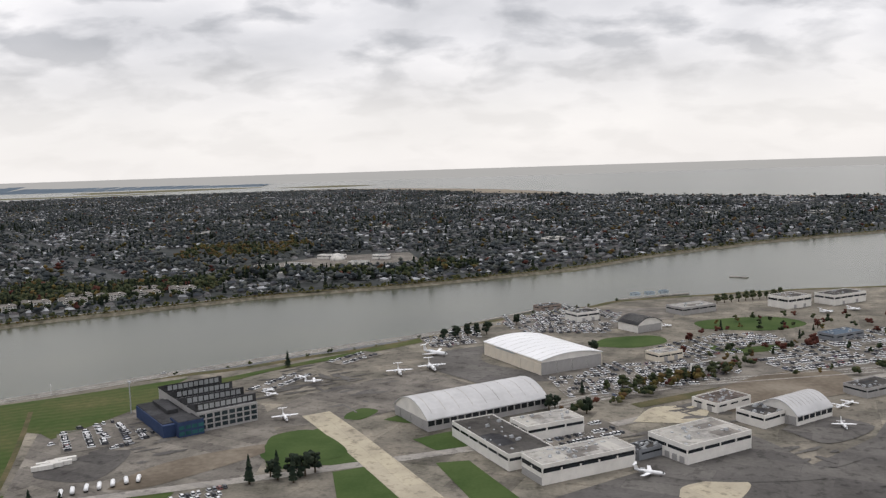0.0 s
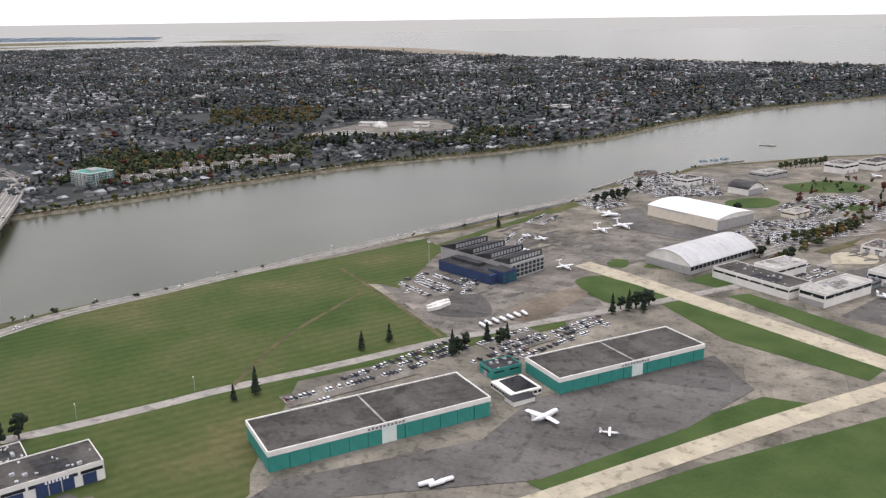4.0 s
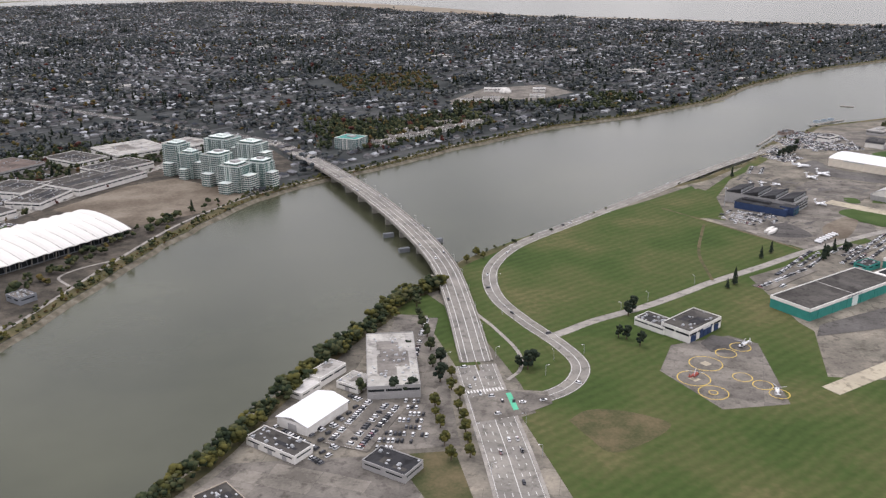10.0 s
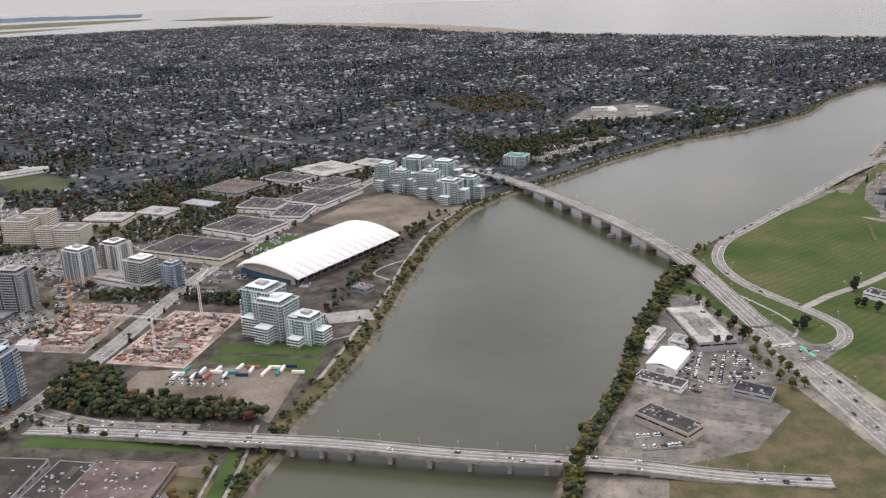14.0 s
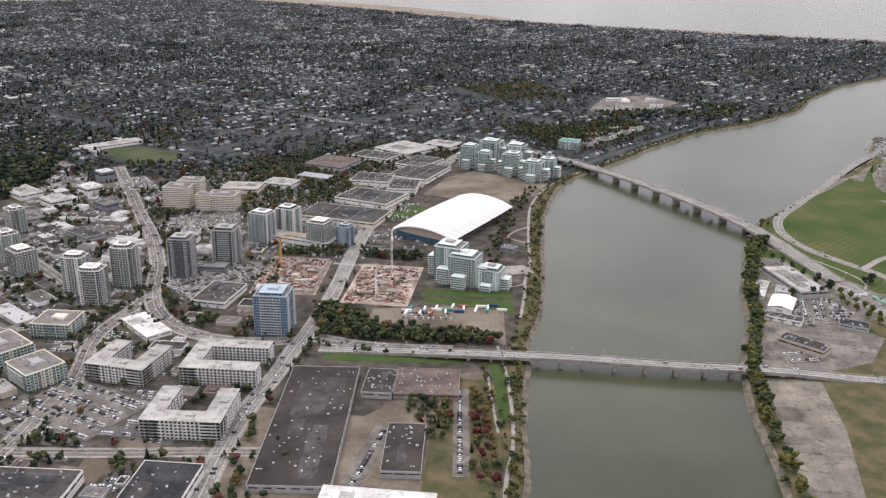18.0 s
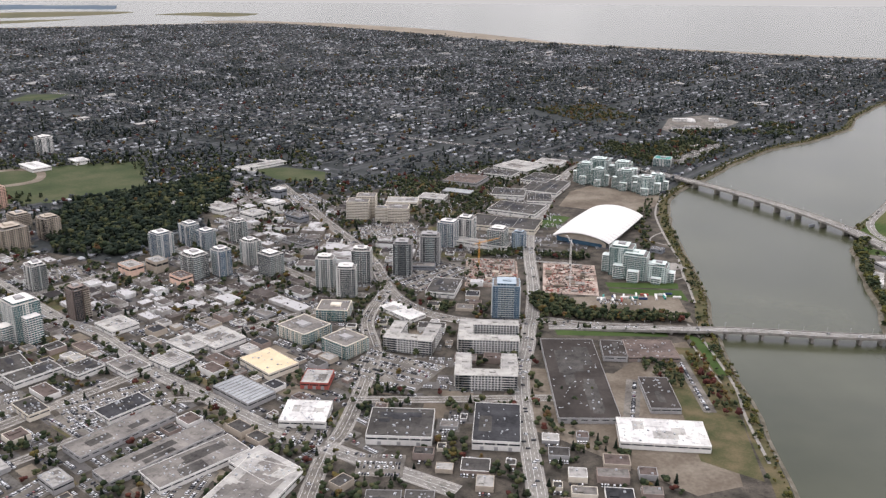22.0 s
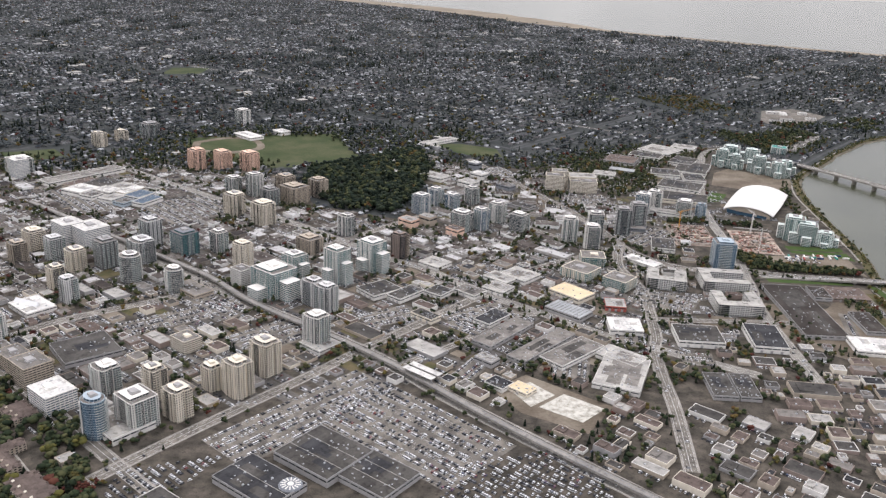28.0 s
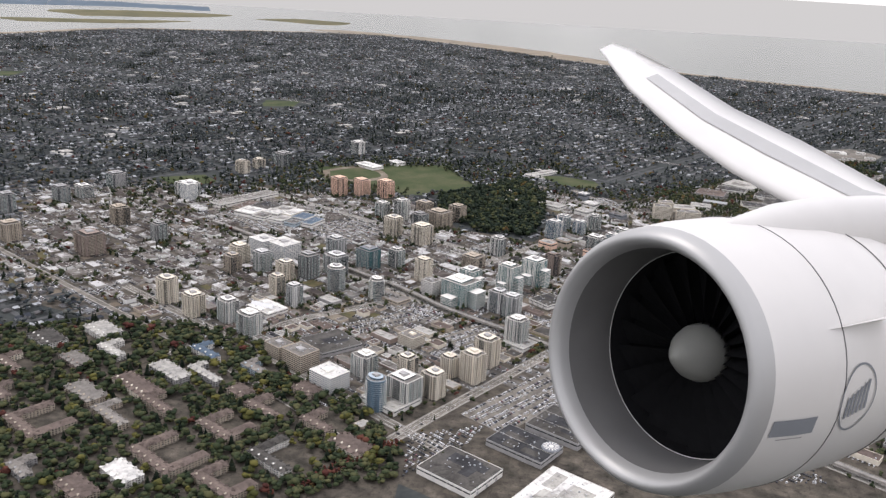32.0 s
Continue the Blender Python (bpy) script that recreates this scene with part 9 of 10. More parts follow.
for k in range(-8, 11):
    for horizontal in (0, 1):
        c0 = 330 * k + (165 - 40 if not horizontal else 165 - 90)
        seg = [tuple((c0 * UX + w * UY) if not horizontal else (w * UX + c0 * UY)) for w in np.arange(-2400, 4200, 30.0)]
        ok = in_view(np.array(seg)) & free(np.array(seg), 12)
        for i in range(len(seg) - 1):
            if ok[i] and ok[i + 1]:
                strip(mb, seg[i:i + 2], 2.6, -2.6, 0.05)
sheet("suburban_streets", mb, M_STREET, "grid of narrow grey suburban streets", "road")

# trees
ICO_V, ICO_F = None, None
bm = bmesh.new()
bmesh.ops.create_icosphere(bm, subdivisions=1, radius=1.0)
ICO_V = np.array([v.co[:] for v in bm.verts])
ICO_F = [[v.index for v in f.verts] for f in bm.faces]
bm.free()
OCT_V = np.array([(1, 0, 0), (0, 1, 0), (-1, 0, 0), (0, -1, 0), (0, 0, 1), (0, 0, -1)], float)
OCT_F = [(0, 1, 4), (1, 2, 4), (2, 3, 4), (3, 0, 4), (1, 0, 5), (2, 1, 5), (3, 2, 5), (0, 3, 5)]


def crown_template(clumps, fine, seed, tall=1.0):
    """Corners and faces of a broad crown of ragged clumps, one unit wide."""
    r = np.random.default_rng(seed)
    V, F, base = [], [], 0
    bv, bf = (ICO_V, ICO_F) if fine else (OCT_V, OCT_F)
    for i in range(clumps):
        a, rad, zz = r.uniform(0, 6.28), r.uniform(0, 0.30), r.uniform(0.34, 0.86)
        size = r.uniform(0.10, 0.20) if clumps > 10 else (r.uniform(0.16, 0.30) if clumps > 3 else r.uniform(0.26, 0.36))
        v = bv * (1 + r.uniform(-0.28, 0.28, (len(bv), 1))) * size * np.array((1, 1, 0.8))
        V.append(v + np.array((rad * math.cos(a), rad * math.sin(a), zz * tall)))
        F += [[j + base for j in f] for f in bf]
        base += len(bv)
    return np.concatenate(V), F


def conifer_template(tiers, seed, sides=6):
    r = np.random.default_rng(seed)
    V, F, base = [], [], 0
    for i in range(tiers):
        z0, z1 = 0.12 + 0.8 * i / tiers, 0.12 + 0.8 * (i + 1.5) / tiers
        rad = 0.26 * (1 - i / tiers) + 0.04
        ring = [(rad * r.uniform(0.7, 1.2) * math.cos(t), rad * r.uniform(0.7, 1.2) * math.sin(t), z0 + r.uniform(-0.04, 0.04)) for t in 2 * math.pi * np.arange(sides) / sides]
        V += ring + [(r.uniform(-.02, .02), r.uniform(-.02, .02), min(1.0, z1)), (0, 0, z0 + 0.05)]
        F += [[base + k, base + (k + 1) % sides, base + sides] for k in range(sides)] + [[base + (k + 1) % sides, base + k, base + sides + 1] for k in range(sides)]
        base += sides + 2
    return np.array(V), F


def wood(name, P, width, height, mats, weights, label, fine=True, clumps=4, conifer=0.25):
    """Many trees in one mesh."""
    temps = [(crown_template(clumps, fine, s), 0) for s in range(6)] + [(conifer_template(3 if not fine else 5, s + 20, 5 if not fine else 6), 1) for s in range(3)]
    kind = np.where(rng.random(len(P)) < conifer, rng.integers(6, 9, len(P)), rng.integers(0, 6, len(P)))
    V, T, M, base = [], [], [], 0
    for k, ((tv, tf), con) in enumerate(temps):
        Q = P[kind == k]
        n = len(Q)
        if not n:
            continue
        s = rng.uniform(0.7, 1.3, n)
        wd, ht = width * s * (1.0 if not con else 0.95), height * s * rng.uniform(0.8, 1.15, n) * (1.25 if con else 1)
        V.append(place(tv, Q, rng.uniform(0, 6.28, n), wd, wd, ht))
        T.append(tile(tf, n, len(tv)) + base)
        m = np.full(n, len(mats) - 1) if con else rng.choice(len(mats) - 1, n, p=weights)
        M.append(np.repeat(m, len(tf)))
        base += n * len(tv)
    return bulk(name, np.concatenate(V), np.zeros((0, 4), int), np.concatenate(T), mats, np.zeros(0, int), np.concatenate(M), label, "trees")


LEAVES = [M_LEAF, M_AUTUMN, M_RUST, M_CONIFER]
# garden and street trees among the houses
FARLEAVES = [M_HAZYLEAF, M_AUTUMN, M_RUST, M_CONIFER]


def woodiness(P):
    return np.array([0.8 * noise.noise((x * 0.011, y * 0.011, 5.0)) + 0.5 * noise.noise((x * 0.03, y * 0.03, 9.0)) + 0.5 * noise.noise((x * 0.0035, y * 0.006, 1.0)) for x, y in P])


TP = HP0[rng.integers(0, len(HP0), int(len(HP0) * 2.2))] + rng.normal(0, 5.0, (int(len(HP0) * 2.2), 2))
TP = TP[rng.random(len(TP)) < np.clip(0.82 + 1.6 * woodiness(TP), 0.45, 1.0)]
TP = TP[free(TP, 4)]
dist = TP[:, 1] + 0.25 * np.abs(TP[:, 0] + 500)
thin = (dist < 1400) | (rng.random(len(TP)) < 0.66)
TP, dist = TP[thin], dist[thin]
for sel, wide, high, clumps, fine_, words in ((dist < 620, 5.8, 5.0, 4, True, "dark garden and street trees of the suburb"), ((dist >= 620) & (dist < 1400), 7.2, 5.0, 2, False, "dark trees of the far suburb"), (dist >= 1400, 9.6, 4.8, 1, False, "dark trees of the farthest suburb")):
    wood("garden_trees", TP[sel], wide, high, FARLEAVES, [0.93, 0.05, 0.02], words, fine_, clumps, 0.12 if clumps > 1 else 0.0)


# dense groves of taller trees, and large flat halls of schools and churches among the houses
gr_ = HP0[(HP0[:, 1] > 360) & (HP0[:, 1] < 2300)]
seeds_ = gr_[rng.integers(0, len(gr_), 150)]
GP = np.concatenate([c + rng.normal(0, 1, (int(n_), 2)) @ np.array(((16 * k_, 8.0), (-4.0, 7 * k_))) for c, n_, k_ in zip(seeds_, rng.integers(14, 46, 150), rng.uniform(0.6, 1.3, 150))])
GP = GP[free(GP, 6)]
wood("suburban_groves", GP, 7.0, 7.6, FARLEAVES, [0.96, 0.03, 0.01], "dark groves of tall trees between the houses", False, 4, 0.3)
mb = MB()
for x, y in gr_[rng.integers(0, len(gr_), 130)]:
    k = rng.uniform(0.7, 1.5)
    a_ = math.degrees(AX) + rng.choice((0, 90))
    mb.box(x, y, 0, 22 * k, 9 * k, 3.0, a_, 0, 1.0, 1)
    if k > 1.0:
        mb.box(x + 4, y + 6, 0, 10 * k, 9 * k, 4.0, a_, 0, 1.0, 1)
tagged(new("suburban_halls", mb.mesh("suburban_halls", [M_HWALL, M_ROOFS["light"]])), "pale flat-roofed schools, churches and shops of the suburb", "buildings", kind="stuff")


def scatter(poly, spacing, jitter=0.5):
    xs, ys = [p[0] for p in poly], [p[1] for p in poly]
    gx, gy = np.meshgrid(np.arange(min(xs), max(xs), spacing), np.arange(min(ys), max(ys), spacing))
    P = np.stack([gx.ravel(), gy.ravel()], 1) + rng.uniform(-jitter, jitter, (gx.size, 2)) * spacing
    return P[inside(P, poly)]


wood("park_woods", scatter(FOREST, 4.6), 7.2, 6.6, [M_CONIFER, M_LEAF, M_AUTUMN, M_CONIFER], [0.62, 0.37, 0.01], "dense dark green park wood", True, 6, 0.14)
pw = np.concatenate([scatter([(-980, 500), (-820, 480), (-700, 530), (-590, 480), (-590, 600), (-680, 640), (-900, 660), (-980, 600)], 7.0), scatter([(-1160, 380), (-1000, 470), (-850, 440), (-830, 560), (-1160, 560)], 9.0)])
for q in ([(-662, 548), (-625, 545), (-590, 510), (-598, 465), (-645, 485)], [(-925, 600), (-850, 600), (-770, 600), (-755, 490), (-810, 465), (-850, 490), (-920, 530)]):
    pw = pw[~inside(pw, q)]
for o in OCC:
    pw = pw[~inside(pw, o)]
wood("park_woods", pw, 4.8, 4.8, LEAVES, [0.92, 0.06, 0.02], "scattered dark park and street trees", True, 5, 0.2)
wood("autumn_grove", scatter([(-240, 815), (-125, 825), (-140, 690), (-225, 690)], 6.5, 1.2), 5.0, 4.6, [M_LEAF, M_AUTUMN, M_CONIFER], [0.45, 0.55], "grove of yellow and brown autumn trees", True, 5, 0.1)
for q in ([(-160, 560), (-100, 560), (-20, 530), (-10, 560), (-100, 590), (-150, 600)], [(-25, 560), (20, 570), (25, 600), (-15, 620)], [(-275, 470), (-240, 440), (-225, 470), (-260, 560)], [(-230, 470), (-140, 515), (-145, 560), (-225, 540)]):
    wood("riverside_wood", scatter(q, 4.6), 5.0, 5.2, LEAVES, [0.88, 0.08, 0.04], "dark riverside trees", True, 6, 0.2)
wood("bush_thicket", scatter([(-542, 112), (-543, 133), (-536, 150), (-521, 138), (-517, 118), (-495, 105), (-477, 99), (-467, 86), (-472, 84), (-500, 94), (-536, 110)], 2.6), 4.2, 4.4, LEAVES, [0.9, 0.07, 0.03], "dark green thicket below the bridge street", True, 8, 0.05)
for q, sp in (([(-606, 273), (-607, 351), (-596, 315), (-597, 274)], 4.0), ([(-549, 231), (-508, 231), (-504, 213), (-515, 216), (-545, 226)], 3.2), ([(-500, 219), (-469, 207), (-470, 196), (-499, 208)], 3.0), ([(-578, 466), (-534, 478), (-475, 387), (-484, 322), (-516, 315), (-506, 366), (-536, 385)], 6.0),
              ([(-590, 154), (-598, 164), (-596, 141), (-584, 136)], 3.0), ([(-560, 300), (-540, 460), (-470, 500), (-400, 500), (-330, 470), (-360, 440), (-440, 400), (-500, 330)], 5.2), ([(-285, 440), (-240, 425), (-140, 490), (-140, 545), (-220, 530), (-285, 575)], 5.5), ([(-440, 170), (-425, 190), (-380, 270), (-345, 320), (-352, 324), (-395, 270), (-432, 200)], 5.5), ([(-690, 450), (-600, 415), (-560, 345), (-545, 400), (-600, 470), (-680, 500)], 6.5), ([(-1083, 9), (-1064, 26), (-1032, 36), (-1033, 27), (-1061, 17), (-1079, 2)], 2.6), ([(-1024, -45), (-991, -26), (-989, -34), (-1017, -60)], 2.6)):
    q = scatter(q, sp)
    for o in OCC:
        q = q[~inside(q, o)]
    for ln, w in ROADS:
        q = q[~near_line(q, ln[::3] + [ln[-1]], w / 2 + 1.2)] if len(q) else q
    if len(q):
        wood("town_grove", q, 4.2, 4.0, LEAVES, [0.86, 0.1, 0.04], "dark green trees in a dense row", True, 6, 0.08)
for q, sp, wts in (([(-522, 50), (-506, 42), (-512, 14), (-526, 22)], 3.4, [0.8, 0.1, 0.1]), ([(-498, 50), (-488, 44), (-508, -18), (-520, -10)], 3.8, [0.35, 0.25, 0.4])):
    q = scatter(q, sp)
    for o in OCC:
        q = q[~inside(q, o)]
    wood("town_grove", q, 3.6, 3.6, LEAVES, wts, "green and russet trees among the warehouses", True, 6, 0.05)
wood("russet_hedge", scatter([(-1044, -74), (-1024, -59), (-985, -41), (-982, -47), (-1023, -69), (-1038, -78)], 2.4), 3.2, 3.0, LEAVES, [0.15, 0.15, 0.7], "russet autumn trees along the shopping street", True, 6, 0.0)
reed = np.array(offset_line(smooth_line(SOUTH_BANK[3:29], 26), 1.2))
wood("reed_bed", reed + rng.normal(0, 0.9, reed.shape), 1.5, 1.0, [M_AUTUMN, M_WILLOW, M_LEAF], [0.6, 0.4], "brown reeds and grass tufts at the water's edge", True, 3, 0.0)
bp = np.array(offset_line(smooth_line(SOUTH_BANK[3:29], 10), 4.0))
bp = np.concatenate([bp, bp, bp])
bp = bp[rng.random(len(bp)) < 0.7]
bp = bp + rng.normal(0, 2.2, bp.shape)
wood("bank_shrubs", bp, 3.0, 2.6, [M_LEAF, M_WILLOW, M_CONIFER], [0.6, 0.4], "shrubs along the river bank", True, 4, 0.0)
nb = np.array(offset_line(smooth_line(NORTH_BANK[3:11], 16), -2.5))
wood("bank_trees", np.concatenate([nb + rng.normal(0, 1.2, nb.shape), nb + rng.normal(0, 1.6, nb.shape)]), 5.4, 4.8, [M_LEAF, M_WILLOW, M_CONIFER], [0.55, 0.45], "yellow-green willows along the works' bank", True, 16, 0.0)
nb2 = np.array(offset_line(smooth_line(NORTH_BANK[10:24], 4), -1.5))
wood("bank_shrubs", nb2[rng.random(len(nb2)) < 0.6], 2.4, 1.8, [M_LEAF, M_WILLOW, M_CONIFER], [0.7, 0.3], "small shrubs on the dike", True, 4, 0.0)
# trees among the town's streets
line_pts = []
for ln, w in ROADS[:24]:
    if w < 4:
        continue
    for s in (1, -1):
        o = np.array(offset_line(ln, s * (w / 2 + 2.2)))
        line_pts.append(o[rng.random(len(o)) < 0.5])
SP = np.concatenate(line_pts)
SP = SP[inside(SP, TOWN)]
wood("street_trees", SP + rng.normal(0, 0.8, SP.shape), 3.2, 3.6, LEAVES, [0.84, 0.10, 0.06], "town street trees in autumn leaf", True, 5, 0.1)

garden_spots = scatter([(-1262, -88), (-1262, 140), (-1130, 152), (-1045, 108), (-1000, 20), (-985, -60), (-1000, -80)], 5.4)
for o in OCC:
    garden_spots = garden_spots[~inside(garden_spots, o)]
wood("garden_trees", garden_spots, 7.0, 4.6, [M_LEAF, M_WILLOW, M_RUST, M_CONIFER], [0.86, 0.11, 0.03], "dark trees between the garden flats", True, 6, 0.12)
tp = scatter(TOWN_CORE, 4.2)
tp = tp[np.array([noise.noise((x * 0.035, y * 0.035, 2.0)) > 0.02 for x, y in tp])]
for o in OCC:
    tp = tp[~inside(tp, o)]
for ln, w in ROADS:
    tp = tp[~near_line(tp, ln[::3], w / 2 + 0.8)]
wood("town_trees", tp, 3.6, 3.3, LEAVES, [0.84, 0.10, 0.06], "small trees between the town's buildings", True, 3, 0.12)
# airport parking bushes and rows
ap = scatter([(40, 250), (110, 262), (190, 270), (230, 330), (190, 370), (130, 370), (100, 340), (95, 300)], 7.5)
for o in OCC:
    ap = ap[~inside(ap, o)]
wood("airport_trees", ap[rng.random(len(ap)) < 0.6], 3.0, 3.0, LEAVES, [0.62, 0.16, 0.22], "small autumn trees between airport car parks", True, 5, 0.1)
for k in range(60):
    u = k / 60
    CARS.append((45 + 50 * u + rng.normal(0, 1), 262 + 12 * u + rng.normal(0, 2), 30.0 + 90 * (k % 2)))
# cars standing about the airport
for poly, n_, base_ in (([(-138, 145), (-96, 174), (-94, 166), (-135, 138)], 3.2, 35), ([(-95, 157), (-51, 185), (-50, 175), (-94, 149)], 3.2, 33), ([(-104, 226), (-98, 238), (-80, 226), (-86, 214)], 3.0, 35), ([(22, 369), (58, 415), (80, 387), (66, 343), (34, 345)], 3.3, -80), ([(31, 259), (57, 293), (74, 275), (61, 255), (34, 248)], 3.6, -78), ([(76, 314), (112, 335), (110, 304), (77, 282)], 4.2, -74),
                        ([(114, 304), (176, 337), (147, 281), (114, 278)], 4.2, -78), ([(-106, 218), (-106, 236), (-87, 234), (-79, 215), (-88, 212)], 4.4, -58), ([(-2, 353), (12, 364), (14, 339), (-2, 320)], 2.8, -60),
                        ([(-844, -70), (-774, -67), (-780, -126), (-856, -109)], 3.6, -59), ([(-977, -37), (-932, -35), (-960, -62), (-990, -75)], 3.6, -59), ([(-501, 131), (-479, 123), (-480, 114), (-503, 121)], 3.0, -20), ([(-331, 84), (-305, 95), (-301, 80), (-319, 59)], 3.6, -55), ([(-304, 93), (-285, 104), (-289, 67), (-306, 59)], 3.6, -20), ([(-603, 303), (-566, 314), (-561, 263), (-601, 275)], 3.2, -58)):
    ca, sa = math.cos(radians(base_)), math.sin(radians(base_))
    mx_, my_ = np.mean(poly, 0)
    for iu in range(-40, 41):
        for iv in range(-25, 26):
            u, v = iu * 1.2, iv * n_
            p = (mx_ + u * ca - v * sa, my_ + u * sa + v * ca)
            if rng.random() < 0.66 and inside(np.array([p]), poly)[0] and not any(inside(np.array([p]), o)[0] for o in OCC if abs(o[0][0] - p[0]) < 45 and abs(o[0][1] - p[1]) < 45):
                CARS.append((p[0], p[1], base_ + 90 + rng.normal(0, 3)))
rp = np.array([(30 + 1.7 * k, 229 + 1.28 * k + 3 * math.sin(k)) for k in range(44)])
wood("airport_trees", rp[rng.random(44) < 0.7], 3.4, 3.2, LEAVES, [0.6, 0.25, 0.15], "small trees along the airport road", True, 6, 0.1)
# traffic on the streets
for ln, w in ROADS:
    if w < 5 or w == 8.5 or w == 6.0 and ln[0][1] < 70 and ln[0][0] > -200:
        continue
    lanes_ = (-0.32, -0.12, 0.12, 0.32) if w > 6.2 else (-0.22, 0.22)
    for off in lanes_:
        o = offset_line(ln, off * w)
        for p, q in zip(o, o[1:]):
            if rng.random() < (0.2 if p[0] < -300 else 0.07):
                k = rng.random()
                CARS.append((p[0] + (q[0] - p[0]) * k, p[1] + (q[1] - p[1]) * k, math.degrees(math.atan2(q[1] - p[1], q[0] - p[0])) - 90))
# parked cars
CT = np.array([(-.5, -.5, .12), (.5, -.5, .12), (.5, .5, .12), (-.5, .5, .12), (-.5, -.47, .55), (.5, -.47, .55), (.5, .47, .55), (-.5, .47, .55),
               (-.42, -.22, 1), (.42, -.22, 1), (.42, .30, 1), (-.42, .30, 1)], float)
CQ = [(0, 1, 5, 4), (1, 2, 6, 5), (2, 3, 7, 6), (3, 0, 4, 7), (4, 5, 9, 8), (5, 6, 10, 9), (6, 7, 11, 10), (7, 4, 8, 11), (8, 9, 10, 11)]


def car_field(cars):
    C = np.array(cars)
    n = len(C)
    v = place(CT, C[:, :2], np.radians(C[:, 2]) + math.pi / 2, rng.uniform(0.74, 0.82, n), rng.uniform(1.8, 2.1, n), rng.uniform(0.6, 0.78, n), np.full(n, 0.08))
    return bulk("parked_cars", v, tile(CQ, n, 12), np.zeros((0, 3), int), [M_CARS, M_GLASS["dark"]], np.tile([0, 0, 0, 0, 1, 1, 1, 1, 0], n), np.zeros(0, int), "rows of parked cars in mixed colours", "cars")


car_field(CARS)

# ---------------------------------------------------------------- single trees, lamps and cars
def tree_thing(seed, w, h, leaf, conifer, label):
    t = thing("tree", 0, 0, -200, 0, label, "tree", "single trees")
    tr = MB()
    tr.tube((0, 0, 0), (0, 0, h * 0.45), 0.22 * w / 4, 0.12 * w / 4, 7)
    if not conifer:
        for k in range(4):
            a = k * 1.6 + seed
            tr.tube((0, 0, h * 0.3), (math.cos(a) * w * 0.25, math.sin(a) * w * 0.25, h * 0.6), 0.09 * w / 4, 0.04 * w / 4, 5)
    part("trunk", tr, M_TRUNK, t)
    v, f = conifer_template(9, seed, 9) if conifer else crown_template(26, True, seed + 50)
    c = MB()
    s = np.array((w, w, h))
    c.v = [tuple(p) for p in v * s]
    c.f = [tuple(q) for q in f]
    c.m = [0] * len(f)
    part("crown", c, leaf, t)
    return t


PROTO = [tree_thing(1, 4.6, 5.4, M_CONIFER, False, "dark green round-headed tree"), tree_thing(2, 4.2, 6.2, M_CONIFER, True, "dark conifer with drooping tiers"), tree_thing(3, 3.6, 3.8, M_AUTUMN, False, "small yellow-brown autumn tree"),
         tree_thing(4, 4.4, 4.4, M_LEAF, False, "dark green broadleaf tree"), tree_thing(5, 3.4, 3.4, M_RUST, False, "small russet autumn tree"), tree_thing(6, 3.8, 4.0, M_WILLOW, False, "yellow-green willow by the water")]
rt = random.Random(5)


def plant(kind, spots):
    for x, y in spots:
        o = copy_thing(PROTO[kind], pose(x, y, 0, 0, 0, rt.uniform(0, 360)))
        k = rt.uniform(0.8, 1.2)
        o.scale = (k, k, k * rt.uniform(0.9, 1.15))


plant(1, [(-46, 186), (-40, 188), (-36, 186), (-88, 170), (-82, 171), (-155, 143), (-150, 146), (-58, 300), (40, 252)])
plant(0, [(-42, 190), (-34, 190), (-85, 166), (-251, 97), (-249, 99), (-253, 99), (-2, 338), (3, 341), (8, 343), (12, 346), (16, 348), (30, 366), (28, 236), (30, 238), (38, 232), (52, 303), (-203, 128), (-200, 131), (-214, 112), (-212, 110), (-210, 104), (-284, 118), (-286, 114), (-276, 108), (-279, 96)])
plant(0, [(-97, 163), (-95, 166), (-37, 190), (-32, 192), (-294, 91), (-291, 90), (-289, 90)])
plant(1, [(-99, 162), (-123, 170), (-115, 175), (-35, 189)])
plant(3, [(-274, 155), (-275, 146), (-276, 136), (-276, 128), (-277, 118), (-279, 106), (-303, 95)])
plant(5, [(-284, 81), (-285, 76), (-285, 70), (-286, 61), (-286, 54)])
plant(4, [(84, 300), (92, 320), (120, 300), (135, 310), (150, 340)])
plant(2, [(60, 258), (66, 260), (72, 262), (78, 264), (-640, 70), (-688, -20), (-500, 12), (-502, 4), (-505, -4), (-498, 20), (-496, 28)])
plant(3, [(48 + i * 5.2, 254 + i * 2.0) for i in range(9)] + [(130 + i * 4, 405 + i * 1.5) for i in range(10)])
plant(5, [(-278, 72), (-279, 66), (-280, 60), (-281, 54), (-276, 84), (-277, 90), (-278, 78), (-275, 98), (-497, 40), (-499, 32), (-484, 62), (-486, 54), (-501, -10), (-506, -22), (-512, -34), (-236, 200), (-244, 197), (-238, 204)])
for p in PROTO:
    for o in list(p.children_recursive) + [p]:
        bpy.data.objects.remove(o)


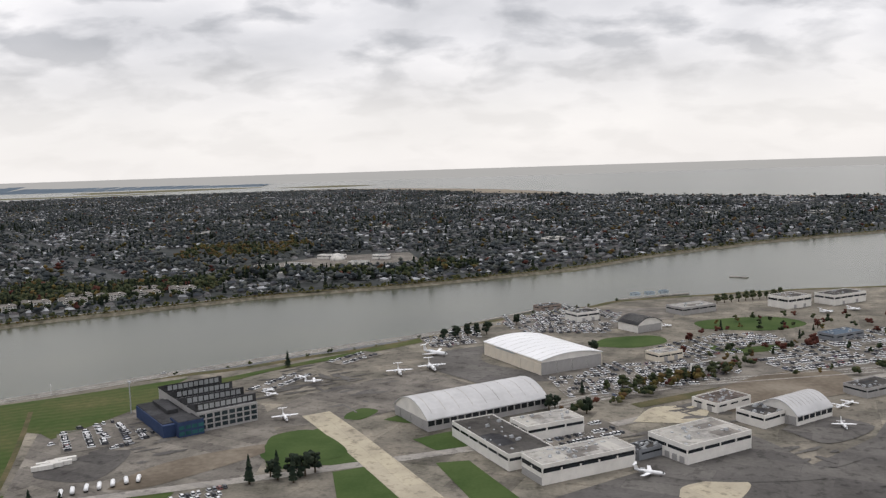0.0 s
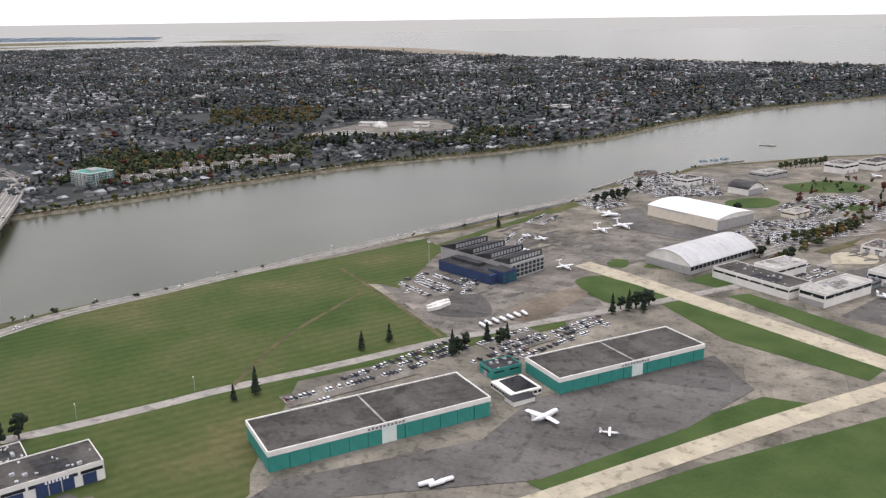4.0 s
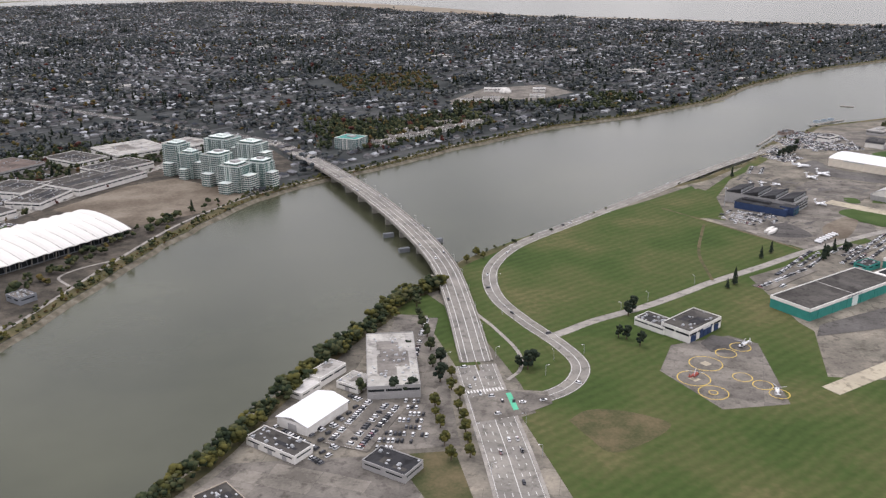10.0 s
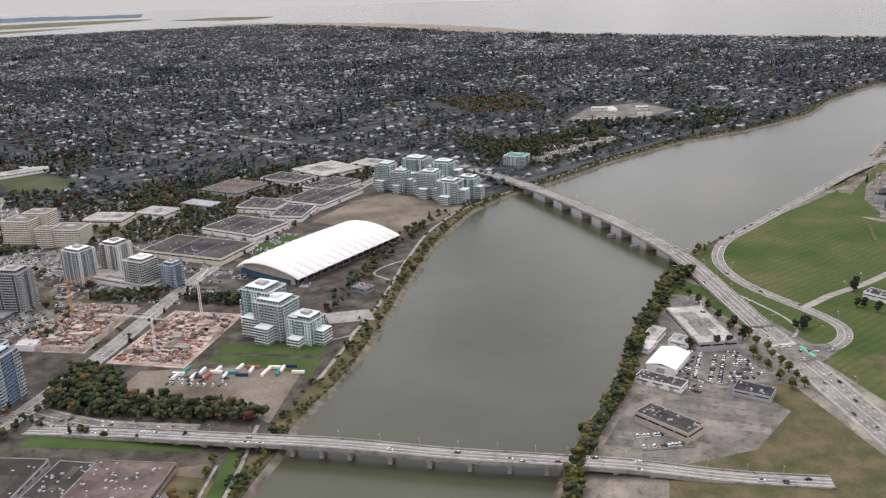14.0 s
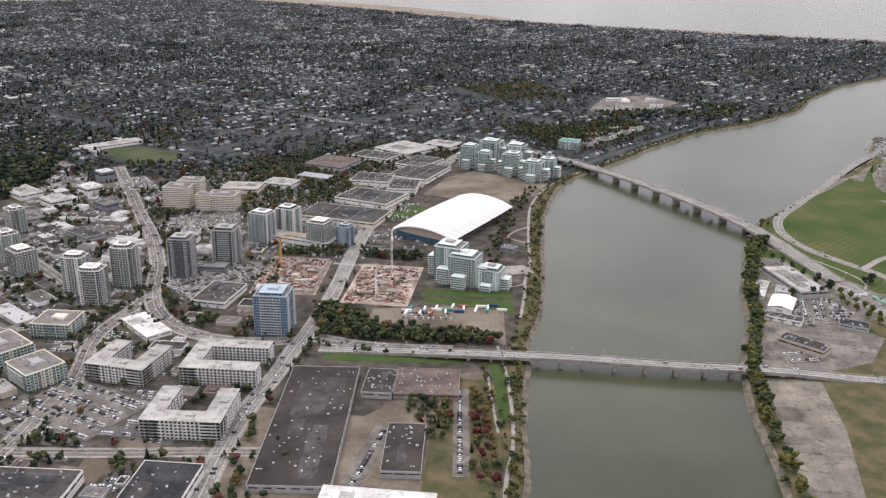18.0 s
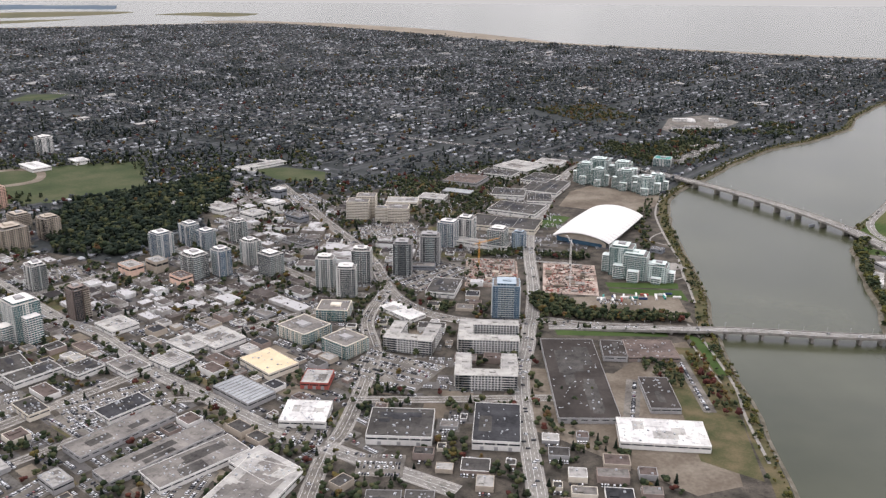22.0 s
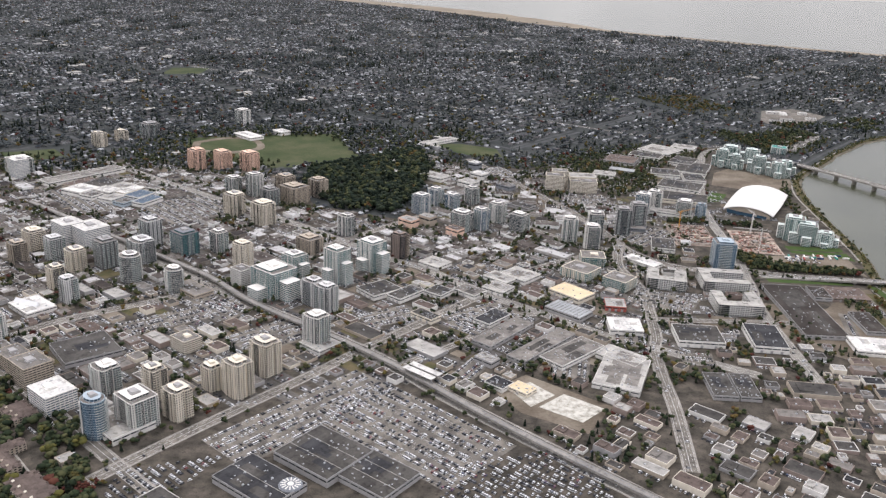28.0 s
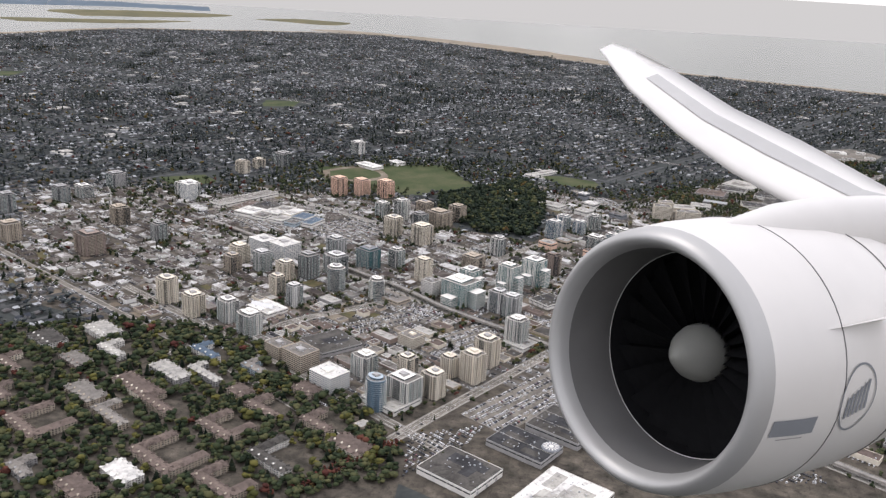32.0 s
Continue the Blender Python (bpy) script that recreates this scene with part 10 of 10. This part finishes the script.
def car_thing():
    t = thing("car", 0, 0, -200, 0, "small car in plain paint on the road", "car", "cars on the road")
    b = MB()
    b.loft([[(x, s * 0.38 * k, z) for s, z in ((-1, 0.12), (1, 0.12), (1, 0.42), (-1, 0.42))] for x, k in ((-1.0, 0.9), (-0.85, 1.0), (0.85, 1.0), (1.0, 0.88))])
    part("body", b, M_CARPAINT, t)
    c = MB()
    c.loft([[(-0.75, -0.34, 0.42), (0.5, -0.34, 0.42), (0.15, -0.28, 0.66), (-0.6, -0.28, 0.66)], [(-0.75, 0.34, 0.42), (0.5, 0.34, 0.42), (0.15, 0.28, 0.66), (-0.6, 0.28, 0.66)]])
    part("cabin_glass", c, M_GLASS["dark"], t)
    r = MB()
    r.box(-0.22, 0, 0.65, 0.72, 0.54, 0.03)
    part("roof", r, M_CARPAINT, t)
    w = MB()
    for x in (-0.6, 0.6):
        w.tube((x, -0.4, 0.14), (x, 0.4, 0.14), 0.14, 0.14, 10)
    part("wheels", w, M_RUBBER, t)
    return t


proto_car = car_thing()
lane = []
for line, w, n, zz in ((B1, 10.5, 16, 1), (B2, 6.4, 22, 1), (smooth_line([(-266, 104), (-269, 75), (-273, 40), (-282, -20)], 6), 11.5, 16, 0), (smooth_line(LOOP, 3), 6.0, 7, 0)):
    for i in range(n):
        k = rt.randrange(2, len(line) - 2)
        p, q = line[k], line[k + 1]
        off = rt.choice((-0.34, -0.14, 0.14, 0.34)) * w
        d = math.hypot(q[0] - p[0], q[1] - p[1])
        ux, uy = (q[0] - p[0]) / d, (q[1] - p[1]) / d
        z = (p[2] + 0.04) if zz else 0.14
        pitch = -math.degrees(math.atan2(q[2] - p[2], d)) if zz else 0
        copy_thing(proto_car, pose(p[0] - uy * off, p[1] + ux * off, z, 0, pitch, math.degrees(math.atan2(uy, ux)) + (180 if off > 0 else 0)))
for o in list(proto_car.children_recursive) + [proto_car]:
    bpy.data.objects.remove(o)

# street lamps along the loop and the field road, a few signs and fuel tankers
lp = thing("street_lamp", -247, 92, 0, 0, "slim grey street lamp beside the road", "street lamp", "street lamps")
mb = MB()
mb.tube((0, 0, 0), (0, 0, 3.4), 0.07, 0.045, 6)
part("pole", mb, M_STEEL, lp)
mb = MB()
mb.tube((0, 0, 3.4), (0.9, 0, 3.55), 0.04, 0.03, 6)
part("arm", mb, M_STEEL, lp)
mb = MB()
mb.box(1.0, 0, 3.5, 0.45, 0.16, 0.09)
part("lamp_head", mb, M_WHITEPAINT, lp)
for x, y, r in ((-241, 101, 90), (-230, 103, 200), (-246, 140, 0), (-238, 172, 340), (-222, 206, 300), (-205, 219, 300), (-170, 243, 300), (-130, 271, 300), (-258, 108, 0), (-274, 108, 0), (-259, 125, 0), (-190, 139, 110), (-165, 150, 110), (-204, 132, 110), (-262, 66, 180), (-277, 64, 0), (-263, 50, 180), (-278, 45, 0)):
    copy_thing(lp, pose(x, y, 0, 0, 0, r))
tk = thing("tank_trailer", -112, 97, 0, 20, "white tank trailer parked on the apron", "trailer", "tank trailers")
mb = MB()
mb.loft([ellipse_ring(0, 0.75, 0.5 * k, 0.45 * k, x, 12) for x, k in ((-1.7, 0.5), (-1.5, 1), (1.5, 1), (1.7, 0.5))])
part("tank", mb, M_WHITEPAINT, tk, smooth=True)
mb = MB()
mb.box(0, 0, 0.2, 3.2, 0.6, 0.15)
for x in (-1.2, 1.2):
    mb.tube((x, -0.42, 0.2), (x, 0.42, 0.2), 0.2, 0.2, 10)
part("chassis", mb, M_RUBBER, tk)
for x, y, r in ((-110, 98, 20), (-114, 97.5, 20), (-87, 182, 110), (-85, 183.5, 112), (-82.5, 185, 108), (-80, 186, 110), (-77.5, 187.5, 110), (-75, 189, 112), (-72.5, 190, 105)):
    copy_thing(tk, pose(x, y, 0, 0, 0, r))


# containers and lorries in the bare yard
def container(colour, words):
    t = thing("shipping_container", 0, 0, -200, 0, words, "container", "yard containers")
    b = MB()
    rib = [(-2.5 + i * 0.19, 0.5 + (0.04 if i % 4 in (1, 2) else 0.0)) for i in range(27)]
    b.prism([(x, -y) for x, y in rib] + rib[::-1], 0.08, 1.13)
    part("body", b, M_WALLS[colour], t)
    d = MB()
    for s in (-1, 1):
        d.box(2.53, s * 0.25, 0.14, 0.06, 0.46, 0.92)
        d.tube((2.58, s * 0.25, 0.2), (2.58, s * 0.25, 1.0), 0.03, 0.03, 5)
    part("door", d, M_WALLS["grey"], t)
    f = MB()
    for x in (-2.3, 2.3):
        f.box(x, 0, 0, 0.3, 0.9, 0.08)
    part("foot", f, M_RUBBER, t)
    return t


BOXES = [container(c, w) for c, w in (("white", "white ribbed steel shipping container in the yard"), ("blue", "navy ribbed steel shipping container in the yard"), ("red", "red ribbed steel shipping container in the yard"), ("teal", "green ribbed steel shipping container in the yard"))]
for k in range(22):
    u = k / 21
    copy_thing(BOXES[(0, 0, 3, 0, 1, 0, 2, 0)[k % 8]], pose(-500 + 46 * u + rt.uniform(-1, 1), 130.5 - 9 * u + (k % 3) * 2.6 - 3 + rt.uniform(-1, 1), 0.1, 0, 0, rt.choice((66, 70, -20, 60))))
for k in range(6):
    copy_thing(BOXES[0], pose(-99 + 1.6 * (k % 3), 199 + 2.6 * (k // 3) + (k % 3) * 1.5, 0.12, 0, 0, 25))
for p in BOXES:
    for o in list(p.children_recursive) + [p]:
        bpy.data.objects.remove(o)
